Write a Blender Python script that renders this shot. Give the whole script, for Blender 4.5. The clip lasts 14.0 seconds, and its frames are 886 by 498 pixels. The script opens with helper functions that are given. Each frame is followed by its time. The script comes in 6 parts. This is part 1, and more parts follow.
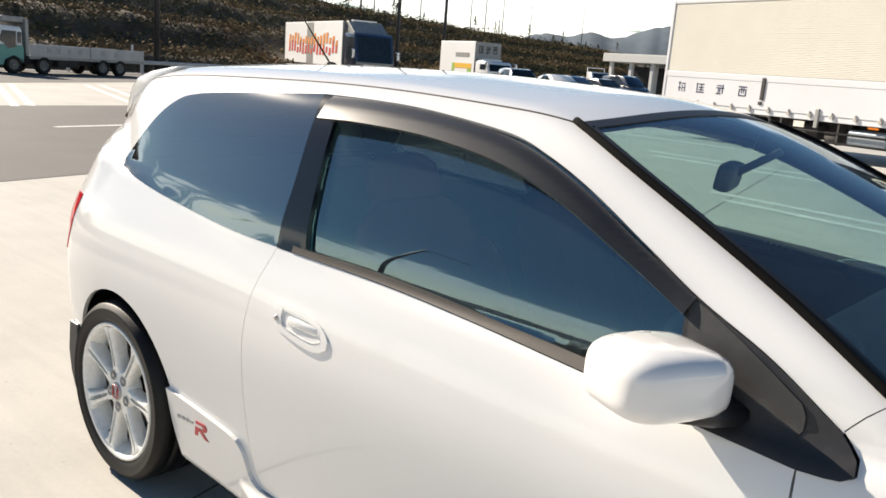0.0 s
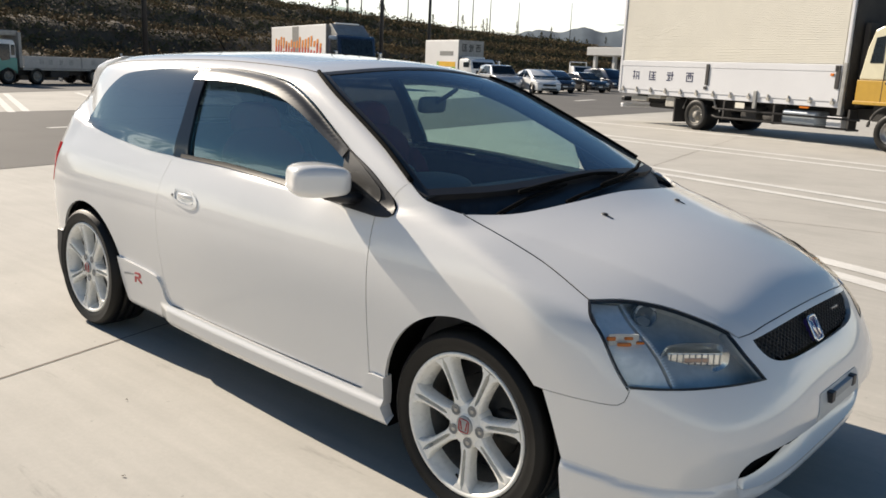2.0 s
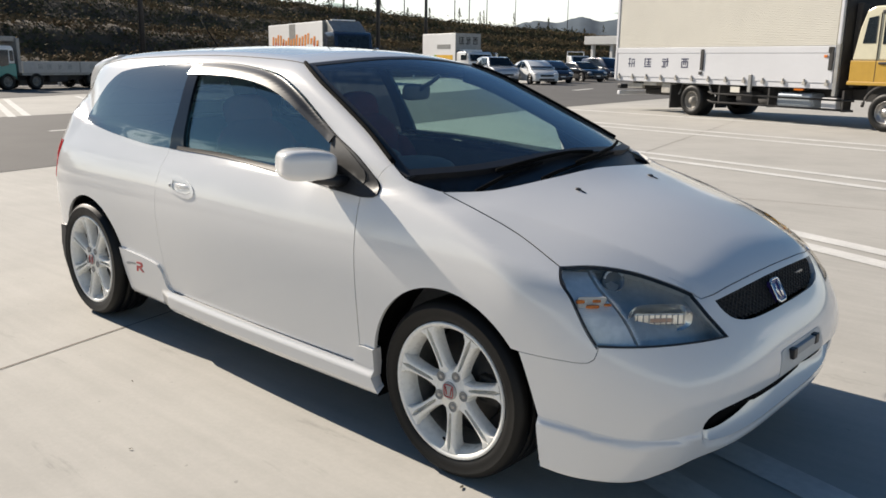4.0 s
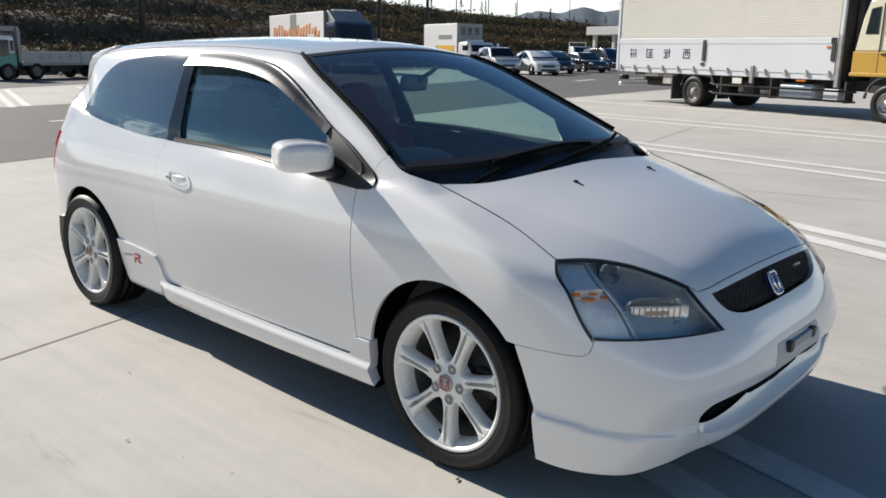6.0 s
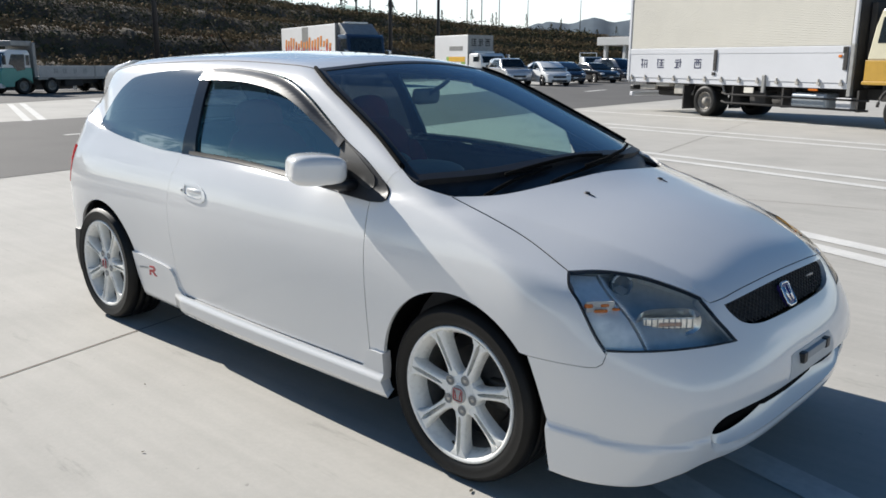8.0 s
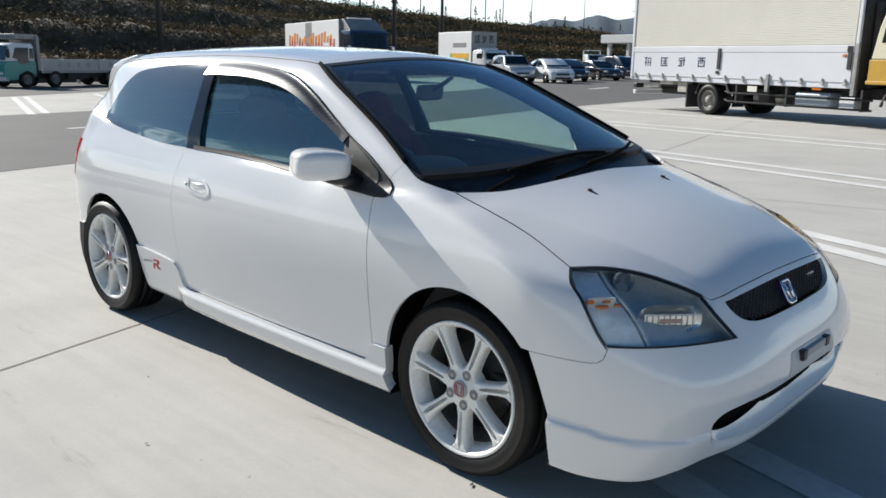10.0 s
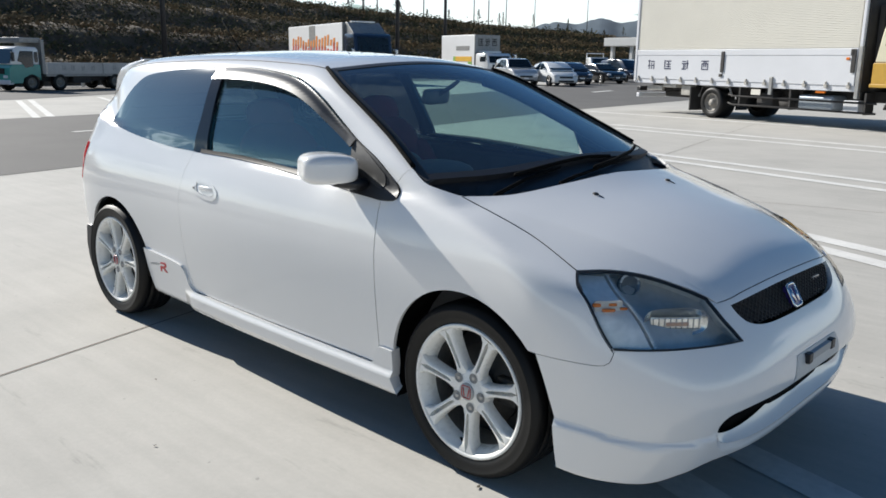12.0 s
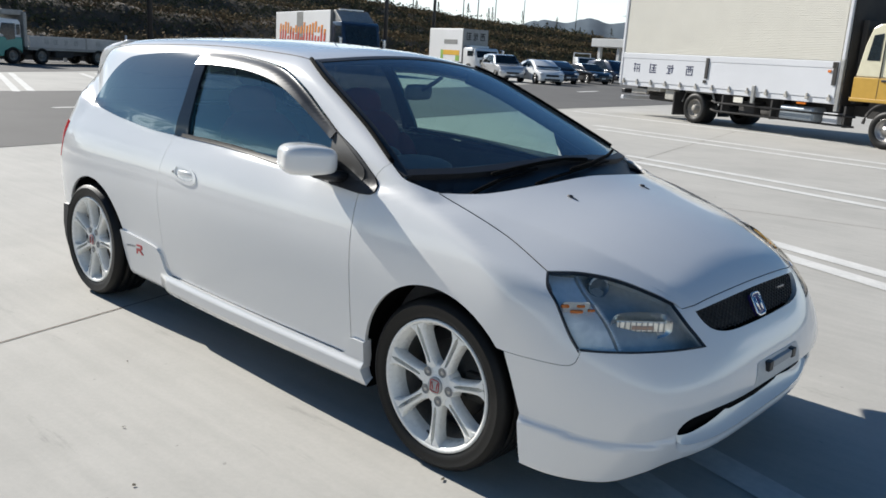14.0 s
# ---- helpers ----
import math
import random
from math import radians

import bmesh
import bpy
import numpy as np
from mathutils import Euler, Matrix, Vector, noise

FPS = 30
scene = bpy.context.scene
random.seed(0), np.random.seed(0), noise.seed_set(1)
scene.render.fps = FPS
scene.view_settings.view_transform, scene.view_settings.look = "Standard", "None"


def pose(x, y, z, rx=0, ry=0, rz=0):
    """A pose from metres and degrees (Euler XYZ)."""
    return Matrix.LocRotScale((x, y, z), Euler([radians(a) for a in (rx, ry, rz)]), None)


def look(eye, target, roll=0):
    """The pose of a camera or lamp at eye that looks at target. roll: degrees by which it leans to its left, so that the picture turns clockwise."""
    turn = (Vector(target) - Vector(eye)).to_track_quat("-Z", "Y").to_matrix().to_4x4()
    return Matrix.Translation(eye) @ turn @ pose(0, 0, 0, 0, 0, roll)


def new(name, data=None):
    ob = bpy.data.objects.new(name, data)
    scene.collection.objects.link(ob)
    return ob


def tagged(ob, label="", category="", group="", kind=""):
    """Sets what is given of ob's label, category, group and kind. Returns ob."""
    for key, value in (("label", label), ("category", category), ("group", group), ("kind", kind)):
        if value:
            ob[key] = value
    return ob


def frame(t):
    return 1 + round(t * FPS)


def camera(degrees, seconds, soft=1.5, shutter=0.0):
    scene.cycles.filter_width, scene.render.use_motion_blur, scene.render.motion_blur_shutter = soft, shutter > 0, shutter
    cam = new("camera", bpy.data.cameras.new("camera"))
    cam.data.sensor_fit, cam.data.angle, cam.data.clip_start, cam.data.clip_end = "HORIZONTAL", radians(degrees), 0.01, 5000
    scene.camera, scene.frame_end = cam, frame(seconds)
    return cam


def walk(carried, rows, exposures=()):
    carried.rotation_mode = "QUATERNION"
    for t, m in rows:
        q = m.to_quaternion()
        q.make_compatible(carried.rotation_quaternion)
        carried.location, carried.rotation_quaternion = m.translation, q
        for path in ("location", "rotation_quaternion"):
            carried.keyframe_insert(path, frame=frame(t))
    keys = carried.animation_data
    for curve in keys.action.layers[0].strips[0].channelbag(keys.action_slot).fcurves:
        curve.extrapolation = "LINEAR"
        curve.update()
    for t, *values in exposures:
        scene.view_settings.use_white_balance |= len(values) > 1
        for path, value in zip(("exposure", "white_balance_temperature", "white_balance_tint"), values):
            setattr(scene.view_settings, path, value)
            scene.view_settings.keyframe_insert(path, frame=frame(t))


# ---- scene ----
cam = camera(57.0, 14.0, 1.65)
PATH = [
    (0, (2.458, -1.998, 1.437), (1.165, -0.535, 1.002), 4.4),
    (0.5, (2.918, -2.009, 1.412), (1.554, -0.617, 0.963), 2.6),
    (1, (3.36, -2.134, 1.397), (2.074, -0.662, 0.972), 2.5),
    (1.5, (3.688, -2.437, 1.395), (2.462, -0.916, 0.966), 3.3),
    (2, (4.048, -2.633, 1.386), (2.756, -1.17, 0.951), 2.5),
    (2.5, (4.199, -2.699, 1.378), (2.885, -1.259, 0.932), 0.5),
    (3, (4.207, -2.707, 1.367), (2.91, -1.251, 0.924), 0.6),
    (5.5, (4.218, -2.697, 1.362), (2.918, -1.249, 0.901), 1.0),
    (6, (4.218, -2.689, 1.366), (2.923, -1.24, 0.895), 0.9),
    (6.5, (4.222, -2.681, 1.363), (2.936, -1.235, 0.86), 1.2),
    (7, (4.222, -2.687, 1.364), (2.944, -1.233, 0.859), 1.5),
    (7.5, (4.227, -2.703, 1.377), (2.927, -1.257, 0.909), 1.1),
    (8, (4.226, -2.703, 1.374), (2.905, -1.268, 0.928), 0.5),
    (10.5, (4.237, -2.722, 1.374), (2.915, -1.293, 0.916), 1.1),
    (11, (4.237, -2.726, 1.381), (2.916, -1.297, 0.919), 1.2),
    (11.5, (4.234, -2.735, 1.382), (2.909, -1.308, 0.925), 1.1),
    (12, (4.237, -2.739, 1.379), (2.908, -1.313, 0.932), 0.9),
    (12.5, (4.279, -2.768, 1.398), (2.969, -1.328, 0.941), 2.6),
    (13, (4.278, -2.77, 1.398), (2.975, -1.327, 0.929), 2.6),
    (13.5, (4.281, -2.759, 1.394), (2.99, -1.312, 0.902), 2.1),
    (14, (4.273, -2.755, 1.398), (2.984, -1.297, 0.936), 3.7),
]
walk(cam, [(t, look(eye, target, roll)) for t, eye, target, roll in PATH],
     [(0.0, 0.75, 7300, 12), (0.5, 0.55, 7350, 12), (1.0, 0.50, 7350, 12), (2.0, 0.42, 7350, 12), (3.0, 0.36, 7250, 12), (5.5, 0.34, 6720, 11), (7.5, 0.34, 6450, 10), (11.0, 0.36, 6350, 9), (14.0, 0.34, 6350, 9)])

# ---- light ----
SUN_WAY = Vector((1.0, 0.052, -0.59)).normalized()
SUN_UP = math.asin(-SUN_WAY.z)
SUN_ROUND = math.atan2(-SUN_WAY.x, -SUN_WAY.y)
scene.view_settings.exposure = 0.0


def make_world():
    world = bpy.data.worlds.new("daylight")
    scene.world = world
    world.use_nodes = True
    nt = world.node_tree
    nt.nodes.clear()
    out = nt.nodes.new("ShaderNodeOutputWorld")
    bg = nt.nodes.new("ShaderNodeBackground")
    bg.inputs["Strength"].default_value = 0.061
    sky = nt.nodes.new("ShaderNodeTexSky")
    sky.sky_type = "NISHITA"
    sky.sun_disc = False
    sky.sun_elevation = SUN_UP
    sky.sun_rotation = SUN_ROUND
    sky.air_density = 1.0
    sky.dust_density = 0.25
    sky.ozone_density = 2.5
    # broken cloud, thicker towards the horizon
    co = nt.nodes.new("ShaderNodeTexCoord")
    sep = nt.nodes.new("ShaderNodeSeparateXYZ")
    nt.links.new(co.outputs["Generated"], sep.inputs[0])
    lift = nt.nodes.new("ShaderNodeMath"); lift.operation = "ADD"; lift.inputs[1].default_value = 0.12
    nt.links.new(sep.outputs["Z"], lift.inputs[0])
    flat = nt.nodes.new("ShaderNodeVectorMath"); flat.operation = "DIVIDE"
    comb = nt.nodes.new("ShaderNodeCombineXYZ")
    for i in range(3):
        nt.links.new(lift.outputs[0], comb.inputs[i])
    nt.links.new(co.outputs["Generated"], flat.inputs[0])
    nt.links.new(comb.outputs[0], flat.inputs[1])
    noise_tex = nt.nodes.new("ShaderNodeTexNoise")
    noise_tex.inputs["Scale"].default_value = 1.5
    noise_tex.inputs["Detail"].default_value = 9.0
    noise_tex.inputs["Roughness"].default_value = 0.62
    nt.links.new(flat.outputs[0], noise_tex.inputs["Vector"])
    height = nt.nodes.new("ShaderNodeMapRange")
    height.inputs["From Min"].default_value = 0.09
    height.inputs["From Max"].default_value = 0.25
    height.inputs["To Min"].default_value = 0.165
    height.inputs["To Max"].default_value = -0.24
    nt.links.new(sep.outputs["Z"], height.inputs["Value"])
    add = nt.nodes.new("ShaderNodeMath"); add.operation = "ADD"
    nt.links.new(noise_tex.outputs["Fac"], add.inputs[0])
    nt.links.new(height.outputs[0], add.inputs[1])
    ramp = nt.nodes.new("ShaderNodeValToRGB")
    ramp.color_ramp.elements[0].position = 0.495
    ramp.color_ramp.elements[1].position = 0.56
    nt.links.new(add.outputs[0], ramp.inputs[0])
    mix = nt.nodes.new("ShaderNodeMix"); mix.data_type = "RGBA"
    nt.links.new(ramp.outputs["Color"], mix.inputs[0])
    deep = nt.nodes.new("ShaderNodeHueSaturation")
    deep.inputs["Saturation"].default_value = 1.25
    nt.links.new(sky.outputs[0], deep.inputs["Color"])
    nt.links.new(deep.outputs[0], mix.inputs[6])
    lit = nt.nodes.new("ShaderNodeVectorMath"); lit.operation = "MULTIPLY_ADD"
    lit.inputs[1].default_value = (0.9, 0.9, 0.9)
    lit.inputs[2].default_value = (8.6, 8.8, 9.1)
    nt.links.new(sky.outputs[0], lit.inputs[0])
    nt.links.new(lit.outputs[0], mix.inputs[7])
    nt.links.new(mix.outputs[2], bg.inputs["Color"])
    nt.links.new(bg.outputs[0], out.inputs["Surface"])


make_world()
sun = new("sun", bpy.data.lights.new("sun", "SUN"))
sun.data.energy = 5.6
sun.data.angle = radians(0.53)
sun.data.color = (1.0, 0.95, 0.87)
sun.matrix_world = look(-40 * SUN_WAY, (0, 0, 0))

# ---- materials ----
def material(name, colour, rough=0.5, metal=0.0, vary=0.12, scale=6.0, fine=60.0, bump=0.0, coat=0.0, island=0.0, tint=None, specular=0.5):
    """A surface with its colour varied at two scales, and fine relief."""
    m = bpy.data.materials.new(name)
    m.use_nodes = True
    nt = m.node_tree
    p = nt.nodes["Principled BSDF"]
    p.inputs["Metallic"].default_value = metal
    p.inputs["Specular IOR Level"].default_value = specular
    p.inputs["Coat Weight"].default_value = coat
    p.inputs["Coat Roughness"].default_value = 0.06
    co = nt.nodes.new("ShaderNodeTexCoord")
    big = nt.nodes.new("ShaderNodeTexNoise")
    big.inputs["Scale"].default_value = scale
    big.inputs["Detail"].default_value = 5.0
    small = nt.nodes.new("ShaderNodeTexNoise")
    small.inputs["Scale"].default_value = fine
    small.inputs["Detail"].default_value = 3.0
    for n in (big, small):
        nt.links.new(co.outputs["Object"], n.inputs["Vector"])
    half = nt.nodes.new("ShaderNodeMix")
    half.inputs[0].default_value = 0.4
    nt.links.new(big.outputs["Fac"], half.inputs[2])
    nt.links.new(small.outputs["Fac"], half.inputs[3])
    ramp = nt.nodes.new("ShaderNodeValToRGB")
    ramp.color_ramp.elements[0].position, ramp.color_ramp.elements[1].position = 0.32, 0.68
    dark = [c * (1 - vary) for c in colour]
    light = [min(1.0, c * (1 + vary)) for c in colour] if tint is None else list(tint)
    ramp.color_ramp.elements[0].color = (*dark, 1)
    ramp.color_ramp.elements[1].color = (*light, 1)
    nt.links.new(half.outputs[0], ramp.inputs[0])
    last = ramp.outputs[0]
    if island:
        geo = nt.nodes.new("ShaderNodeNewGeometry")
        rng = nt.nodes.new("ShaderNodeMapRange")
        rng.inputs["To Min"].default_value, rng.inputs["To Max"].default_value = 1 - island, 1 + island
        nt.links.new(geo.outputs["Random Per Island"], rng.inputs["Value"])
        hue = nt.nodes.new("ShaderNodeHueSaturation")
        nt.links.new(rng.outputs[0], hue.inputs["Value"])
        nt.links.new(last, hue.inputs["Color"])
        last = hue.outputs[0]
    nt.links.new(last, p.inputs["Base Color"])
    rr = nt.nodes.new("ShaderNodeMapRange")
    rr.inputs["To Min"].default_value, rr.inputs["To Max"].default_value = max(0.0, rough * 0.85), min(1.0, rough * 1.15)
    nt.links.new(small.outputs["Fac"], rr.inputs["Value"])
    nt.links.new(rr.outputs[0], p.inputs["Roughness"])
    if bump:
        b = nt.nodes.new("ShaderNodeBump")
        b.inputs["Strength"].default_value = 0.6
        b.inputs["Distance"].default_value = bump
        nt.links.new(small.outputs["Fac"], b.inputs["Height"])
        nt.links.new(b.outputs[0], p.inputs["Normal"])
    return m


def glass(name, tint, gloss=(1.0, 1.0, 1.0), index=1.5, rough=0.0):
    """Thin tinted glass: what is behind it shows through, dimmed; the sky mirrors in it."""
    m = bpy.data.materials.new(name)
    m.use_nodes = True
    nt = m.node_tree
    nt.nodes.clear()
    out = nt.nodes.new("ShaderNodeOutputMaterial")
    tr = nt.nodes.new("ShaderNodeBsdfTransparent")
    tr.inputs["Color"].default_value = (*tint, 1)
    gl = nt.nodes.new("ShaderNodeBsdfGlossy")
    gl.inputs["Roughness"].default_value = rough
    gl.inputs["Color"].default_value = (*gloss, 1)
    # the share that mirrors, by Schlick's law, the same from both sides of the pane
    face = nt.nodes.new("ShaderNodeLayerWeight")
    face.inputs["Blend"].default_value = 0.5
    five = nt.nodes.new("ShaderNodeMath"); five.operation = "POWER"; five.inputs[1].default_value = 5.0
    nt.links.new(face.outputs["Facing"], five.inputs[0])
    f0 = ((index - 1) / (index + 1)) ** 2 * 2
    fr = nt.nodes.new("ShaderNodeMapRange")
    fr.inputs["To Min"].default_value = f0
    nt.links.new(five.outputs[0], fr.inputs["Value"])
    mix = nt.nodes.new("ShaderNodeMixShader")
    nt.links.new(fr.outputs[0], mix.inputs[0])
    nt.links.new(tr.outputs[0], mix.inputs[1])
    nt.links.new(gl.outputs[0], mix.inputs[2])
    nt.links.new(mix.outputs[0], out.inputs["Surface"])
    return m


PAINT = material("white_car_paint", (0.82, 0.81, 0.79), 0.22, vary=0.02, scale=2.0, fine=400.0, coat=1.0)
BLACK = material("black_plastic", (0.018, 0.018, 0.02), 0.45, vary=0.25, bump=0.0003)
GLOSS_BLACK = material("gloss_black", (0.008, 0.010, 0.014), 0.10, vary=0.2, specular=0.4)
RUBBER = material("tyre_rubber", (0.0065, 0.0063, 0.006), 0.50, vary=0.3, scale=12, fine=120, bump=0.0006, specular=0.3)
WHEEL_WHITE = material("white_wheel_enamel", (0.87, 0.86, 0.81), 0.28, vary=0.04, coat=0.5)
STEEL = material("bare_steel", (0.42, 0.41, 0.40), 0.35, metal=1.0, vary=0.2)
CHROME = material("chrome", (0.80, 0.80, 0.82), 0.08, metal=1.0, vary=0.03)
RED = material("red_enamel", (0.52, 0.015, 0.02), 0.3, vary=0.1)
GLASS = glass("windscreen_glass", (0.80, 0.93, 0.87), (0.66, 0.78, 0.92), index=1.48)
DOOR_GLASS = glass("door_glass", (0.58, 0.78, 0.76), (0.70, 0.95, 1.0), index=1.85)
DARK_GLASS = glass("privacy_glass", (0.07, 0.08, 0.09), (0.82, 0.96, 1.0), index=2.05)
LENS = glass("clear_lens", (0.95, 0.96, 0.95), (0.80, 0.76, 0.70), index=1.36)
SMOKE = glass("smoked_acrylic", (0.20, 0.19, 0.185), index=1.50, rough=0.34)


def veil(m, colour, share):
    """Adds a share of plain coloured film, such as cloudy plastic, to a glass."""
    nt = m.node_tree
    out = [n for n in nt.nodes if n.type == "OUTPUT_MATERIAL"][0]
    last = out.inputs["Surface"].links[0].from_socket
    body_shader = nt.nodes.new("ShaderNodeBsdfPrincipled")
    body_shader.inputs["Base Color"].default_value = (*colour, 1)
    body_shader.inputs["Roughness"].default_value = 0.24
    mix = nt.nodes.new("ShaderNodeMixShader")
    mix.inputs[0].default_value = share
    nt.links.new(last, mix.inputs[1])
    nt.links.new(body_shader.outputs[0], mix.inputs[2])
    nt.links.new(mix.outputs[0], out.inputs["Surface"])


# on the three panes the film paints in dust and mirrored sky
veil(GLASS, (0.34, 0.48, 0.60), 0.050)
veil(DOOR_GLASS, (0.28, 0.50, 0.60), 0.036)
veil(DARK_GLASS, (0.40, 0.45, 0.49), 0.022)
veil(SMOKE, (0.035, 0.033, 0.031), 0.5)

# ---- building helpers ----
def part(name, bm, mat, parent=None, label=""):
    """A bmesh as one mesh object, under a thing or a part."""
    me = bpy.data.meshes.new(name)
    bm.normal_update()
    bm.to_mesh(me)
    bm.free()
    me.materials.append(mat)
    ob = new(name, me)
    if parent is not None:
        ob.parent = parent
    if label:
        tagged(ob, label)
    return ob


def thing(name, m, label, category, group="", kind=""):
    ob = new(name)
    ob.empty_display_size = 0.1
    ob.matrix_world = m
    return tagged(ob, label, category, group, kind)


def smooth(bm, on=True):
    for f in bm.faces:
        f.smooth = on
    return bm


def box(x0, x1, y0, y1, z0, z1, bevel=0.0, seg=2, bm=None):
    bm2 = bmesh.new()
    bmesh.ops.create_cube(bm2, size=1.0)
    for v in bm2.verts:
        v.co = Vector(((x0 + x1) / 2 + v.co.x * (x1 - x0), (y0 + y1) / 2 + v.co.y * (y1 - y0), (z0 + z1) / 2 + v.co.z * (z1 - z0)))
    if bevel:
        bmesh.ops.bevel(bm2, geom=bm2.edges[:], offset=bevel, segments=seg, affect="EDGES", profile=0.5)
    return merge(bm, bm2)


def merge(bm, other):
    if bm is None:
        return other
    me = bpy.data.meshes.new("tmp")
    other.to_mesh(me)
    other.free()
    bm.from_mesh(me)
    bpy.data.meshes.remove(me)
    return bm


def prism(loop, axis, a, b, bevel=0.0, bm=None):
    """A flat outline pushed out along an axis from a to b; the loop's two coordinates are the other axes in order."""
    bm2 = bmesh.new()
    def at(p, d):
        c = list(p)
        c.insert("xyz".index(axis), d)
        return c
    vs = [bm2.verts.new(at(p, a)) for p in loop]
    f = bm2.faces.new(vs)
    r = bmesh.ops.extrude_face_region(bm2, geom=[f])
    d = Vector(at((0, 0), b - a))
    for v in r["geom"]:
        if isinstance(v, bmesh.types.BMVert):
            v.co += d
    bmesh.ops.recalc_face_normals(bm2, faces=bm2.faces[:])
    if bevel:
        bmesh.ops.bevel(bm2, geom=bm2.edges[:], offset=bevel, segments=2, affect="EDGES", profile=0.5)
    return merge(bm, bm2)


def lathe(profile, seg=48, closed=False, bm=None, axis="y", centre=(0, 0, 0)):
    """Turns a profile of (radius, along) round an axis."""
    bm2 = bmesh.new()
    rings = []
    for r, h in profile:
        ring = []
        for i in range(seg):
            a = 2 * math.pi * i / seg
            c, s = r * math.cos(a), r * math.sin(a)
            p = {"y": (c, h, s), "z": (c, s, h), "x": (h, c, s)}[axis]
            ring.append(bm2.verts.new(Vector(p) + Vector(centre)))
        rings.append(ring)
    pairs = list(zip(rings, rings[1:])) + ([(rings[-1], rings[0])] if closed else [])
    for a, b in pairs:
        for i in range(seg):
            bm2.faces.new((a[i], a[(i + 1) % seg], b[(i + 1) % seg], b[i]))
    bmesh.ops.recalc_face_normals(bm2, faces=bm2.faces[:])
    smooth(bm2)
    return merge(bm, bm2)


def rod(path, radius, seg=8, bm=None, taper=1.0):
    """A round bar along a chain of points."""
    bm2 = bmesh.new()
    pts = [Vector(p) for p in path]
    rings = []
    for i, p in enumerate(pts):
        d = (pts[min(i + 1, len(pts) - 1)] - pts[max(i - 1, 0)]).normalized()
        a = d.cross(Vector((0, 0, 1)) if abs(d.z) < 0.9 else Vector((1, 0, 0))).normalized()
        b = d.cross(a)
        r = radius * (1 + (taper - 1) * i / max(1, len(pts) - 1))
        rings.append([bm2.verts.new(p + r * (math.cos(2 * math.pi * k / seg) * a + math.sin(2 * math.pi * k / seg) * b)) for k in range(seg)])
    for a, b in zip(rings, rings[1:]):
        for k in range(seg):
            bm2.faces.new((a[k], a[(k + 1) % seg], b[(k + 1) % seg], b[k]))
    bm2.faces.new(rings[0]); bm2.faces.new(rings[-1])
    bmesh.ops.recalc_face_normals(bm2, faces=bm2.faces[:])
    smooth(bm2)
    return merge(bm, bm2)


def pillow(half, power=3.0, seg=24, bm=None, m=Matrix()):
    """A rounded block (superellipsoid)."""
    bm2 = bmesh.new()
    bmesh.ops.create_uvsphere(bm2, u_segments=seg, v_segments=seg // 2 + 2, radius=1.0)
    for v in bm2.verts:
        n = sum(abs(c) ** power for c in v.co) ** (1 / power)
        v.co = m @ Vector((v.co.x / n * half[0], v.co.y / n * half[1], v.co.z / n * half[2]))
    smooth(bm2)
    return merge(bm, bm2)

# ---- the white hatchback's outer form, as one solid ----
def curve(*pts):
    """A smooth curve through a few (x, y) design points, with steady curvature."""
    xs, ys = np.array([p[0] for p in pts], float), np.array([p[1] for p in pts], float)
    h, d = np.diff(xs), np.diff(ys) / np.diff(xs)
    n = len(xs)
    a, r = np.zeros((n, n)), np.zeros(n)
    a[0, 0], a[0, 1], r[0] = 2, 1, 3 * d[0]
    a[-1, -1], a[-1, -2], r[-1] = 2, 1, 3 * d[-1]
    for i in range(1, n - 1):
        a[i, i - 1], a[i, i], a[i, i + 1] = h[i], 2 * (h[i] + h[i - 1]), h[i - 1]
        r[i] = 3 * (h[i] * d[i - 1] + h[i - 1] * d[i])
    m = np.linalg.solve(a, r)
    def f(x):
        x = np.asarray(x, float)
        c = np.clip(x, xs[0], xs[-1])
        k = np.clip(np.searchsorted(xs, c) - 1, 0, len(h) - 1)
        t = (c - xs[k]) / h[k]
        y = (ys[k] * (1 + 2 * t) * (1 - t) ** 2 + m[k] * h[k] * t * (1 - t) ** 2 + ys[k + 1] * t * t * (3 - 2 * t) + m[k + 1] * h[k] * t * t * (t - 1))
        return y + np.where(x < xs[0], m[0] * (x - xs[0]), 0) + np.where(x > xs[-1], m[-1] * (x - xs[-1]), 0)
    return f


def ease(t):
    t = np.clip(t, 0, 1)
    return t * t * (3 - 2 * t)


def shoulder(t):
    """Falls away from a soft crease at 0 and levels out at 1."""
    t = np.clip(0.5 * (t + np.sqrt(t * t + 0.0005)), 0, 1)
    return t * (2 - t)


def smax(a, b, k):
    h = np.clip(0.5 + 0.5 * (a - b) / k, 0, 1)
    return b + (a - b) * h + k * h * (1 - h)


side_plan = curve((-0.75, 0.70), (-0.4, 0.775), (0, 0.80), (0.5, 0.812), (1.1, 0.836), (1.8, 0.848), (2.3, 0.850), (2.7, 0.856), (3.0, 0.846), (3.2, 0.80), (3.5, 0.70))
side_rise = curve((0.12, -0.065), (0.29, -0.040), (0.45, -0.018), (0.60, -0.002), (0.72, 0.0), (0.82, -0.017), (0.90, -0.046), (0.955, -0.073), (1.05, -0.115))
nose_rise = curve((0.12, 3.30), (0.20, 3.335), (0.27, 3.365), (0.34, 3.388), (0.42, 3.402), (0.46, 3.398), (0.50, 3.386), (0.54, 3.367), (0.58, 3.343), (0.64, 3.301), (0.70, 3.257), (0.80, 3.13))
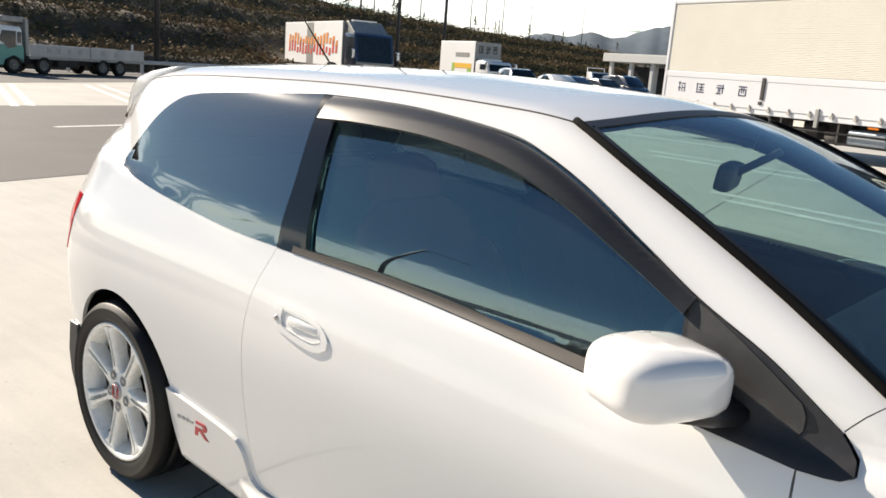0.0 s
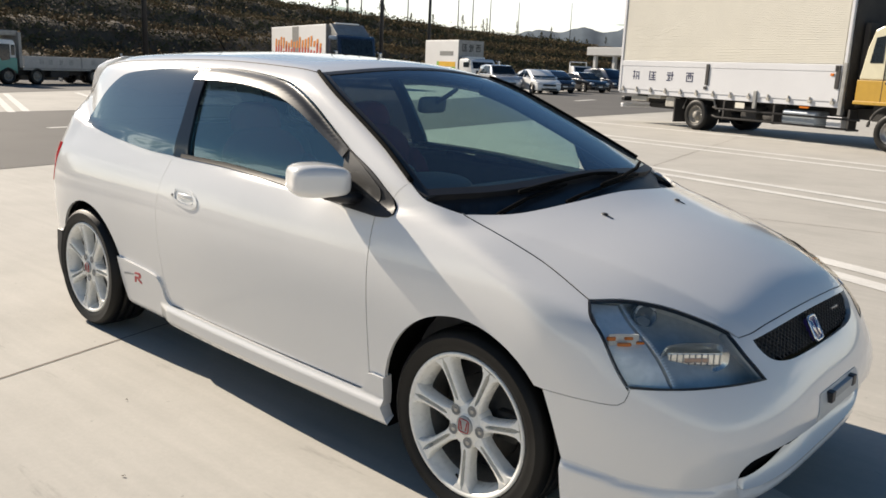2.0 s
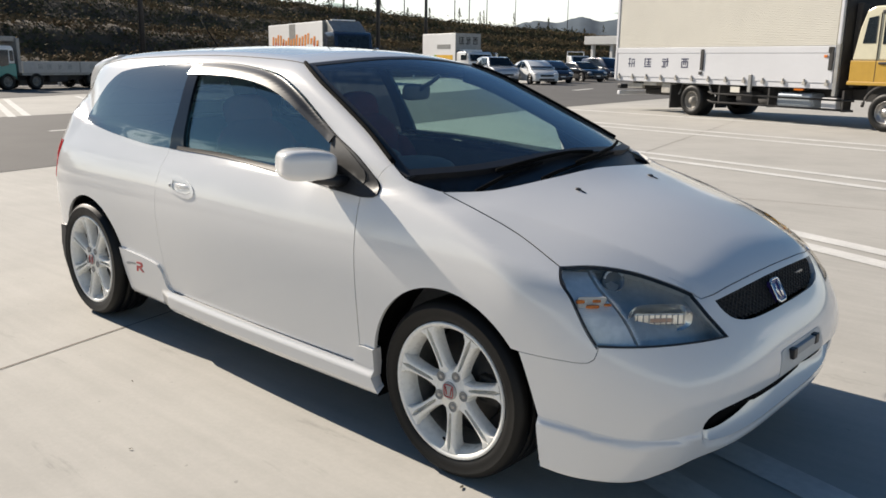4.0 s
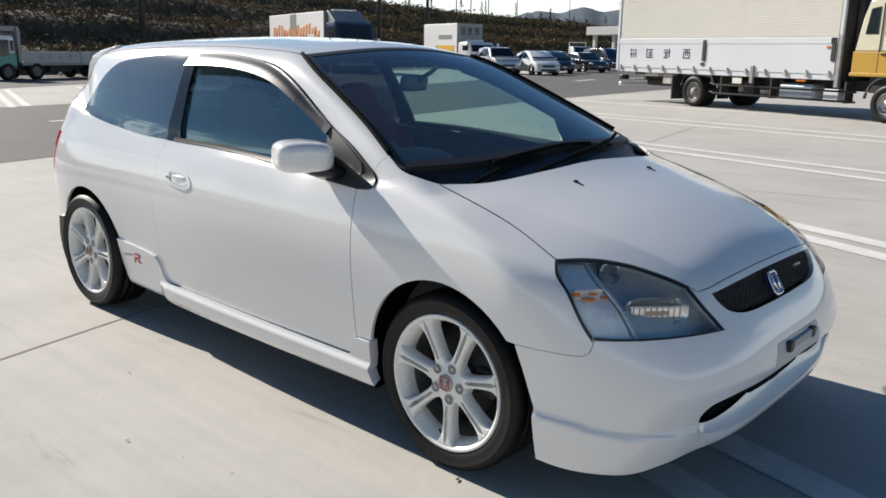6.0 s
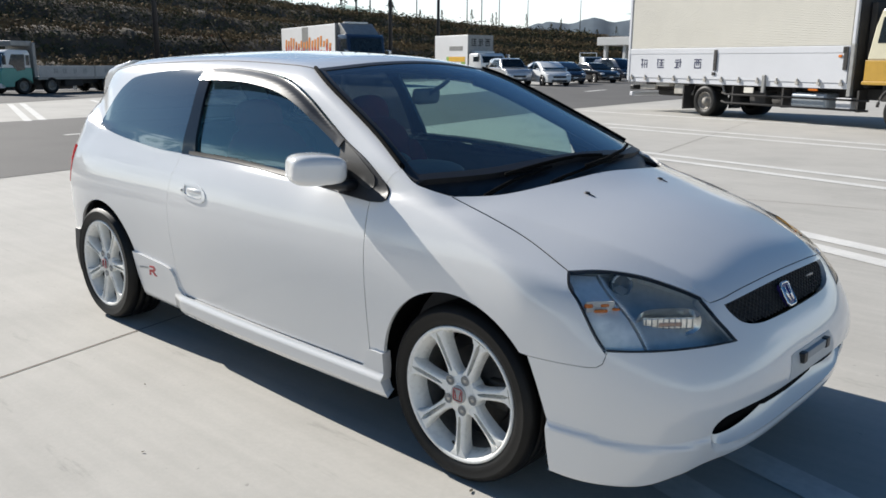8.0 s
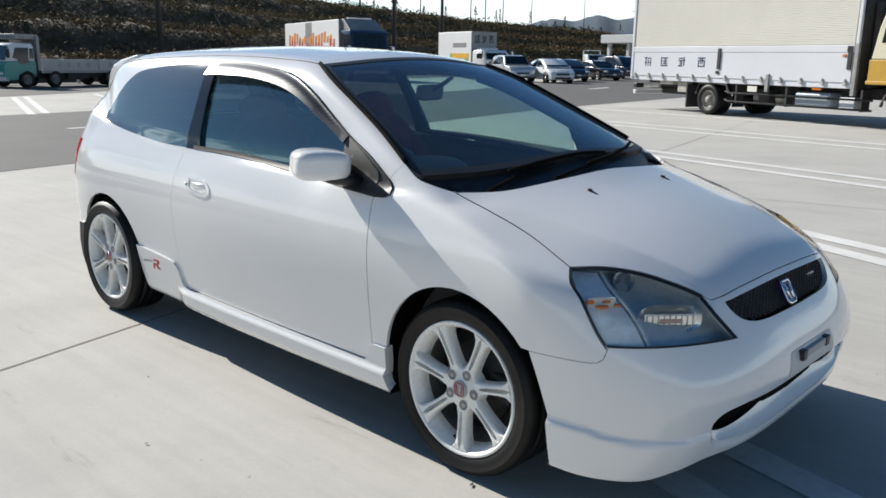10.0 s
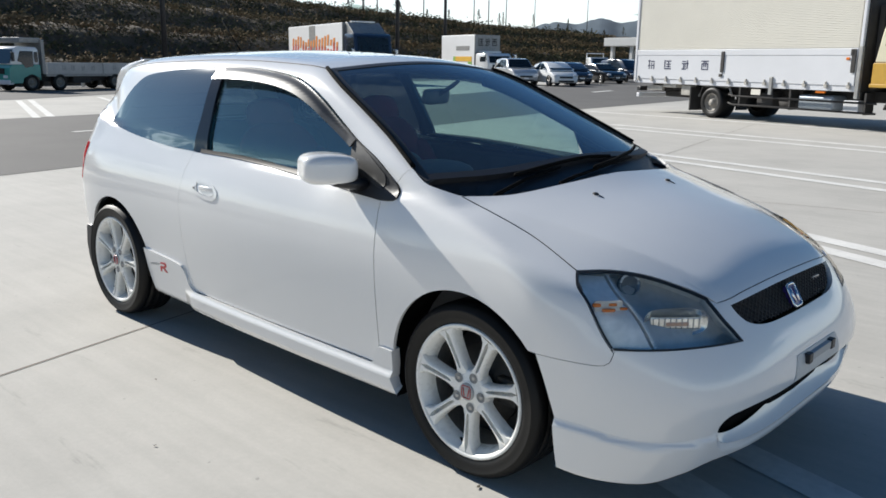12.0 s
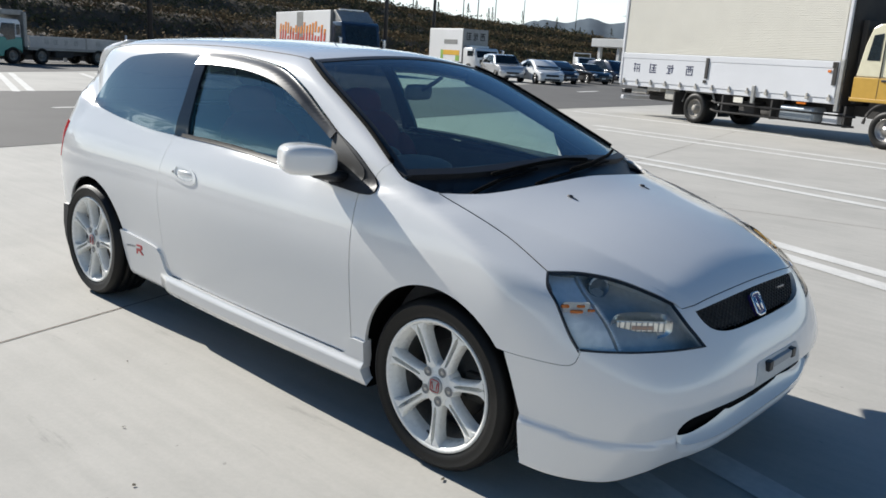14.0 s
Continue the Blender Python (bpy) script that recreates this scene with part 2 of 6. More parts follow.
tail_rise = curve((0.2, -0.63), (0.5, -0.69), (0.75, -0.668), (0.85, -0.645), (0.95, -0.590), (1.05, -0.525), (1.15, -0.47))
bonnet_mid = curve((2.2, 1.05), (2.40, 1.005), (2.55, 0.970), (2.70, 0.927), (2.9, 0.868), (3.05, 0.815), (3.2, 0.751), (3.3, 0.700), (3.4, 0.642))
bonnet_crown = curve((2.2, 0.16), (2.45, 0.142), (2.7, 0.132), (2.9, 0.125), (3.05, 0.122), (3.2, 0.125))
fall_deep = curve((2.4, 0.0), (2.55, 0.004), (2.7, 0.010), (2.88, 0.021), (3.0, 0.029), (3.15, 0.038), (3.3, 0.046))
fall_at = curve((2.45, 0.70), (2.566, 0.652), (2.657, 0.616), (2.745, 0.581), (2.858, 0.543), (2.969, 0.507), (3.052, 0.474), (3.136, 0.442), (3.3, 0.38))
belt_line = curve((-0.8, 1.07), (-0.2, 1.03), (0.8, 0.968), (2.2, 0.925))
glass_rise = curve((0.85, 0.778), (0.955, 0.758), (1.02, 0.743), (1.082, 0.718), (1.256, 0.637), (1.345, 0.575), (1.45, 0.47))
glass_plan = curve((-0.6, -0.19), (-0.18, -0.08), (0.2, -0.037), (0.7, -0.007), (1.2, 0.0), (1.5, 0.0), (1.9, 0.0), (2.25, 0.012))
screen_mid = curve((0.90, 2.73), (0.97, 2.57), (1.39, 1.56), (1.45, 1.40))
roof_mid = curve((-0.7, 1.30), (-0.4, 1.365), (0, 1.408), (0.5, 1.425), (1.0, 1.424), (1.4, 1.405), (1.6, 1.39), (1.9, 1.34), (2.4, 1.20))
hatch_rise = curve((0.9, -0.63), (1.0, -0.61), (1.15, -0.555), (1.3, -0.48), (1.45, -0.39))


def body(p):
    """Below 0 inside the car's outer skin, above 0 outside, about metres from it."""
    x, y, z = p[:, 0], np.abs(p[:, 1]), p[:, 2]
    side = y - side_plan(x) - side_rise(z)
    nose = (x - nose_rise(z) + 0.55 * y ** 4) * 0.85
    tail = tail_rise(z) + 0.45 * y ** 3 - x
    ahead = ease((x - 2.12) / 0.30)
    top = z - ahead * (bonnet_mid(x) - bonnet_crown(x) * y * y - fall_deep(x) * shoulder((y - fall_at(x)) / 0.26)) - (1 - ahead) * belt_line(x)
    low = smax(smax(smax(side, nose, 0.12), tail, 0.10), top * 0.92, 0.026)
    low = smax(low, 0.16 - z, 0.03)
    gside = y - glass_rise(z) - glass_plan(x)
    screen = (x - screen_mid(z) + 0.40 * y ** 1.8) / 2.5
    roof = z - roof_mid(x) + 0.15 * y * y
    hatch = hatch_rise(z) + 0.30 * y * y - x
    up = smax(smax(smax(gside * 0.95, screen, 0.035), roof, 0.06), hatch, 0.08)
    up = smax(up, 0.915 - z, 0.02)
    return -smax(-low, -up, 0.016 + 0.13 * ease((-0.12 - x) / 0.30))


def onto(p, way, off=0.0, back=2.5):
    """Slides points along a direction on to the skin (or to a sheet `off` outside it)."""
    p, way = np.atleast_2d(np.asarray(p, float)), np.asarray(way, float)
    way = way / np.linalg.norm(way, axis=-1, keepdims=True) * np.ones_like(p)
    q = p - back * way
    live = np.arange(len(q))
    best, low = q.copy(), np.full(len(q), 9.0)
    for _ in range(90):
        f = body(q[live]) - off
        better = np.abs(f) < low[live]
        k = live[better]
        best[k], low[k] = q[k], np.abs(f[better])
        q[live] = np.clip(q[live] + way[live] * (f * 0.75)[:, None], -9, 9)
        live = live[np.abs(f) > 2e-5]
        if not len(live):
            break
    return best


def outward(p):
    e = 0.004
    g = np.stack([body(p + e * np.eye(3)[i]) - body(p - e * np.eye(3)[i]) for i in range(3)], 1)
    return g / np.maximum(1e-9, np.linalg.norm(g, axis=1, keepdims=True))


def in_loop(px, py, loop):
    inside = np.zeros(len(px), bool)
    n = len(loop)
    for i in range(n):
        (x0, y0), (x1, y1) = loop[i], loop[(i + 1) % n]
        hit = ((y0 > py) != (y1 > py)) & (px < (x1 - x0) * (py - y0) / (y1 - y0 + 1e-12) + x0)
        inside ^= hit
    return inside


def spread(pts, step, bend=False):
    """Points at even steps along a chain; bend: rounded through the points."""
    pts = np.array(pts, float)
    if bend and len(pts) > 2:
        ext = np.vstack([2 * pts[0] - pts[1], pts, 2 * pts[-1] - pts[-2]])
        fine = []
        for i in range(1, len(ext) - 2):
            a, b, c, d = ext[i - 1:i + 3]
            for t in np.linspace(0, 1, 12, endpoint=False):
                fine.append(0.5 * (2 * b + (c - a) * t + (2 * a - 5 * b + 4 * c - d) * t * t + (3 * b - a - 3 * c + d) * t ** 3))
        pts = np.array(fine + [pts[-1]])
    seg = np.linalg.norm(np.diff(pts, axis=0), axis=1)
    s = np.concatenate([[0], np.cumsum(seg)])
    n = max(1, int(round(s[-1] / step)))
    at = np.linspace(0, s[-1], n + 1)
    return np.stack([np.interp(at, s, pts[:, i]) for i in range(pts.shape[1])], 1)


SIDE, DOWN, BACK = (0, 1, 0), (0, 0, -1), (-1, 0, 0)


def side_seam(*pts, bend=True):
    p = spread(pts, 0.02, bend)
    return onto(np.stack([p[:, 0], 0 * p[:, 0], p[:, 1]], 1), SIDE)


def top_seam(*pts, bend=True):
    p = spread(pts, 0.02, bend)
    return onto(np.stack([p[:, 0], p[:, 1], 0 * p[:, 0] + 0.7], 1), DOWN)


def nose_seam(*pts, bend=True):
    p = spread(pts, 0.02, bend)
    return onto(np.stack([0 * p[:, 0] + 2.6, p[:, 0], p[:, 1]], 1), BACK)


def free_seam(*pts, bend=True, way=(-0.35, 0.8, -0.45)):
    return onto(spread(pts, 0.02, bend), way)


def wrap_seam(*pts, bend=True):
    p = spread(pts, 0.02, bend)
    return onto(np.stack([0 * p[:, 0] + 2.45, 0 * p[:, 0], p[:, 2]], 1), np.stack([2.45 - p[:, 0], -p[:, 1], 0 * p[:, 0]], 1))


def ring(*chains):
    """Chains end to end as one closed loop."""
    out = []
    for c in chains:
        for p in c:
            if not out or np.linalg.norm(np.asarray(p) - out[-1]) > 0.004:
                out.append(np.asarray(p, float))
    if np.linalg.norm(out[0] - out[-1]) < 0.004:
        out.pop()
    return np.array(out)


def panel(name, loop, way, mat, parent, label="", off=0.0, step=0.03, lip=0.014, holes=(), flip=False, shape=None, gap=0.0):
    """A sheet of the skin inside a closed line, seen along `way`, with its edges turned in."""
    wrap = isinstance(way, str)
    way = np.array((-1, 0, 0) if wrap else way, float) / np.linalg.norm((-1, 0, 0) if wrap else way)
    u = np.cross(way, (0, 0, 1) if abs(way[2]) < 0.9 else (1, 0, 0))
    u /= np.linalg.norm(u)
    v = np.cross(way, u)
    if wrap:
        # unrolled round an upright axis inside the nose
        loops = [np.stack([np.arctan2(np.asarray(l)[:, 1], np.asarray(l)[:, 0] - 2.45), np.asarray(l)[:, 2]], 1) for l in (loop, *holes)]
    else:
        loops = [np.stack([np.asarray(l) @ u, np.asarray(l) @ v], 1) for l in (loop, *holes)]
    if gap:
        o = loops[0]
        t = np.roll(o, -1, 0) - np.roll(o, 1, 0)
        t /= np.maximum(1e-9, np.linalg.norm(t, axis=1, keepdims=True))
        s = np.stack([-t[:, 1], t[:, 0]], 1)
        area = np.sum(o[:, 0] * np.roll(o[:, 1], -1) - np.roll(o[:, 0], -1) * o[:, 1])
        loops[0] = o + s * gap * (1 if area > 0 else -1)
    outer = loops[0]
    lo, hi = outer.min(0), outer.max(0)
    gx, gy = np.meshgrid(np.arange(lo[0] + step / 2, hi[0], step), np.arange(lo[1] + step / 2, hi[1], step))
    gx, gy = gx.ravel(), gy.ravel()
    keep = in_loop(gx, gy, outer)
    for h in loops[1:]:
        keep &= ~in_loop(gx, gy, h)
    every = np.vstack(loops)
    gx, gy = gx[keep], gy[keep]
    near = np.min((every[:, :1] - gx[None]) ** 2 + (every[:, 1:] - gy[None]) ** 2, axis=0) if len(gx) else np.zeros(0)
    ok = near > (0.45 * step) ** 2
    inner = np.stack([gx[ok], gy[ok]], 1)
    pts = np.vstack([every, inner])
    edges, base = [], 0
    for l in loops:
        edges += [(base + i, base + (i + 1) % len(l)) for i in range(len(l))]
        base += len(l)
    from mathutils.geometry import delaunay_2d_cdt
    vs, es, fs, ov, oe, of = delaunay_2d_cdt([Vector(p) for p in pts], edges, [], 0, 1e-6)
    xy = np.array([tuple(p) for p in vs])
    mid = np.array([xy[list(f)].mean(0) for f in fs])
    good = in_loop(mid[:, 0], mid[:, 1], outer)
    for h in loops[1:]:
        good &= ~in_loop(mid[:, 0], mid[:, 1], h)
    fs = [f for f, g in zip(fs, good) if g]
    if wrap:
        ways = np.stack([-np.cos(xy[:, 0]), -np.sin(xy[:, 0]), 0 * xy[:, 0]], 1)
        q = onto(np.stack([0 * xy[:, 0] + 2.45, 0 * xy[:, 0], xy[:, 1]], 1), ways, off)
    else:
        ways = np.ones((len(xy), 1)) * way
        world = xy[:, :1] * u + xy[:, 1:] * v
        depth = float(np.mean(np.asarray(loop) @ way))
        q = onto(world + depth * way, way, off)
    nrm = outward(q)
    if shape is not None:
        e = 0.004 * np.eye(3)
        q = q + nrm * shape(q)[:, None]
        slope = np.stack([(body(q + e[i]) - shape(q + e[i])) - (body(q - e[i]) - shape(q - e[i])) for i in range(3)], 1)
        nrm = slope / np.maximum(1e-9, np.linalg.norm(slope, axis=1, keepdims=True))
    # triangles face the onlooker
    faces = []
    for f in fs:
        a, b, c = (q[i] for i in f[:3])
        faces.append(tuple(f) if np.cross(b - a, c - a) @ ways[f[0]] < 0 else tuple(reversed(f)))
    count = {}
    for f in faces:
        for i in range(len(f)):
            count.setdefault((f[i], f[(i + 1) % len(f)]), 0)
    rim = [(a, b) for a, b in count if (b, a) not in count]
    verts = [tuple(p) for p in q]
    tucked = {}
    skin = len(faces)
    if lip:
        for a in {i for e in rim for i in e}:
            tucked[a] = len(verts)
            verts.append(tuple(q[a] - nrm[a] * lip))
        faces += [(b, a, tucked[a], tucked[b]) for a, b in rim]
    me = bpy.data.meshes.new(name)
    sgn = -1 if flip else 1
    if flip:
        verts = [(p[0], -p[1], p[2]) for p in verts]
        faces = [tuple(reversed(f)) for f in faces]
    me.from_pydata(verts, [], faces)
    me.update()
    normals = []
    for k, poly in enumerate(me.polygons):
        poly.use_smooth = True
        for i in poly.vertices:
            normals.append((nrm[i][0], sgn * nrm[i][1], nrm[i][2]) if k < skin else tuple(poly.normal))
    me.normals_split_custom_set(normals)
    me.materials.append(mat)
    ob = new(name, me)
    ob.parent = parent
    if label:
        tagged(ob, label)
    return ob

# ---- the white hatchback ----
car = thing("hatchback_car", Matrix(), "white three-door hatchback car with white wheels parked on concrete", "car")
HUB_F, HUB_R, HUB_Z = 2.56, 0.0, 0.305


def arc(cx, r, a0, a1, n=24):
    return [(cx + r * math.cos(radians(a)), HUB_Z + r * math.sin(radians(a))) for a in np.linspace(a0, a1, n)]


# lines that panels share
belt = side_seam((0.795, 0.957), (1.24, 0.952), (1.75, 0.925), (2.128, 0.899))
door_back = side_seam((0.795, 0.957), (0.756, 0.84), (0.745, 0.70), (0.748, 0.515), (0.762, 0.36), (0.80, 0.285))
door_foot = side_seam((0.80, 0.285), (2.09, 0.285), bend=False)
door_front = side_seam((2.09, 0.285), (2.13, 0.33), (2.138, 0.45), (2.142, 0.65), (2.138, 0.79), (2.128, 0.899))
sail_foot = side_seam((2.128, 0.899), (2.19, 0.905), (2.207, 0.925), (2.172, 0.962))
pillar_cut = free_seam((2.172, -0.772, 0.962), (2.198, -0.763, 0.995), (2.226, -0.745, 1.020))
screen_low = free_seam((2.226, -0.745, 1.020), (2.30, -0.752, 0.975), (2.36, -0.735, 0.955), (2.424, -0.715, 0.944))
screen_edge = free_seam((1.505, -0.534, 1.345), (1.67, -0.590, 1.273), (1.855, -0.640, 1.197), (2.04, -0.682, 1.110), (2.226, -0.745, 1.020))
bonnet_side = free_seam((2.424, -0.715, 0.944), (2.575, -0.699, 0.893), (2.74, -0.700, 0.840), (2.915, -0.735, 0.779))
lamp_back = free_seam((2.915, -0.735, 0.779), (2.955, -0.785, 0.745), (3.003, -0.806, 0.713), (3.058, -0.812, 0.637), (3.097, -0.806, 0.586))
lamp_foot = free_seam((3.097, -0.806, 0.586), (3.165, -0.750, 0.587), (3.233, -0.667, 0.588), (3.290, -0.550, 0.586), (3.325, -0.438, 0.583), way=(-0.7, 0.6, -0.2))
lamp_tip = free_seam((3.325, -0.438, 0.583), (3.294, -0.450, 0.615), (3.255, -0.460, 0.645), (3.201, -0.458, 0.685), way=(-0.7, 0.6, -0.4))
lamp_top = free_seam((3.201, -0.458, 0.685), (3.139, -0.495, 0.715), (3.050, -0.558, 0.751), (2.973, -0.640, 0.772), (2.915, -0.735, 0.779), way=(-0.5, 0.5, -0.7))
bump_cut = side_seam((2.862, 0.527), (2.989, 0.532), (3.062, 0.534), (3.089, 0.547), (3.097, 0.586))
arch_f = arc(HUB_F, 0.352, 39.5, 192)
arch_front = side_seam(*arch_f, bend=False)
fender_foot = side_seam(arch_f[-1], (2.15, 0.228), (2.09, 0.285), bend=False)
roof_rail = free_seam((1.505, -0.534, 1.345), (1.30, -0.535, 1.362), (0.9, -0.530, 1.375), (0.3, -0.520, 1.362), (-0.15, -0.490, 1.33), (-0.36, -0.455, 1.29), way=(0, 0.5, -0.85))
frame_top = side_seam((0.735, 1.343), (0.925, 1.343), (1.127, 1.336), (1.383, 1.311), (1.507, 1.279), (1.640, 1.226), (1.790, 1.150), (1.908, 1.090), (2.053, 1.030), (2.172, 0.962))
qglass_top = side_seam((-0.175, 1.026), (-0.203, 1.045), (-0.205, 1.068), (-0.160, 1.130), (-0.078, 1.218), (0.013, 1.274), (0.10, 1.294), (0.207, 1.306), (0.417, 1.324), (0.735, 1.343))
qglass_low = side_seam((0.795, 0.957), (0.551, 0.960), (0.204, 0.983), (-0.003, 1.004), (-0.12, 1.020), (-0.175, 1.026))
pillar_b = side_seam((0.735, 1.343), (0.760, 1.26), (0.783, 1.13), (0.795, 0.957))
arch_back = side_seam(*arc(HUB_R, 0.345, -8, 168), bend=False)
tail_edge = side_seam((-0.345, 0.378), (-0.40, 0.375), (-0.435, 0.42), (-0.44, 0.60), (-0.42, 0.75), (-0.40, 0.90), (-0.37, 1.03), (-0.33, 1.18), (-0.36, 1.29))
quarter_join = side_seam((-0.175, 1.026), (tail_edge[-20][0], tail_edge[-20][2]), bend=False)
quarter_foot = side_seam((0.342, 0.257), (0.70, 0.25), (0.80, 0.285), bend=False)

MESH_DARK = material("dull_black", (0.006, 0.006, 0.006), 0.9, vary=0.2, specular=0.05)
DUSTY = material("dusty_grey_plastic", (0.036, 0.035, 0.033), 0.5, vary=0.2, scale=12, fine=90)
SEAL = material("dusty_rubber_seal", (0.05, 0.042, 0.035), 0.6, vary=0.25, scale=14, fine=120)
OBL = (-0.30, 0.85, -0.42)
visor_top_z = curve((0.78, 1.341), (0.955, 1.341), (1.192, 1.329), (1.426, 1.297), (1.616, 1.232), (1.776, 1.154), (1.905, 1.090))
visor_low_z = curve((0.78, 1.271), (0.981, 1.275), (1.206, 1.268), (1.427, 1.240), (1.604, 1.190), (1.76, 1.124), (1.905, 1.056))


def visor_flare(q):
    """A flat flange along the top, then a face that stands out towards its lower edge."""
    t = np.clip((visor_top_z(q[:, 0]) - q[:, 2]) / (visor_top_z(q[:, 0]) - visor_low_z(q[:, 0])), 0, 1)
    return (0.014 * ease(t / 0.34) + 0.016 * np.clip((t - 0.30) / 0.7, 0, 1)) * np.clip((1.93 - q[:, 0]) / 0.25, 0.25, 1) + 0.005 * ease((q[:, 0] - 1.35) / 0.3)


for flip in (False, True):
    panel("door", ring(belt, door_front[::-1], door_foot[::-1], door_back[::-1]), SIDE, PAINT, car, step=0.017, flip=flip, gap=0.002)
    panel("front_wing", ring(sail_foot, pillar_cut, screen_low, bonnet_side, lamp_back, bump_cut[::-1], arch_front, fender_foot, door_front), OBL, PAINT, car, step=0.017, flip=flip, gap=0.002)
    panel("side_frame", ring(frame_top, pillar_cut, screen_edge[::-1], roof_rail, tail_edge[::-1][:20], quarter_join[::-1], qglass_top), (-0.1, 0.85, -0.5), PAINT, car, step=0.017, flip=flip, lip=0.01)
    panel("rear_quarter", ring(door_back, quarter_foot[::-1], arch_back, tail_edge[:-19], quarter_join[::-1], qglass_low[::-1]), (0.15, 0.95, -0.1), PAINT, car, step=0.017, flip=flip)
    panel("quarter_window", ring(qglass_top, pillar_b, qglass_low), SIDE, DARK_GLASS, car, "dark tinted rear quarter window", flip=flip, off=0.001, lip=0.004)
    inner_b = side_seam((0.832, 1.30), (0.845, 1.25), (0.878, 1.10), (0.912, 0.958))
    part_b = ring(pillar_b, side_seam((0.795, 0.957), (0.912, 0.958), bend=False), inner_b[::-1], side_seam((0.832, 1.30), (0.82, 1.342), (0.735, 1.343), bend=False))
    panel("pillar_trim", part_b, SIDE, GLOSS_BLACK, car, "gloss black door pillar trim", flip=flip, off=0.002)
    glass_top = side_seam((0.83, 1.335), (1.127, 1.328), (1.383, 1.303), (1.507, 1.271), (1.640, 1.218), (1.790, 1.142), (1.90, 1.085))
    dg = ring(inner_b[::-1], glass_top, side_seam((1.90, 1.085), (1.93, 0.885), bend=False), side_seam((1.93, 0.885), (1.75, 0.902), (1.24, 0.929), (0.915, 0.933)))
    panel("door_window", dg, SIDE, DOOR_GLASS, car, "green-tinted door window", flip=flip, off=-0.013, lip=0.004)
    panel("window_seal", ring(side_seam((0.86, 0.957), (1.24, 0.953), (1.75, 0.926), (2.0, 0.908)), side_seam((2.0, 0.908), (2.0, 0.922), bend=False), side_seam((2.0, 0.924), (1.75, 0.942), (1.24, 0.969), (0.86, 0.973))), SIDE, SEAL, car, "dusty brown-black rubber window seal", flip=flip, off=0.003, step=0.05, lip=0.03)
    sail = ring(sail_foot, frame_top[::-1][:22], side_seam((1.885, 1.095), (1.905, 1.0), (1.95, 0.912), bend=False), side_seam((1.95, 0.910), (2.128, 0.899), bend=False))
    panel("mirror_sail", sail, SIDE, BLACK, car, "matt black mirror base triangle", flip=flip, off=0.006)
    cover = side_seam((1.895, 1.092), (1.925, 1.082), (2.00, 1.047), (2.055, 1.018), (2.112, 0.985), (2.120, 0.975), (2.122, 0.936), (2.07, 0.942), (2.02, 0.957), (1.985, 0.972), (1.94, 0.985), (1.912, 1.02), (1.895, 1.092), bend=False)
    panel("sail_cover", ring(cover), SIDE, DUSTY, car, "dusty grey plastic mirror base cover", flip=flip, off=0.010)
    visor_low = side_seam((0.812, 1.272), (0.981, 1.275), (1.206, 1.268), (1.427, 1.240), (1.604, 1.190), (1.76, 1.124), (1.895, 1.060))
    vis = ring(side_seam((0.783, 1.341), (0.955, 1.341), (1.192, 1.329), (1.426, 1.297), (1.616, 1.232), (1.776, 1.154), (1.905, 1.090)), side_seam((1.905, 1.090), (1.895, 1.060), bend=False), visor_low[::-1], side_seam((0.812, 1.272), (0.783, 1.341), bend=False))
    panel("window_visor", vis, SIDE, SMOKE, car, "smoked acrylic rain visor over the door window", flip=flip, off=0.007, lip=0.008, step=0.010, shape=visor_flare)



def mirrored(c):
    return np.asarray(c)[::-1] * (1, -1, 1)


screen_foot = free_seam((2.424, -0.715, 0.944), (2.52, -0.54, 0.943), (2.564, -0.27, 0.964), (2.570, 0, 0.975), (2.564, 0.27, 0.964), (2.52, 0.54, 0.943), (2.424, 0.715, 0.944), way=(-0.3, 0, -1))
screen_head = free_seam((1.505, -0.534, 1.345), (1.535, -0.36, 1.37), (1.55, 0, 1.39), (1.535, 0.36, 1.37), (1.505, 0.534, 1.345), way=(-0.3, 0, -1))
bonnet_lip = nose_seam((-0.458, 0.685), (-0.393, 0.690), (-0.30, 0.697), (-0.15, 0.701), (0.0, 0.702), (0.15, 0.701), (0.30, 0.697), (0.393, 0.690), (0.458, 0.685))
bonnet_loop = ring(screen_foot[::-1], bonnet_side, lamp_top[::-1], bonnet_lip, mirrored(lamp_top[::-1]), mirrored(bonnet_side))
panel("bonnet", bonnet_loop, (-0.35, 0, -1), PAINT, car, gap=0.0030, step=0.014)
for k in (1, -1):
    # added black rod draws the seam's dark line in place of shade
    part("bonnet_seam", rod(onto(spread(bonnet_side, 0.03), (-0.3, 0.6, -0.8), -0.0004) * (1, k, 1), 0.0010, 6), MESH_DARK, car, "black rod drawing the dark seam at the bonnet edge")
cowl_top = free_seam((2.30, -0.748, 0.978), (2.40, -0.50, 0.985), (2.445, -0.25, 1.005), (2.455, 0, 1.01), (2.445, 0.25, 1.005), (2.40, 0.50, 0.985), (2.30, 0.748, 0.978), way=(-0.45, 0, -1))
low_a = free_seam((2.226, -0.745, 1.020), (2.26, -0.750, 0.999), (2.30, -0.748, 0.978))
screen_all = ring(screen_head[::-1], screen_edge, low_a, cowl_top, mirrored(low_a), mirrored(screen_edge))
SCR = (-0.45, 0, -1)


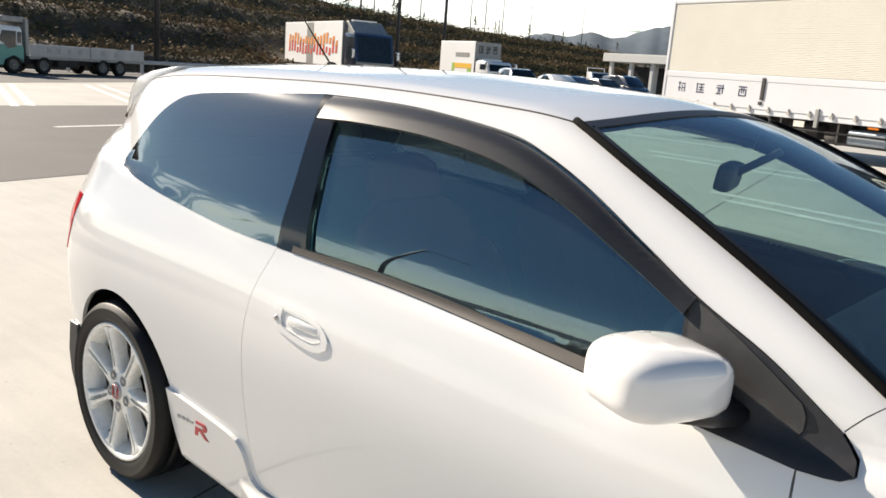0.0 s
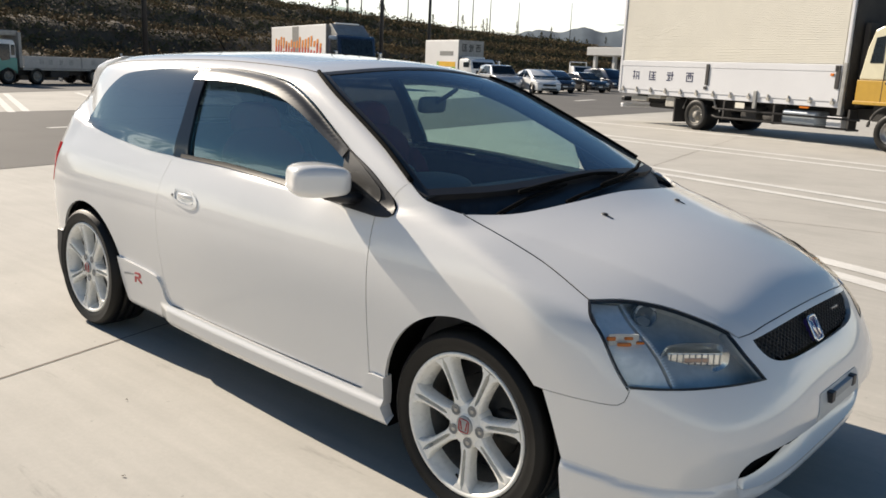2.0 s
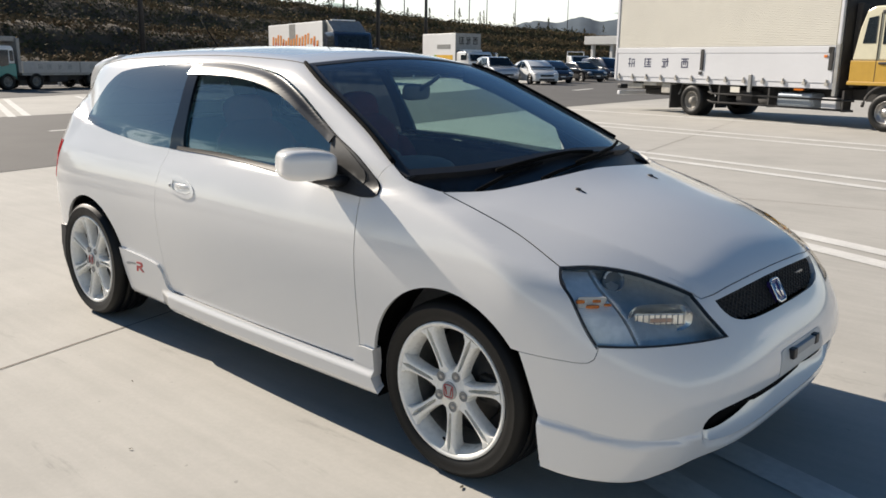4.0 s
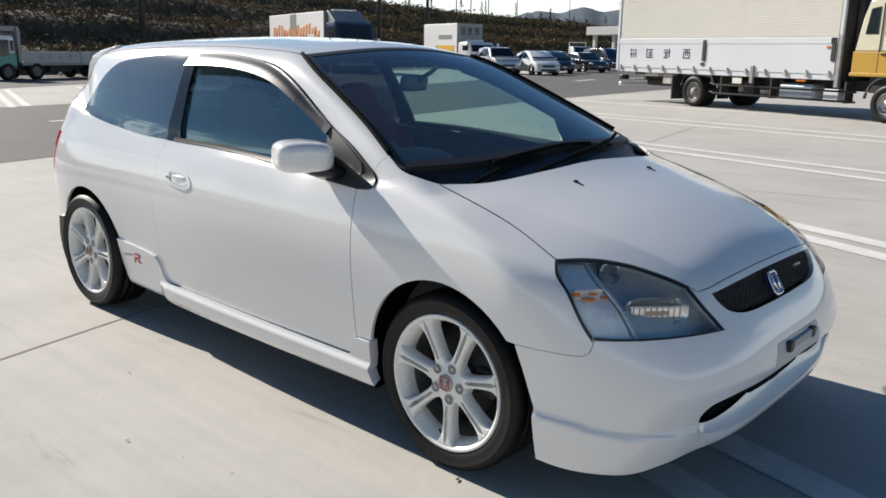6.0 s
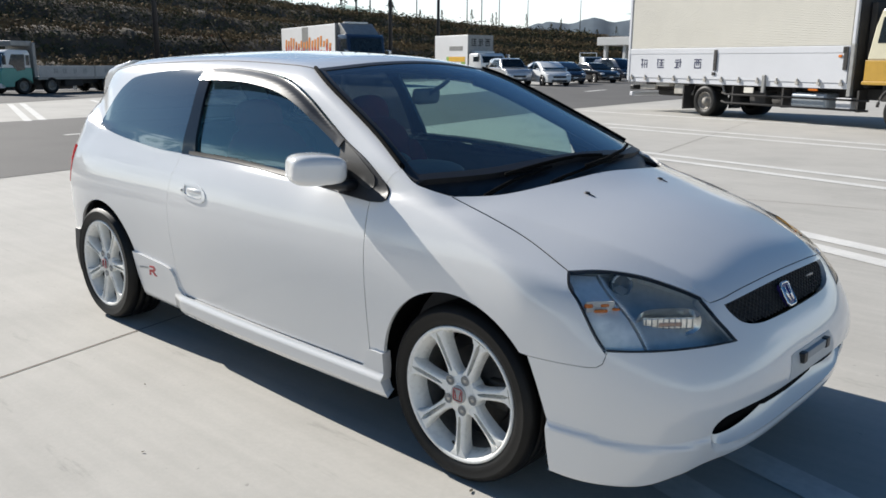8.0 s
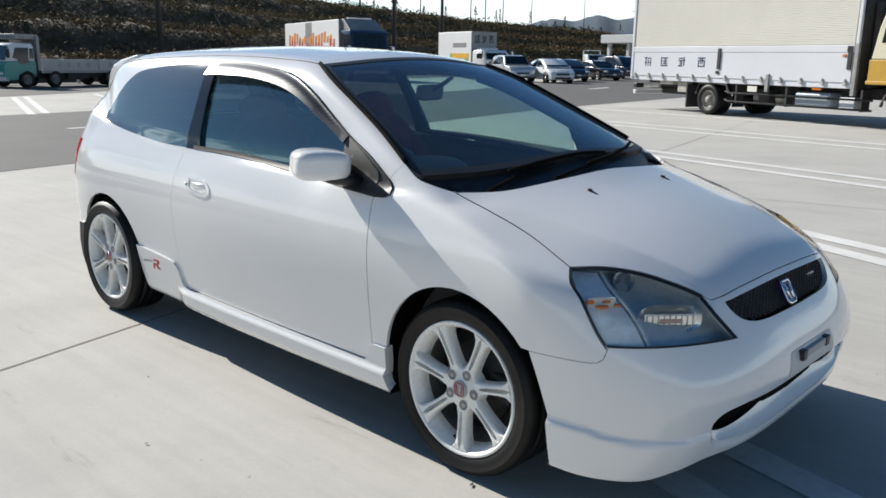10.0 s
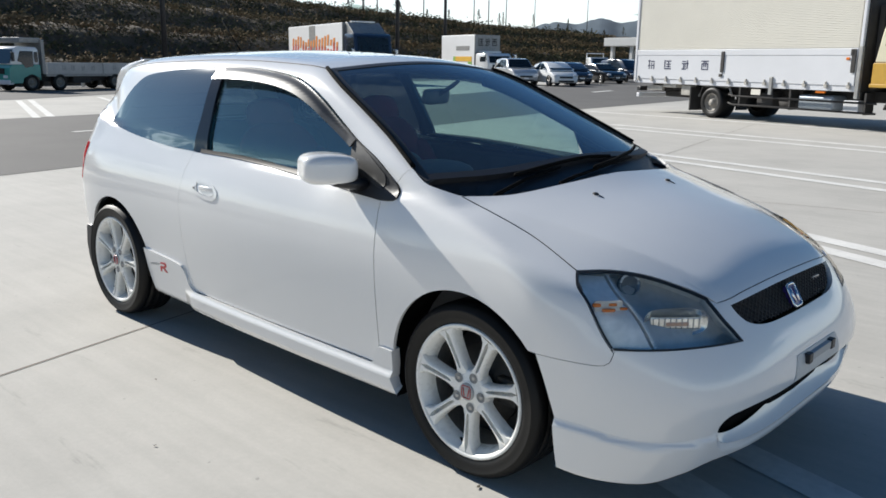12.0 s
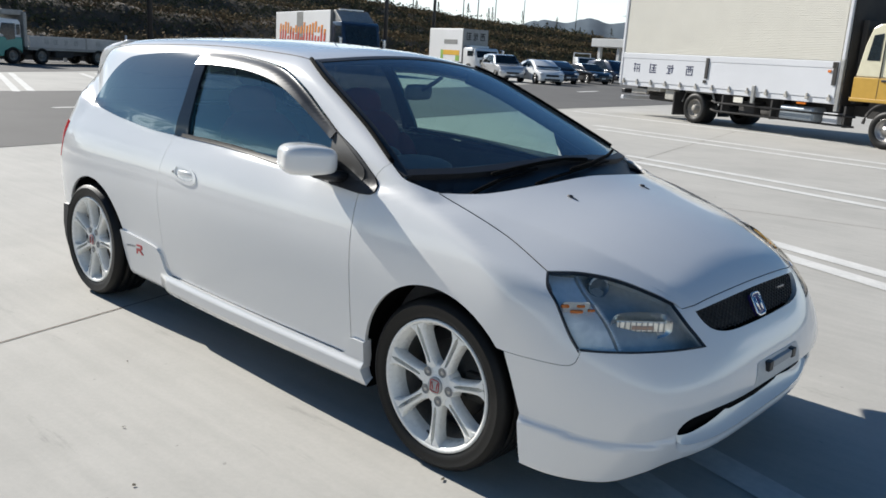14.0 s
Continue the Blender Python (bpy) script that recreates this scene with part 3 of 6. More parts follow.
def shrunk(loop, d):
    """The loop moved in along the skin by d."""
    n = outward(loop)
    t = np.roll(loop, -1, 0) - np.roll(loop, 1, 0)
    t /= np.linalg.norm(t, axis=1, keepdims=True)
    s = np.cross(n, t)
    if np.mean(np.einsum("ij,ij->i", s, loop.mean(0) - loop)) < 0:
        s = -s
    return loop + s * d


panel("windscreen", shrunk(screen_all, 0.004), SCR, GLASS, car, "clear green-tinted windscreen", off=-0.003, lip=0.004)
panel("screen_border", screen_all, SCR, BLACK, car, "black border of the windscreen", off=0.0, lip=0.004, holes=(shrunk(screen_all, 0.036),))
for flip in (False, True):
    k = -1 if flip else 1
    q = onto(screen_edge, SCR, 0.005) * (1, k, 1)
    part("screen_moulding", rod(q, 0.0085, 8), MESH_DARK, car, "black rubber windscreen moulding")
    part("pillar_cover", rod((screen_edge + (-0.01, 0.040, -0.050)) * (1, k, 1), 0.034, 12), BLACK, car, "black inner pillar cover")
cowl_side = free_seam((2.30, -0.748, 0.978), (2.36, -0.735, 0.957), (2.424, -0.715, 0.944))
cowl = ring(cowl_top, mirrored(cowl_side)[::-1], screen_foot[::-1], cowl_side[::-1])
panel("cowl", cowl, SCR, BLACK, car, "black plastic cowl below the windscreen", off=-0.022, lip=-0.02)
back_top = top_seam((-0.36, -0.455), (-0.44, -0.30), (-0.465, 0), (-0.44, 0.30), (-0.36, 0.455))
panel("roof", ring(screen_head, mirrored(roof_rail)[::-1], back_top[::-1], roof_rail[::-1]), DOWN, PAINT, car, lip=0.008)

for k in (1, -1):
    part("roof_moulding", rod(onto(roof_rail, (0, 0.5, -0.85), 0.0002) * (1, k, 1), 0.0026, 6), SEAL, car, "thin dark roof moulding")

# front bumper, lip, lamps, grille
LAMP_GREY = material("lamp_housing", (0.58, 0.585, 0.58), 0.34, metal=0.2, vary=0.2, coat=0.5)
LAMP_BRIGHT = material("lamp_reflector", (0.92, 0.95, 0.95), 0.30, metal=0.3, vary=0.2, scale=25, fine=80)
LAMP_SILVER = material("lamp_silver", (0.86, 0.86, 0.84), 0.22, metal=0.9, vary=0.15, scale=40)
LAMP_BOWL = material("lamp_bowl", (0.24, 0.26, 0.28), 0.25, metal=0.4, vary=0.2)
COPPER = material("copper_tint", (0.50, 0.36, 0.30), 0.25, metal=0.6, vary=0.15)
ORANGE = material("orange_bulb", (0.62, 0.17, 0.02), 0.25, vary=0.1)
PURPLE = material("violet_enamel", (0.05, 0.035, 0.16), 0.2, vary=0.1)
MESH_BLACK = material("mesh_black", (0.010, 0.010, 0.011), 0.6, vary=0.2)
PALE_GREY = material("grey_plastic", (0.40, 0.40, 0.39), 0.5, vary=0.1)
bump_back = side_seam((2.862, 0.527), (2.89, 0.445), (2.922, 0.332), bend=True)
lip_side = wrap_seam((2.921, -0.820, 0.334), (3.029, -0.807, 0.333), (3.134, -0.780, 0.319), (3.214, -0.739, 0.315), (3.29, -0.660, 0.323), (3.335, -0.582, 0.338))
mouth_top = wrap_seam((3.335, -0.582, 0.338), (3.345, -0.583, 0.362), (3.36, -0.562, 0.384), (3.375, -0.525, 0.395), (3.39, -0.43, 0.404), (3.40, -0.28, 0.406), (3.40, 0, 0.408), (3.40, 0.28, 0.406), (3.39, 0.43, 0.404), (3.375, 0.525, 0.395), (3.36, 0.562, 0.384), (3.345, 0.583, 0.362), (3.335, 0.582, 0.338))
lip_mid = wrap_seam((3.335, -0.582, 0.338), (3.335, -0.570, 0.312), (3.335, -0.535, 0.290), (3.35, -0.45, 0.278), (3.37, -0.25, 0.272), (3.375, 0, 0.271), (3.37, 0.25, 0.272), (3.35, 0.45, 0.278), (3.335, 0.535, 0.290), (3.335, 0.570, 0.312), (3.335, 0.582, 0.338))
lip_foot = wrap_seam((2.93, -0.81, 0.176), (3.06, -0.80, 0.172), (3.16, -0.73, 0.176), (3.205, -0.684, 0.188), (3.258, -0.637, 0.216), (3.32, -0.53, 0.242), (3.36, -0.25, 0.246), (3.37, 0, 0.246), (3.36, 0.25, 0.246), (3.32, 0.53, 0.242), (3.258, 0.637, 0.216), (3.205, 0.684, 0.188), (3.16, 0.73, 0.176), (3.06, 0.80, 0.172), (2.93, 0.81, 0.176))
lip_back = side_seam((2.922, 0.332), (2.925, 0.25), (2.93, 0.176))
grille_top = nose_seam((-0.412, 0.676), (-0.29, 0.682), (-0.15, 0.685), (0, 0.686), (0.15, 0.685), (0.29, 0.682), (0.412, 0.676))
grille_low = nose_seam((0.412, 0.676), (0.402, 0.650), (0.365, 0.620), (0.28, 0.603), (0.13, 0.598), (0, 0.597), (-0.13, 0.598), (-0.28, 0.603), (-0.365, 0.620), (-0.402, 0.650), (-0.412, 0.676))
bump_loop = ring(bump_back[::-1], bump_cut, lamp_foot, lamp_tip, bonnet_lip, mirrored(lamp_tip), mirrored(lamp_foot), mirrored(bump_cut), mirrored(bump_back[::-1]), mirrored(lip_side)[::-1][:-2], mouth_top[::-1], lip_side[::-1][2:])
bumper = panel("front_bumper", bump_loop, "wrap", PAINT, car, "white front bumper with low air intake", holes=(ring(grille_top, grille_low),), lip=0.022, step=0.018)
# solid dull black block puts the intake's inner shade into colour
part("intake", prism([(2.95, -0.60), (3.20, -0.60), (3.275, -0.55), (3.305, -0.45), (3.330, -0.2), (3.332, 0.0), (3.330, 0.2), (3.305, 0.45), (3.275, 0.55), (3.20, 0.60), (2.95, 0.60)], "z", 0.255, 0.50), MESH_DARK, bumper, "black block in the lower air intake, in place of its shade")


def round_nose(q):
    """Angle round an upright axis inside the nose, the same on both sides."""
    return np.arctan2(np.abs(q[:, 1]), q[:, 0] - 2.45)


lip_edge = np.vstack([lip_side, lip_mid[:len(lip_mid) // 2]])
lip_edge = lip_edge[np.argsort(round_nose(lip_edge))]


def lip_bulge(q):
    d = np.clip((np.interp(round_nose(q), round_nose(lip_edge), lip_edge[:, 2]) - q[:, 2]) / 0.024, 0, 1)
    return 0.0004 + 0.017 * d * d * (3 - 2 * d) * (1 - 0.45 * ease((0.66 - np.abs(q[:, 1])) / 0.12))


chin = panel("front_lip", ring(lip_side[:-1], lip_mid, mirrored(lip_side)[1:], mirrored(lip_back)[::-1], lip_foot[::-1], lip_back[::-1]), "wrap", PAINT, car, "white lower lip of the front bumper", lip=0.05, step=0.012, shape=lip_bulge)
# the lip runs back under the intake as a sloping shelf
bm = bmesh.new()
front = spread(lip_mid[2:-2], 0.025)
deep = [0.25 + 0.62 * max(0.0, 1.0 - abs(p[1]) / 0.56) for p in front]
rows = [[bm.verts.new((p[0] - d * k, p[1] * (1 - 0.3 * d), p[2] + h * k)) for p, k in zip(front, deep)] for d, h in ((0.0, 0.0), (0.012, 0.010), (0.030, 0.028), (0.048, 0.054), (0.060, 0.078))]
for a, b in zip(rows, rows[1:]):
    for k in range(len(front) - 1):
        bm.faces.new((a[k], a[k + 1], b[k + 1], b[k]))
bmesh.ops.recalc_face_normals(bm, faces=bm.faces[:])
part("lip_shelf", smooth(bm), PAINT, chin, "white sloping shelf behind the lip")

# number plate mount, with no plate
PALE_PAD = material("dusty_white_plastic", (0.62, 0.61, 0.58), 0.5, vary=0.08)
pad = new("plate_mount")
pad.parent = bumper
tagged(pad, "empty white number plate mount with grey brackets")
panel("mount_pad", ring(nose_seam((-0.205, 0.410), (-0.175, 0.488), (0.175, 0.488), (0.205, 0.410), (-0.205, 0.410), bend=False)), BACK, PALE_PAD, pad, "pale flat mounting pad", off=0.002, lip=0.004)
for y in (-0.120, 0.088):
    part("bracket", box(3.392, 3.414, y, y + 0.032, 0.448, 0.482, 0.003), BLACK, pad, "black bracket")
part("bracket_bar", box(3.392, 3.411, -0.088, 0.088, 0.452, 0.478, 0.003), PALE_GREY, pad, "grey metal bar")

# grille: backing, crossed bars, emblem
grille = panel("grille", ring(grille_top, grille_low), BACK, MESH_BLACK, car, "black diamond mesh grille with a chrome emblem", off=-0.03, lip=0.0)
gl2 = np.stack([ring(grille_top, grille_low)[:, 1], ring(grille_top, grille_low)[:, 2]], 1)
bm = bmesh.new()
for s in (-1, 1):
    for k in range(-40, 41):
        pts = np.array([(k * 0.026 + s * (z - 0.65) * 1.6, z) for z in np.linspace(0.592, 0.695, 26)])
        ok = in_loop(pts[:, 0], pts[:, 1], gl2)
        if ok.sum() < 3:
            continue
        pts = pts[ok]
        q = onto(np.stack([0 * pts[:, 0] + 2.6, pts[:, 0], pts[:, 1]], 1), BACK, -0.014)
        rod(q, 0.0028, 5, bm)
part("grille_mesh", bm, MESH_BLACK, grille, "gloss black diamond mesh")


def round_rect(w, h, r, n=6):
    out = []
    for cx, cz, a in ((w - r, h - r, 0), (-w + r, h - r, 90), (-w + r, -h + r, 180), (w - r, -h + r, 270)):
        for i in range(n + 1):
            t = radians(a + 90 * i / n)
            out.append((cx + r * math.cos(t), cz + r * math.sin(t)))
    return out


emblem = new("emblem")
emblem.parent = grille
emblem.matrix_world = pose(3.300, -0.010, 0.636, 0, -30, 0)
tagged(emblem, "small chrome-rimmed violet emblem")
part("emblem_plate", prism(round_rect(0.031, 0.037, 0.014), "x", -0.012, 0.004), PURPLE, emblem)
bm = bmesh.new()
rod([(0.004, y, z) for y, z in round_rect(0.032, 0.038, 0.014)] + [(0.004, 0.032, 0.025)], 0.0045, 8, bm)
part("emblem_rim", bm, CHROME, emblem, "chrome rim")
bm = None
for y0, y1 in ((-0.017, -0.024), (0.017, 0.024)):
    bm = rod([(0.006, y0 * 0.7, -0.024), (0.006, y1 * 0.85, 0.026)], 0.0048, 6, bm)
part("emblem_bars", bm, CHROME, emblem, "plain chrome bars")
part("side_badge", box(3.268, 3.280, 0.225, 0.290, 0.638, 0.651, 0.002), STEEL, grille, "small silver badge")

LAMP_WAY = (-0.65, 0.55, -0.45)
lamp_loop = ring(lamp_back, lamp_foot, lamp_tip, lamp_top)
for flip in (False, True):
    s = 1 if flip else -1
    lamp = panel("headlight", lamp_loop, LAMP_WAY, LENS, car, "clear headlight with orange turn bulb and dark housing", flip=flip, lip=0.006, gap=0.002)
    panel("lamp_seal", lamp_loop, LAMP_WAY, BLACK, lamp, "black rubber seal", flip=flip, off=0.001, lip=0.01, holes=(shrunk(lamp_loop, 0.0065),), gap=0.001)
    panel("lamp_housing", shrunk(lamp_loop, 0.004), LAMP_WAY, LAMP_GREY, lamp, "grey reflector housing", flip=flip, off=-0.06, lip=-0.055)
    # the turn lamp's ribbed reflector along the rear edge
    turn_in = free_seam((2.975, -0.655, 0.765), (3.037, -0.690, 0.727), (3.099, -0.705, 0.685), (3.150, -0.712, 0.640), (3.190, -0.715, 0.588), way=LAMP_WAY)
    turn_loop = ring(lamp_back, free_seam((3.097, -0.806, 0.586), (3.165, -0.750, 0.588), (3.190, -0.715, 0.588), bend=False, way=LAMP_WAY), turn_in[::-1], free_seam((2.975, -0.655, 0.765), (2.915, -0.735, 0.779), bend=False, way=LAMP_WAY))
    panel("turn_reflector", shrunk(turn_loop, 0.008), LAMP_WAY, LAMP_BRIGHT, lamp, "silvery ribbed turn lamp reflector", flip=flip, off=-0.022, lip=0.03)
    # its toothed inner edge, a saw of small wedges
    q = onto(spread(turn_in, 0.0085), LAMP_WAY, -0.018)
    low = onto(spread(turn_in, 0.0085), LAMP_WAY, -0.050)
    bm = bmesh.new()
    for a, b, c, d in zip(q[:-1], q[1:], low[:-1], low[1:]):
        tip = (a + b) / 2 + (0.007, 0.011, 0.002)
        vs = [bm.verts.new((p[0], -s * p[1], p[2])) for p in (a, b, tip, c, d, tip + (c - a) * 0.6)]
        for f in ((0, 1, 2), (3, 5, 4), (0, 2, 5, 3), (2, 1, 4, 5), (1, 0, 3, 4)):
            bm.faces.new([vs[k] for k in f])
    bmesh.ops.recalc_face_normals(bm, faces=bm.faces[:])
    part("reflector_teeth", bm, LAMP_BRIGHT, lamp, "toothed silver edge")
    def inside(x, y, z, deep):
        g = onto(np.array([(x, y, z)]), LAMP_WAY, -deep)[0]
        return (g[0], -s * g[1], g[2])
    side_turn = s * 42
    # turn bulb and its orange marks
    for x, y, z, a, b, c in ((3.005, -0.765, 0.690, 0.004, 0.013, 0.006), (3.035, -0.728, 0.690, 0.004, 0.013, 0.005), (3.028, -0.742, 0.672, 0.004, 0.020, 0.005), (3.055, -0.705, 0.675, 0.004, 0.011, 0.004)):
        part("turn_bulb", pillow((a, b, c), 5.0, 10, None, Matrix.Translation(inside(x, y, z, 0.012)) @ pose(0, 0, 0, 0, 0, side_turn)), ORANGE, lamp, "orange turn bulb")
    patch = box(-0.004, 0.0, -0.045, 0.040, -0.022, 0.020, 0.004)
    patch.transform(Matrix.Translation(inside(3.03, -0.738, 0.682, 0.018)) @ pose(0, 0, 0, 0, 0, side_turn))
    part("bulb_seat", patch, PALE_PAD, lamp, "cream bulb seat")
    # main beam: a wide bright bar with a dark bowl round it
    m = Matrix.Translation(inside(3.175, -0.585, 0.640, 0.048)) @ pose(0, 0, 0, 0, 0, side_turn)
    bowl = bmesh.new()
    rings = [[bowl.verts.new((-0.030 * (1 - k * k) + 0.004, 0.098 * k * math.copysign(abs(math.cos(a)) ** 0.7, math.cos(a)), 0.004 + 0.044 * k * math.copysign(abs(math.sin(a)) ** 0.7, math.sin(a)))) for a in np.linspace(0, 2 * math.pi, 28, endpoint=False)] for k in (0.15, 0.4, 0.65, 0.85, 1.0)]
    bowl.faces.new(rings[0])
    for p, q in zip(rings, rings[1:]):
        for k in range(28):
            bowl.faces.new((p[k], p[(k + 1) % 28], q[(k + 1) % 28], q[k]))
    bmesh.ops.recalc_face_normals(bowl, faces=bowl.faces[:])
    bowl.transform(m)
    part("beam_bowl", smooth(bowl), LAMP_SILVER, lamp, "silvered main beam dish")
    for k in range(9):
        rib = box(0.002, 0.006, -0.070 + k * 0.0175, -0.0675 + k * 0.0175, -0.016, 0.016)
        rib.transform(m)
        part("beam_rib", rib, LAMP_BOWL, lamp)
    bar = box(-0.004, 0.004, -0.078, 0.078, -0.017, 0.017, 0.003)
    bar.transform(m)
    part("main_reflector", bar, LAMP_SILVER, lamp, "bright main beam reflector bar")
    core = box(0.0, 0.006, -0.030, 0.040, -0.009, 0.004, 0.002)
    core.transform(m)
    part("beam_core", core, COPPER, lamp, "copper-tinted reflector core")
    m = Matrix.Translation(inside(3.03, -0.60, 0.735, 0.045)) @ pose(0, 0, 0, 0, -20, side_turn)
    rim = lathe([(0.0, -0.02), (0.022, -0.012), (0.030, 0.008), (0.033, 0.008), (0.036, -0.012)], 28, axis="x")
    rim.transform(m)
    part("upper_bowl", smooth(rim), LAMP_BOWL, lamp, "dark bowl of the upper lamp")
    rim = rod([(0.010, 0.031 * math.cos(a), 0.031 * math.sin(a)) for a in np.linspace(0.5, 2.9, 15)], 0.004, 6)
    rim.transform(m)
    part("upper_ring", rim, LAMP_BRIGHT, lamp, "silver half ring of the upper lamp")

# wheels, arches, underside
# the white barrel's shade behind the spokes is painted in as dark grey
BARREL = material("shaded_barrel", (0.16, 0.15, 0.14), 0.5, vary=0.3)
# grey that stands in for shade in the lug recesses
LUG_GREY = material("shaded_grey_enamel", (0.26, 0.26, 0.25), 0.5, vary=0.2)
CAST = material("dark_cast_iron", (0.06, 0.055, 0.05), 0.6, metal=0.5, vary=0.3)


def wheel(turn, name="wheel"):
    w = new(name)
    w.parent = car
    tagged(w, "white seven-spoke alloy wheel with low black tyre")
    tyre = lathe([(0.226, 0.008), (0.231, -0.004), (0.240, -0.012), (0.258, -0.018), (0.277, -0.017), (0.279, -0.019), (0.282, -0.015), (0.293, -0.008), (0.301, 0.006), (0.3035, 0.02)], 96)
    grooves = [(0.3035, 0.02)]
    for g in (0.045, 0.085, 0.125, 0.165):
        grooves += [(0.305, g - 0.006), (0.297, g - 0.005), (0.297, g + 0.003), (0.305, g + 0.004)]
    lathe(grooves + [(0.301, 0.185), (0.28, 0.20), (0.24, 0.203), (0.222, 0.19)], 96, bm=tyre)
    part("tyre", tyre, RUBBER, w, "black low-profile tyre")
    part("rim", lathe([(0.200, 0.055), (0.202, 0.035), (0.208, 0.012), (0.2155, 0.003), (0.2180, -0.006), (0.2255, -0.012), (0.2320, -0.012), (0.2340, -0.006), (0.231, 0.006)], 96), WHEEL_WHITE, w, "white rim")
    part("barrel", lathe([(0.222, 0.19), (0.208, 0.13), (0.200, 0.054)], 64), BARREL, w, "inner barrel with its shade painted dark")
    part("valve", rod([(0.200 * math.cos(-1.75 + turn), 0.020, 0.200 * math.sin(-1.75 + turn)), (0.182 * math.cos(-1.75 + turn), 0.004, 0.182 * math.sin(-1.75 + turn))], 0.0045, 8), RUBBER, w, "black tyre valve")
    n = 7
    for i in range(n):
        # one broad spoke with a groove along it
        a = 2 * math.pi * (i + 0.25) / n + turn
        bm = bmesh.new()
        rows = []
        for r, half, slot, dip, face in ((0.040, 0.020, 0.0010, 0.0, 0.006), (0.062, 0.0262, 0.0010, 0.0, 0.003), (0.080, 0.0215, 0.0010, 0.0, 0.001), (0.087, 0.0192, 0.0040, 0.030, 0.001), (0.105, 0.0172, 0.0054, 0.036, 0.0), (0.135, 0.0168, 0.0060, 0.036, -0.002), (0.165, 0.0178, 0.0064, 0.036, -0.004), (0.190, 0.0202, 0.0066, 0.036, -0.006), (0.207, 0.0255, 0.0062, 0.034, -0.007), (0.213, 0.0300, 0.0036, 0.012, -0.008), (0.226, 0.0410, 0.0010, 0.0, -0.008)):
            r = r if r < 0.1 else 0.1 + (r - 0.1) * 0.932
            row = []
            for t, y in ((-half - 0.001, 0.042), (-half - 0.002, face + 0.014), (-half + 0.0008, face + 0.005), (-half + 0.005, face + 0.0005), (-slot - 0.0006, face), (-slot, face + dip), (slot, face + dip), (slot + 0.0006, face), (half - 0.005, face + 0.0005), (half - 0.0008, face + 0.005), (half + 0.002, face + 0.014), (half + 0.001, 0.042)):
                row.append(bm.verts.new((r * math.cos(a) - t * math.sin(a), y, r * math.sin(a) + t * math.cos(a))))
            rows.append(row)
        for p, q in zip(rows, rows[1:]):
            for k in range(11):
                bm.faces.new((p[k], p[k + 1], q[k + 1], q[k]))
        bmesh.ops.recalc_face_normals(bm, faces=bm.faces[:])
        out = sum((f.normal.y * f.calc_area() for f in bm.faces), 0.0)
        if out > 0:
            bmesh.ops.reverse_faces(bm, faces=bm.faces[:])
        for f in bm.faces:
            f.smooth = True
        for e in bm.edges:
            if len(e.link_faces) == 2 and e.calc_face_angle(0) > 0.75:
                e.smooth = False
        part("spoke", bm, WHEEL_WHITE, w)
    part("hub", lathe([(0.076, 0.05), (0.074, 0.010), (0.066, 0.0035), (0.040, 0.0030), (0.036, 0.0005), (0.034, -0.001), (0.0, -0.003)], 48), WHEEL_WHITE, w, "white wheel hub")
    cap = part("centre_cap", lathe([(0.031, 0.004), (0.031, -0.005), (0.028, -0.007), (0.0, -0.008)], 32), PALE_GREY, w, "pale centre cap with a red outline")
    bm = None
    for p in (((-0.013, 0.013), (-0.008, -0.014)), ((0.013, 0.013), (0.008, -0.014))):
        bm = rod([(x, -0.0085, z) for x, z in p], 0.0016, 6, bm)
    rod([(x, -0.0085, z) for x, z in round_rect(0.019, 0.021, 0.008)] + [(0.019, -0.0085, 0.013)], 0.0014, 6, bm)
    part("cap_mark", bm, RED, cap, "plain red mark")
    for i in range(5):
        a = 2 * math.pi * i / 5 - 0.126 + turn
        c = (0.057 * math.cos(a), 0, 0.057 * math.sin(a))
        # nearly flush disc; the recess's shade is only in its grey
        part("lug_hole", lathe([(0.0175, 0.0002), (0.0162, -0.0008), (0.0150, -0.0002), (0.0125, 0.0016), (0.0, 0.0018)], 20, centre=c), LUG_GREY, w, "grey disc painted as a shaded lug recess")
        part("lug_nut", lathe([(0.0085, 0.004), (0.0085, 0.0010), (0.006, -0.0004), (0.0, -0.0006)], 6, centre=c), STEEL, w, "steel lug nut")
    part("brake_disc", lathe([(0.04, 0.085), (0.075, 0.085), (0.08, 0.095), (0.140, 0.095), (0.140, 0.118), (0.05, 0.118)], 48), CAST, w, "dark iron brake disc")
    part("caliper", box(0.06, 0.15, 0.070, 0.14, -0.045, 0.055, 0.012), CAST, w, "dark brake caliper")
    part("backplate", lathe([(0.0, 0.135), (0.19, 0.135), (0.195, 0.14)], 32), BLACK, w, "black inner well")
    return w


for x, y, t, steer in ((HUB_F, -0.808, 0.02, 0), (HUB_R, -0.793, -0.222, 0), (HUB_F, 0.800, 0.1, 180), (HUB_R, 0.785, 0.2, 180)):
    wheel(t).matrix_world = pose(x, y, HUB_Z, 0, 0, steer)

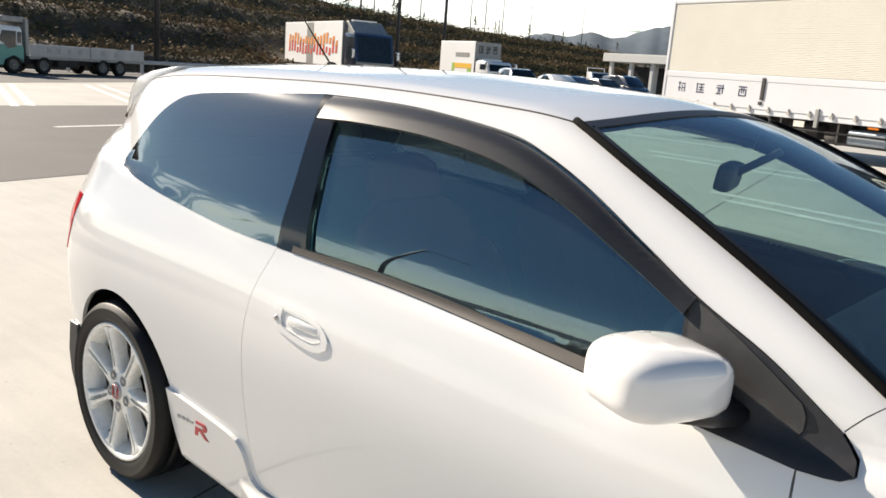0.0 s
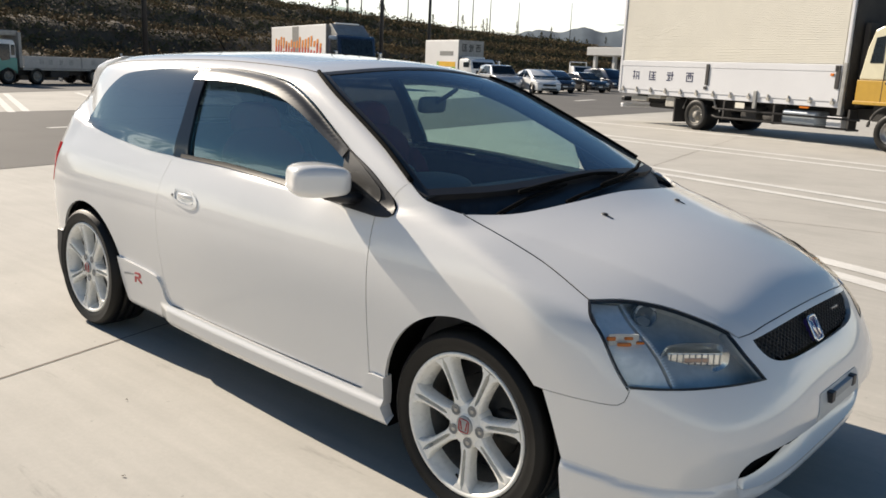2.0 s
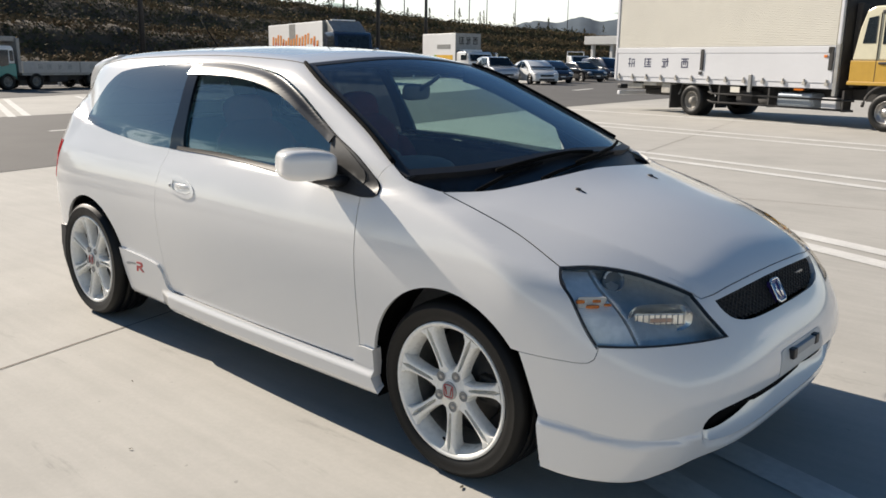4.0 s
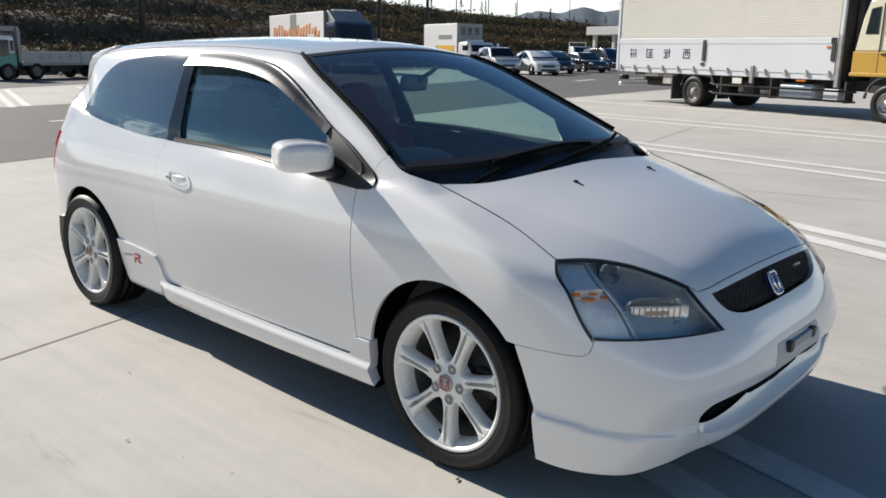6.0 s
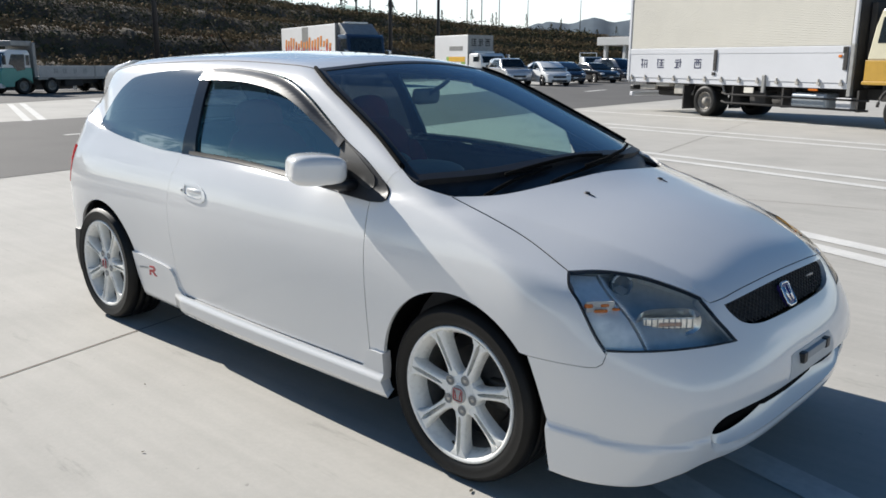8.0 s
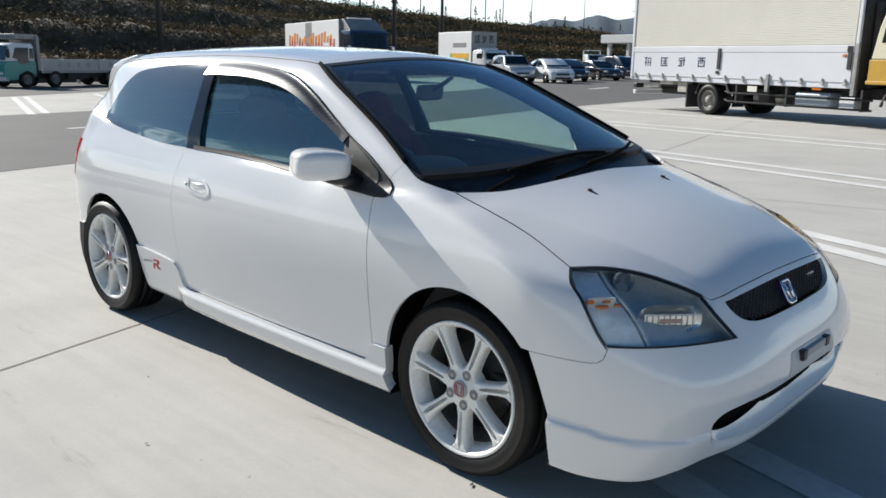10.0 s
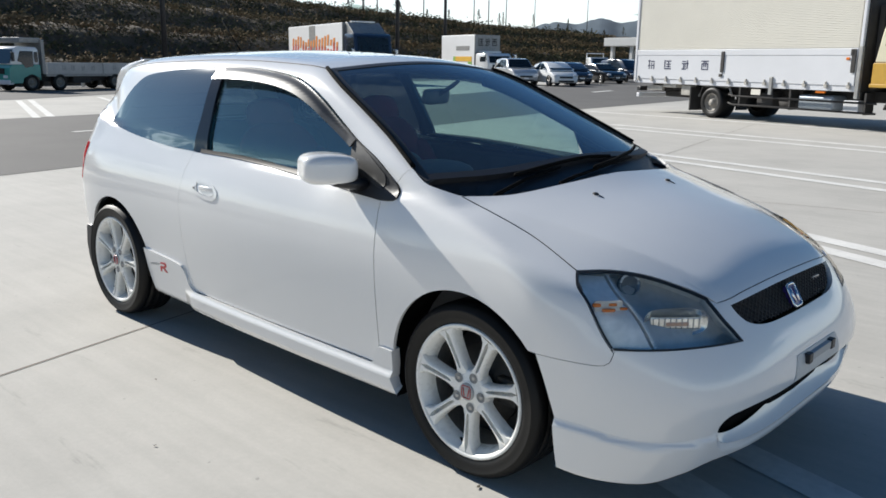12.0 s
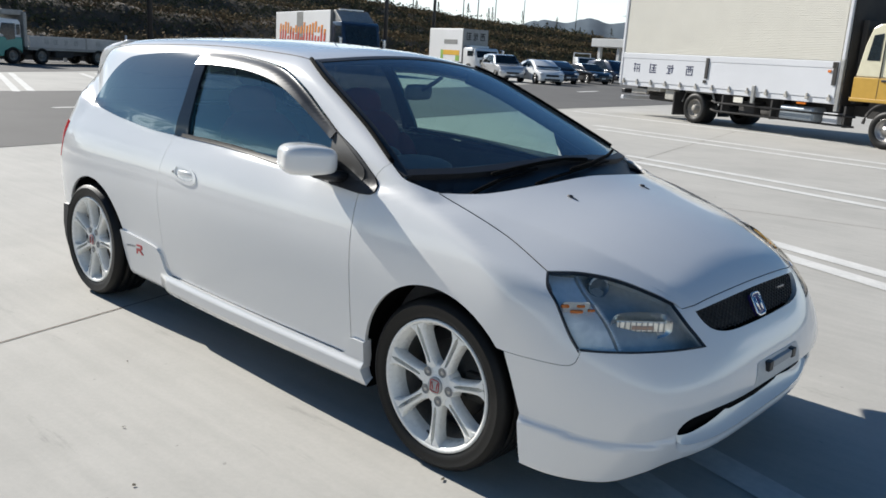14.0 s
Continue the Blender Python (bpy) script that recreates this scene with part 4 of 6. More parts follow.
for cx, r, out in ((HUB_F, 0.372, 0.80), (HUB_R, 0.366, 0.73)):
    for s in (-1, 1):
        bm = bmesh.new()
        rows = []
        for k in range(25):
            a = radians(-20 + 220 * k / 24)
            rows.append([bm.verts.new((cx + (r - d) * math.cos(a), s * y, HUB_Z + (r - d) * math.sin(a))) for y, d in ((out, 0.0), (0.60, 0.0), (0.52, 0.02), (0.50, 0.25))])
        for p, q in zip(rows, rows[1:]):
            for k in range(3):
                bm.faces.new((p[k], p[k + 1], q[k + 1], q[k]))
        part("arch_liner", smooth(bm), MESH_DARK, car, "black wheel arch liner")
bm = box(0.36, 2.20, -0.74, 0.74, 0.17, 0.24, 0.02)
box(2.20, 2.95, -0.48, 0.48, 0.18, 0.40, 0.02, bm=bm)
box(-0.40, 0.36, -0.48, 0.48, 0.20, 0.40, 0.02, bm=bm)
box(2.92, 3.17, -0.56, 0.56, 0.19, 0.50, 0.02, bm=bm)
box(-0.60, -0.38, -0.60, 0.60, 0.22, 0.42, 0.03, bm=bm)
part("underside", bm, BLACK, car, "black underside")

for s in (-1, 1):
    flap = smooth(prism([(-0.340, 0.44), (-0.405, 0.44), (-0.418, 0.33), (-0.402, 0.25), (-0.37, 0.19), (-0.355, 0.19), (-0.342, 0.26)], "y", s * 0.60, s * 0.772, 0.006), False)
    part("mud_flap", flap, BLACK, car, "black mud flap behind the rear wheel")

MIRROR = material("silvered_mirror", (0.85, 0.86, 0.87), 0.03, metal=1.0, vary=0.01)

# side skirts, handles, mirrors
skirt_loop = ring(side_seam((0.318, 0.425), (0.646, 0.408), (0.715, 0.388), (0.742, 0.35), (0.757, 0.308), (0.795, 0.287), (0.86, 0.2860)), side_seam((0.86, 0.2860), (2.085, 0.2860), bend=False), side_seam((2.085, 0.2860), (2.112, 0.302), (2.126, 0.345), (2.150, 0.364), (2.214, 0.364)), side_seam((2.214, 0.364), (2.208, 0.26), (2.235, 0.205), bend=False), side_seam((2.235, 0.203), (1.9, 0.194), (1.0, 0.188), (0.372, 0.196)), side_seam((0.372, 0.196), (0.335, 0.30), (0.318, 0.425)))


def skirt_bulge(q):
    t = ease((0.285 - q[:, 2]) / 0.026) * np.clip((q[:, 0] - 0.70) / 0.08, 0, 1)
    under = np.clip((0.215 - q[:, 2]) / 0.025, 0, 1)
    return 0.012 + 0.019 * t - 0.014 * under * under


HANDLE_OUT = ((0.866, 0.826), (0.890, 0.843), (0.96, 0.841), (1.036, 0.832), (1.084, 0.808), (1.092, 0.782), (1.060, 0.765), (1.01, 0.762), (0.94, 0.770), (0.890, 0.781), (0.868, 0.800), (0.866, 0.826))
HANDLE_IN = ((0.903, 0.826), (0.97, 0.826), (1.03, 0.819), (1.060, 0.803), (1.066, 0.786), (1.03, 0.777), (0.97, 0.780), (0.922, 0.786), (0.903, 0.80), (0.903, 0.826))
for flip in (False, True):
    s = 1 if flip else -1
    panel("side_skirt", skirt_loop, SIDE, PAINT, car, "white flared side skirt", flip=flip, step=0.016, lip=0.04, shape=skirt_bulge)
    hand = panel("door_handle", ring(side_seam(*HANDLE_OUT)), SIDE, PAINT, car, "white oval door handle", flip=flip, off=0.004, step=0.012, lip=0.008, holes=(ring(side_seam(*HANDLE_IN)),))
    panel("handle_recess", ring(side_seam(*HANDLE_IN)), SIDE, PAINT, hand, "recessed grip", flip=flip, off=-0.016, step=0.012, lip=-0.02)
    bm = smooth(box(0.935, 1.048, -0.010, 0.012, 0.797, 0.819, 0.006))
    pull = part("pull_flap", bm, PAINT, hand, "white pull flap")
    pull.matrix_world = Matrix.Translation((0, -s * (onto(np.array([(0.995, 0.0, 0.798)]), SIDE, -0.006)[0][1]), 0))
    part("keyhole", lathe([(0.007, 0.0), (0.006, s * 0.004), (0.0, s * 0.004)], 16, centre=(0.886, -s * (onto(np.array([(0.886, 0.0, 0.803)]), SIDE, 0.004)[0][1]), 0.803)), STEEL, hand, "steel lock")
    # mirror
    mir = new("door_mirror")
    mir.parent = car
    tagged(mir, "white door mirror on a black arm")
    bm = pillow((0.092, 0.103, 0.056), 3.9, 36)
    for v in bm.verts:
        lift = 1 - 0.16 * max(0.0, -v.co.y * s) / 0.100
        v.co.z = v.co.z * (lift if v.co.z > 0 else 1.0)
    cut = bmesh.ops.bisect_plane(bm, geom=bm.verts[:] + bm.edges[:] + bm.faces[:], plane_co=(-0.045, 0, 0), plane_no=(-1, 0, 0), clear_outer=True)
    bmesh.ops.edgeloop_fill(bm, edges=[e for e in bm.edges if e.is_boundary])
    shell = part("mirror_shell", bm, PAINT, mir, "white mirror shell")
    place = pose(1.922, s * 0.874, 0.999, 0, 0, s * 24)
    shell.matrix_world = place
    face = part("mirror_face", prism(round_rect(0.082, 0.048, 0.028), "x", -0.049, -0.046), MIRROR, mir, "mirror glass")
    face.matrix_world = place
    arm = rod([(1.965, s * 0.87, 0.962), (1.99, s * 0.82, 0.942), (2.01, s * 0.77, 0.935)], 0.034, 14)
    for v in arm.verts:
        v.co.z = 0.945 + (v.co.z - 0.945) * 0.62
    part("mirror_arm", arm, BLACK, mir, "matt black mirror arm")
    # side marks as plain shapes, lying on the skirt
    bm = None
    for k in range(4):
        x, z = 0.372 + k * 0.026, 0.345 + k * 0.0035
        bm = prism([(x, z), (x + 0.017, z + 0.002), (x + 0.019, z + 0.013), (x + 0.002, z + 0.011)], "y", -0.001, 0.001, bm=bm)
    marks = [("decal_bars", bm, PALE_GREY, "grey lettering bars on the skirt")]
    bm = prism([(0.470, 0.325), (0.486, 0.327), (0.493, 0.345), (0.505, 0.346), (0.527, 0.329), (0.550, 0.331), (0.522, 0.350), (0.541, 0.357), (0.548, 0.370), (0.538, 0.381), (0.488, 0.377), (0.484, 0.367), (0.518, 0.370), (0.527, 0.366), (0.521, 0.359), (0.480, 0.356)], "y", -0.001, 0.001)
    marks.append(("decal_mark", bm, RED, "red decal mark on the skirt"))
    for nm, bm, mat, lab in marks:
        at = np.array([tuple(v.co) for v in bm.verts])
        skin = onto(at * (1, 0, 1), SIDE, 0.0130)
        for v, q, a in zip(bm.verts, skin, at):
            v.co.y = -s * (q[1] + a[1]) if s > 0 else q[1] + a[1]
        bmesh.ops.recalc_face_normals(bm, faces=bm.faces[:])
        part(nm, bm, mat, car, lab)

# tail
TAIL_RED = material("tail_lamp_red", (0.68, 0.02, 0.03), 0.15, vary=0.1, coat=0.8)
REARWARD = (1, 0, -0.12)
t_low = tail_edge[tail_edge[:, 2] < 0.62]
t_mid = tail_edge[(tail_edge[:, 2] >= 0.60) & (tail_edge[:, 2] < 1.02)]
t_high = tail_edge[tail_edge[:, 2] >= 1.0]
panel("rear_bumper", ring(t_low, mirrored(t_low)), REARWARD, PAINT, car, "white rear bumper", gap=0.001)
gate = panel("tailgate", ring(t_mid, mirrored(t_mid)), REARWARD, PAINT, car, "white tailgate", gap=0.001)
hatch_loop = ring(t_high, back_top, mirrored(t_high))
glass_loop = hatch_loop * (1, 0.74, 1)
glass_loop[:, 2] = 1.18 + (glass_loop[:, 2] - 1.18) * 0.72
panel("hatch_frame", hatch_loop, (1, 0, -0.3), PAINT, gate, "white window frame of the tailgate", holes=(onto(glass_loop, (1, 0, -0.3)),))
panel("rear_window", onto(glass_loop, (1, 0, -0.3)), (1, 0, -0.3), DARK_GLASS, gate, "dark tinted rear window", off=-0.004)
bm = prism([(-0.20, 1.374), (-0.40, 1.344), (-0.49, 1.318), (-0.545, 1.275), (-0.578, 1.20), (-0.590, 1.145), (-0.575, 1.138), (-0.50, 1.20), (-0.38, 1.27)], "y", -0.465, 0.465, 0.022)
part("spoiler", smooth(bm), PAINT, car, "white roof spoiler")
for flip in (False, True):
    lamp = side_seam((-0.35, 0.912), (-0.43, 0.91), (-0.48, 0.86), (-0.49, 0.74), (-0.44, 0.70), (-0.40, 0.74), (-0.37, 0.83), (-0.35, 0.912))
    panel("tail_lamp", ring(lamp), (0.5, 0.85, 0), TAIL_RED, car, "red tail lamp", flip=flip, off=0.003, lip=0.03)

# wipers, washer jets, aerial
bm = rod(onto(np.array([(2.487, -0.600, 0.946), (2.472, -0.420, 0.983), (2.470, -0.20, 1.006)]), SCR, -0.006), 0.0085, 8, None, 0.6)
w = part("wiper", bm, MESH_DARK, car, "black windscreen wiper")
part("wiper_blade", rod(onto(spread([(2.442, -0.44, 0.991), (2.451, -0.25, 1.010), (2.452, 0.0, 1.02), (2.457, 0.16, 1.016)], 0.05), SCR, 0.002), 0.0075, 6), MESH_DARK, w)
bm = rod(onto(np.array([(2.550, -0.305, 0.967), (2.538, -0.198, 0.981), (2.50, 0.10, 0.995), (2.44, 0.36, 0.995)]), SCR, -0.006), 0.0085, 8, None, 0.6)
w = part("wiper", bm, MESH_DARK, car, "black windscreen wiper")
part("wiper_blade", rod(onto(spread([(2.522, -0.05, 0.992), (2.489, 0.144, 1.003), (2.40, 0.42, 1.01), (2.30, 0.63, 1.014)], 0.05), SCR, 0.002), 0.0075, 6), MESH_DARK, w)
for y in (-0.263, 0.263):
    bm = pillow((0.013, 0.008, 0.006), 2.3, 12, None, Matrix.Translation((2.668, y, 0.929)))
    rod([(2.675, y, 0.929), (2.70, y + 0.004, 0.918)], 0.002, 6, bm)
    part("washer_jet", bm, BLACK, car, "black washer jet")
bm = pillow((0.022, 0.016, 0.012), 2.3, 12, None, Matrix.Translation((0.075, 0, 1.412)))
rod([(0.070, 0, 1.415), (-0.02, 0.0, 1.50), (-0.12, 0.0, 1.595)], 0.0035, 8, bm, 0.6)
part("aerial", bm, MESH_DARK, car, "black roof aerial")

# cabin
TRIM = material("dark_cabin_trim", (0.085, 0.085, 0.088), 0.6, vary=0.2, bump=0.0005)
SEAT_RED = material("dark_red_seat_cloth", (0.15, 0.014, 0.016), 0.9, vary=0.25, fine=150, bump=0.001)
LINING = material("grey_roof_lining", (0.10, 0.10, 0.10), 0.9, vary=0.15)
panel("roof_lining", ring(screen_head, mirrored(roof_rail)[::-1], back_top[::-1], roof_rail[::-1]), DOWN, LINING, car, "dark roof lining", off=-0.03, lip=0)
for flip in (False, True):
    panel("door_card", ring(side_seam((0.36, 0.93), (1.24, 0.945), (2.10, 0.89), bend=False), side_seam((2.10, 0.89), (2.20, 0.70), (2.15, 0.30), (0.40, 0.30), bend=False)), SIDE, TRIM, car, "dark inner door trim", flip=flip, off=-0.045, lip=0)
    panel("inner_frame", ring(frame_top, pillar_cut, screen_edge[::-1], roof_rail, tail_edge[::-1][:20], [tail_edge[-20]], qglass_top), (-0.1, 0.85, -0.5), TRIM, car, "dark inner pillar trim", flip=flip, off=-0.026, lip=0.02)
    panel("rear_trim", ring(side_seam((0.76, 0.94), (0.4, 0.965), (-0.16, 1.01), bend=False), side_seam((-0.16, 1.01), (-0.35, 0.95), (-0.35, 0.70), (0.76, 0.70), bend=False)), SIDE, TRIM, car, "dark inner side trim", flip=flip, off=-0.05, lip=0)
dash = smooth(prism([(2.52, 0.90), (2.30, 0.955), (2.05, 0.945), (1.90, 0.915), (1.84, 0.85), (1.88, 0.70), (1.95, 0.45), (2.52, 0.45)], "y", -0.66, 0.66, 0.02), False)
part("dashboard", dash, TRIM, car, "dark grey dashboard")
part("meter_hood", smooth(pillow((0.13, 0.20, 0.055), 2.4, 20, None, Matrix.Translation((1.95, -0.36, 0.935)))), TRIM, car, "dark instrument hood")
bm = bmesh.new()
rim = [(0.185 * math.cos(a), 0.185 * math.sin(a), 0) for a in np.linspace(0, 2 * math.pi, 33)]
rod(rim, 0.015, 8, bm)
for a in (0.2, math.pi - 0.2, 1.5 * math.pi):
    rod([(0.03 * math.cos(a), 0.03 * math.sin(a), -0.03), (0.18 * math.cos(a), 0.18 * math.sin(a), 0)], 0.014, 8, bm)
pillow((0.06, 0.055, 0.03), 2.5, 16, bm, Matrix.Translation((0, 0, -0.02)))
sw = part("steering_wheel", bm, TRIM, car, "black steering wheel")
sw.matrix_world = pose(1.70, -0.36, 0.83, 0, -66, 0)
for s in (-1, 1):
    seat = new("front_seat")
    seat.parent = car
    tagged(seat, "dark red bucket seat")
    y = 0.36 * s
    part("cushion", pillow((0.26, 0.25, 0.09), 3.2, 24, None, pose(1.30, y, 0.47, 0, -8, 0)), SEAT_RED, seat)
    bm = pillow((0.075, 0.24, 0.33), 3.0, 24, None, pose(0.98, y, 0.77, 0, -20, 0))
    for k in (-1, 1):
        pillow((0.085, 0.06, 0.24), 2.5, 16, bm, pose(1.04, y + k * 0.20, 0.73, 0, -20, 0))
    part("backrest", bm, SEAT_RED, seat)
    part("headrest", pillow((0.055, 0.13, 0.09), 2.8, 20, None, pose(0.845, y, 1.105, 0, -16, 0)), SEAT_RED, seat)
bench = new("rear_bench")
bench.parent = car
tagged(bench, "dark rear bench seat")
part("cushion", pillow((0.25, 0.58, 0.09), 4, 24, None, pose(0.45, 0, 0.48, 0, -6, 0)), TRIM, bench)
part("backrest", pillow((0.08, 0.58, 0.30), 4, 24, None, pose(0.12, 0, 0.74, 0, -18, 0)), TRIM, bench)
mir = new("rear_view_mirror")
mir.parent = car
tagged(mir, "black interior mirror on a stalk")
part("mirror_head", pillow((0.020, 0.105, 0.034), 6, 24, None, pose(1.63, -0.005, 1.225, 0, 8, 14)), TRIM, mir)
part("mirror_stalk", rod([(1.645, 0.0, 1.235), (1.70, 0.03, 1.275), (1.735, 0.03, 1.298)], 0.010, 8), TRIM, mir)
part("floor_pan", box(0.3, 2.5, -0.70, 0.70, 0.24, 0.27), TRIM, car, "dark cabin floor")
part("parcel_shelf", box(-0.42, 0.05, -0.56, 0.56, 0.93, 0.95, 0.006), TRIM, car, "dark parcel shelf")
part("bulkhead", box(2.50, 2.53, -0.62, 0.62, 0.30, 0.90), BLACK, car, "black engine bulkhead")

# ---- ground ----
def concrete():
    """Broom-finished slabs: large stains, faint drag marks, grain."""
    m = material("pale_concrete", (0.465, 0.447, 0.410), 0.88, vary=0.07, scale=0.55, fine=45, bump=0.0015)
    nt = m.node_tree
    p = nt.nodes["Principled BSDF"]
    base = p.inputs["Base Color"].links[0].from_socket
    co = [n for n in nt.nodes if n.type == "TEX_COORD"][0]
    mp = nt.nodes.new("ShaderNodeMapping")
    mp.inputs["Rotation"].default_value = (0, 0, radians(14))
    mp.inputs["Scale"].default_value = (0.5, 9.0, 1)
    nt.links.new(co.outputs["Object"], mp.inputs["Vector"])
    streak = nt.nodes.new("ShaderNodeTexNoise")
    streak.inputs["Scale"].default_value = 1.6
    streak.inputs["Detail"].default_value = 6
    nt.links.new(mp.outputs[0], streak.inputs["Vector"])
    blot = nt.nodes.new("ShaderNodeTexNoise")
    blot.inputs["Scale"].default_value = 0.9
    blot.inputs["Detail"].default_value = 8
    blot.inputs["Roughness"].default_value = 0.7
    nt.links.new(co.outputs["Object"], blot.inputs["Vector"])
    # scuffs drawn out along the bays, and small pits
    mp2 = nt.nodes.new("ShaderNodeMapping")
    mp2.inputs["Rotation"].default_value = (0, 0, radians(17))
    mp2.inputs["Scale"].default_value = (1.0, 5.5, 1)
    nt.links.new(co.outputs["Object"], mp2.inputs["Vector"])
    scuff = nt.nodes.new("ShaderNodeTexNoise")
    scuff.inputs["Scale"].default_value = 1.15
    scuff.inputs["Detail"].default_value = 7
    scuff.inputs["Roughness"].default_value = 0.66
    nt.links.new(mp2.outputs[0], scuff.inputs["Vector"])
    pit = nt.nodes.new("ShaderNodeTexNoise")
    pit.inputs["Scale"].default_value = 17
    pit.inputs["Detail"].default_value = 2
    nt.links.new(co.outputs["Object"], pit.inputs["Vector"])
    for src, lo, hi, amount in ((streak, 0.30, 0.62, 0.93), (blot, 0.30, 0.58, 0.86), (scuff, 0.30, 0.37, 0.80), (pit, 0.235, 0.265, 0.72)):
        ramp = nt.nodes.new("ShaderNodeValToRGB")
        ramp.color_ramp.elements[0].position, ramp.color_ramp.elements[1].position = lo, hi
        ramp.color_ramp.elements[0].color = (amount, amount, amount, 1)
        nt.links.new(src.outputs["Fac"], ramp.inputs[0])
        mul = nt.nodes.new("ShaderNodeMix"); mul.data_type = "RGBA"; mul.blend_type = "MULTIPLY"
        mul.inputs[0].default_value = 1.0
        nt.links.new(base, mul.inputs[6])
        nt.links.new(ramp.outputs[0], mul.inputs[7])
        base = mul.outputs[2]
    nt.links.new(base, p.inputs["Base Color"])
    return m


CONCRETE = concrete()
ASPHALT = material("asphalt", (0.105, 0.100, 0.094), 0.92, vary=0.14, scale=0.7, fine=90, bump=0.003)
LINE = material("road_paint", (0.64, 0.63, 0.60), 0.85, vary=0.16, scale=3, fine=26)
JOINT = material("slab_joint", (0.15, 0.115, 0.09), 0.95, vary=0.3, scale=8)
DEBRIS = material("dry_leaf", (0.10, 0.085, 0.06), 0.9, vary=0.4)


def sheet(name, loop, z, mat, label, category, kind="structure"):
    bm = bmesh.new()
    bm.faces.new([bm.verts.new((x, y, z)) for x, y in loop])
    bm.normal_update()
    if bm.faces[:][0].normal.z < 0:
        bmesh.ops.reverse_faces(bm, faces=bm.faces[:])
    return tagged(part(name, bm, mat), label, category, "", kind)


def strip(name, x0, y0, x1, y1, w, z, mat, label, category):
    d = Vector((x1 - x0, y1 - y0)).normalized() * (w / 2)
    return sheet(name, [(x0 + d.y, y0 - d.x), (x1 + d.y, y1 - d.x), (x1 - d.y, y1 + d.x), (x0 - d.y, y0 + d.x)], z, mat, label, category)


sheet("ground", [(-3000, -3000), (3000, -3000), (3000, 3000), (-3000, 3000)], 0.0, CONCRETE, "pale concrete paving of a large parking area", "ground")
sheet("road", [(10.0, -66), (-6.2, 1.4), (-10.04, 17.45), (-11.2, 26), (-14, 48), (-20, 90), (-60, 90), (-42, 72), (-31.5, 52), (-20.5, 25), (-16.1, 8), (-15.4, 4.4), (-14.4, 0), (0, -66)], 0.004, ASPHALT, "dark asphalt lane across the parking area", "road")
sheet("road", [(-8, -66), (-21.2, 0), (-23.6, 7.3), (-27.2, 13.6), (-34, 28), (-44, 60), (-60, 60), (-38, 10), (-26, -66)], 0.004, ASPHALT, "dark asphalt lane beside the embankment", "road")
BAY = "white painted double line of a parking bay"
for x0, y0, x1, y1 in ((3.135, 0.045, 3.505, -0.06), (3.06, -0.32, 3.43, -0.44), (2.10, 4.185, 2.82, 3.935), (2.16, 3.815, 2.90, 3.52), (-2.39, 9.09, 1.73, 8.26), (-1.9, 8.46, 1.92, 7.54), (-6.14, 14.14, 0.37, 13.36), (-5.5, 13.25, 0.64, 12.4), (-9.48, 18.3, -0.56, 17.36)):
    k = (y1 - y0) / (x1 - x0)
    far = 9.5 if x1 > 1 else 8.0
    near = 3.2 if x0 > 2 else 0.0
    strip("bay_line", x0 - near, y0 - k * near, x1 + far, y1 + k * far, 0.155 if y0 < 2 else 0.20 if y0 < 10 else 0.25, 0.004, LINE, BAY, "road marking")
for x0, y0, x1, y1 in ((-23.1, 7.05, -15.3, 4.62), (-23.35, 7.50, -15.5, 5.02), (-24.18, 10.10, -16.5, 7.78), (-24.42, 10.72, -16.7, 8.35), (-22.6, 3.9, -15.0, 1.4), (-22.7, 4.4, -15.1, 1.85)):
    strip("bay_line", x0, y0, x1, y1, 0.17, 0.0045, LINE, BAY, "road marking")
strip("lane_dash", -11.2, 3.7, -12.3, 8.6, 0.14, 0.008, LINE, "white painted lane dash on asphalt", "road marking")
strip("lane_dash", -18.9, 33.0, -19.8, 36.2, 0.30, 0.008, LINE, "white painted lane dash on asphalt", "road marking")
for x0, y0, x1, y1 in ((1.10, -4.0, -0.55, 2.8), (-0.2, 1.6, -4.05, 17.4), (-8, 3.3, 14, 9.2), (3.9, 4.2, 1.55, 14)):
    strip("slab_joint", x0, y0, x1, y1, 0.009, 0.003, JOINT, "narrow dark joint between concrete slabs", "joint")
rng = random.Random(4)
for x, y in ((1.04, -1.14), (2.65, -0.845), (2.02, -1.62), (2.05, -1.72), (1.62, -1.45), (0.9, -1.9), (0.2, -1.75), (2.35, -1.95), (1.3, -2.3), (4.4, 4.6), (3.9, 5.4), (0.4, 6.3), (-1.2, 6.2), (5.2, 5.0), (4.0, 2.2), (4.3, 2.6)):
    bm = bmesh.new()
    n, r = 7, rng.uniform(0.005, 0.011)
    bm.faces.new([bm.verts.new((r * rng.uniform(0.6, 1.3) * math.cos(2 * math.pi * i / n), 0.7 * r * rng.uniform(0.6, 1.3) * math.sin(2 * math.pi * i / n), 0.003 + rng.uniform(0, 0.004))) for i in range(n)])
    bmesh.ops.solidify(bm, geom=bm.faces[:], thickness=0.002)
    leaf = tagged(part("dry_leaf", bm, DEBRIS), "small dark dry leaf scrap on the concrete", "leaf", "leaf scraps")
    leaf.matrix_world = pose(x, y, 0.001, 0, 0, rng.uniform(0, 360))

# ---- the box truck ----
CREAM = material("cream_white_panel", (0.68, 0.655, 0.58), 0.5, vary=0.05, scale=1.2, fine=40)
TRUCK_WHITE = material("truck_white_panel", (0.62, 0.63, 0.655), 0.45, vary=0.05, scale=1.0, fine=50)
MUSTARD = material("mustard_paint", (0.50, 0.30, 0.05), 0.35, vary=0.08, coat=0.4)
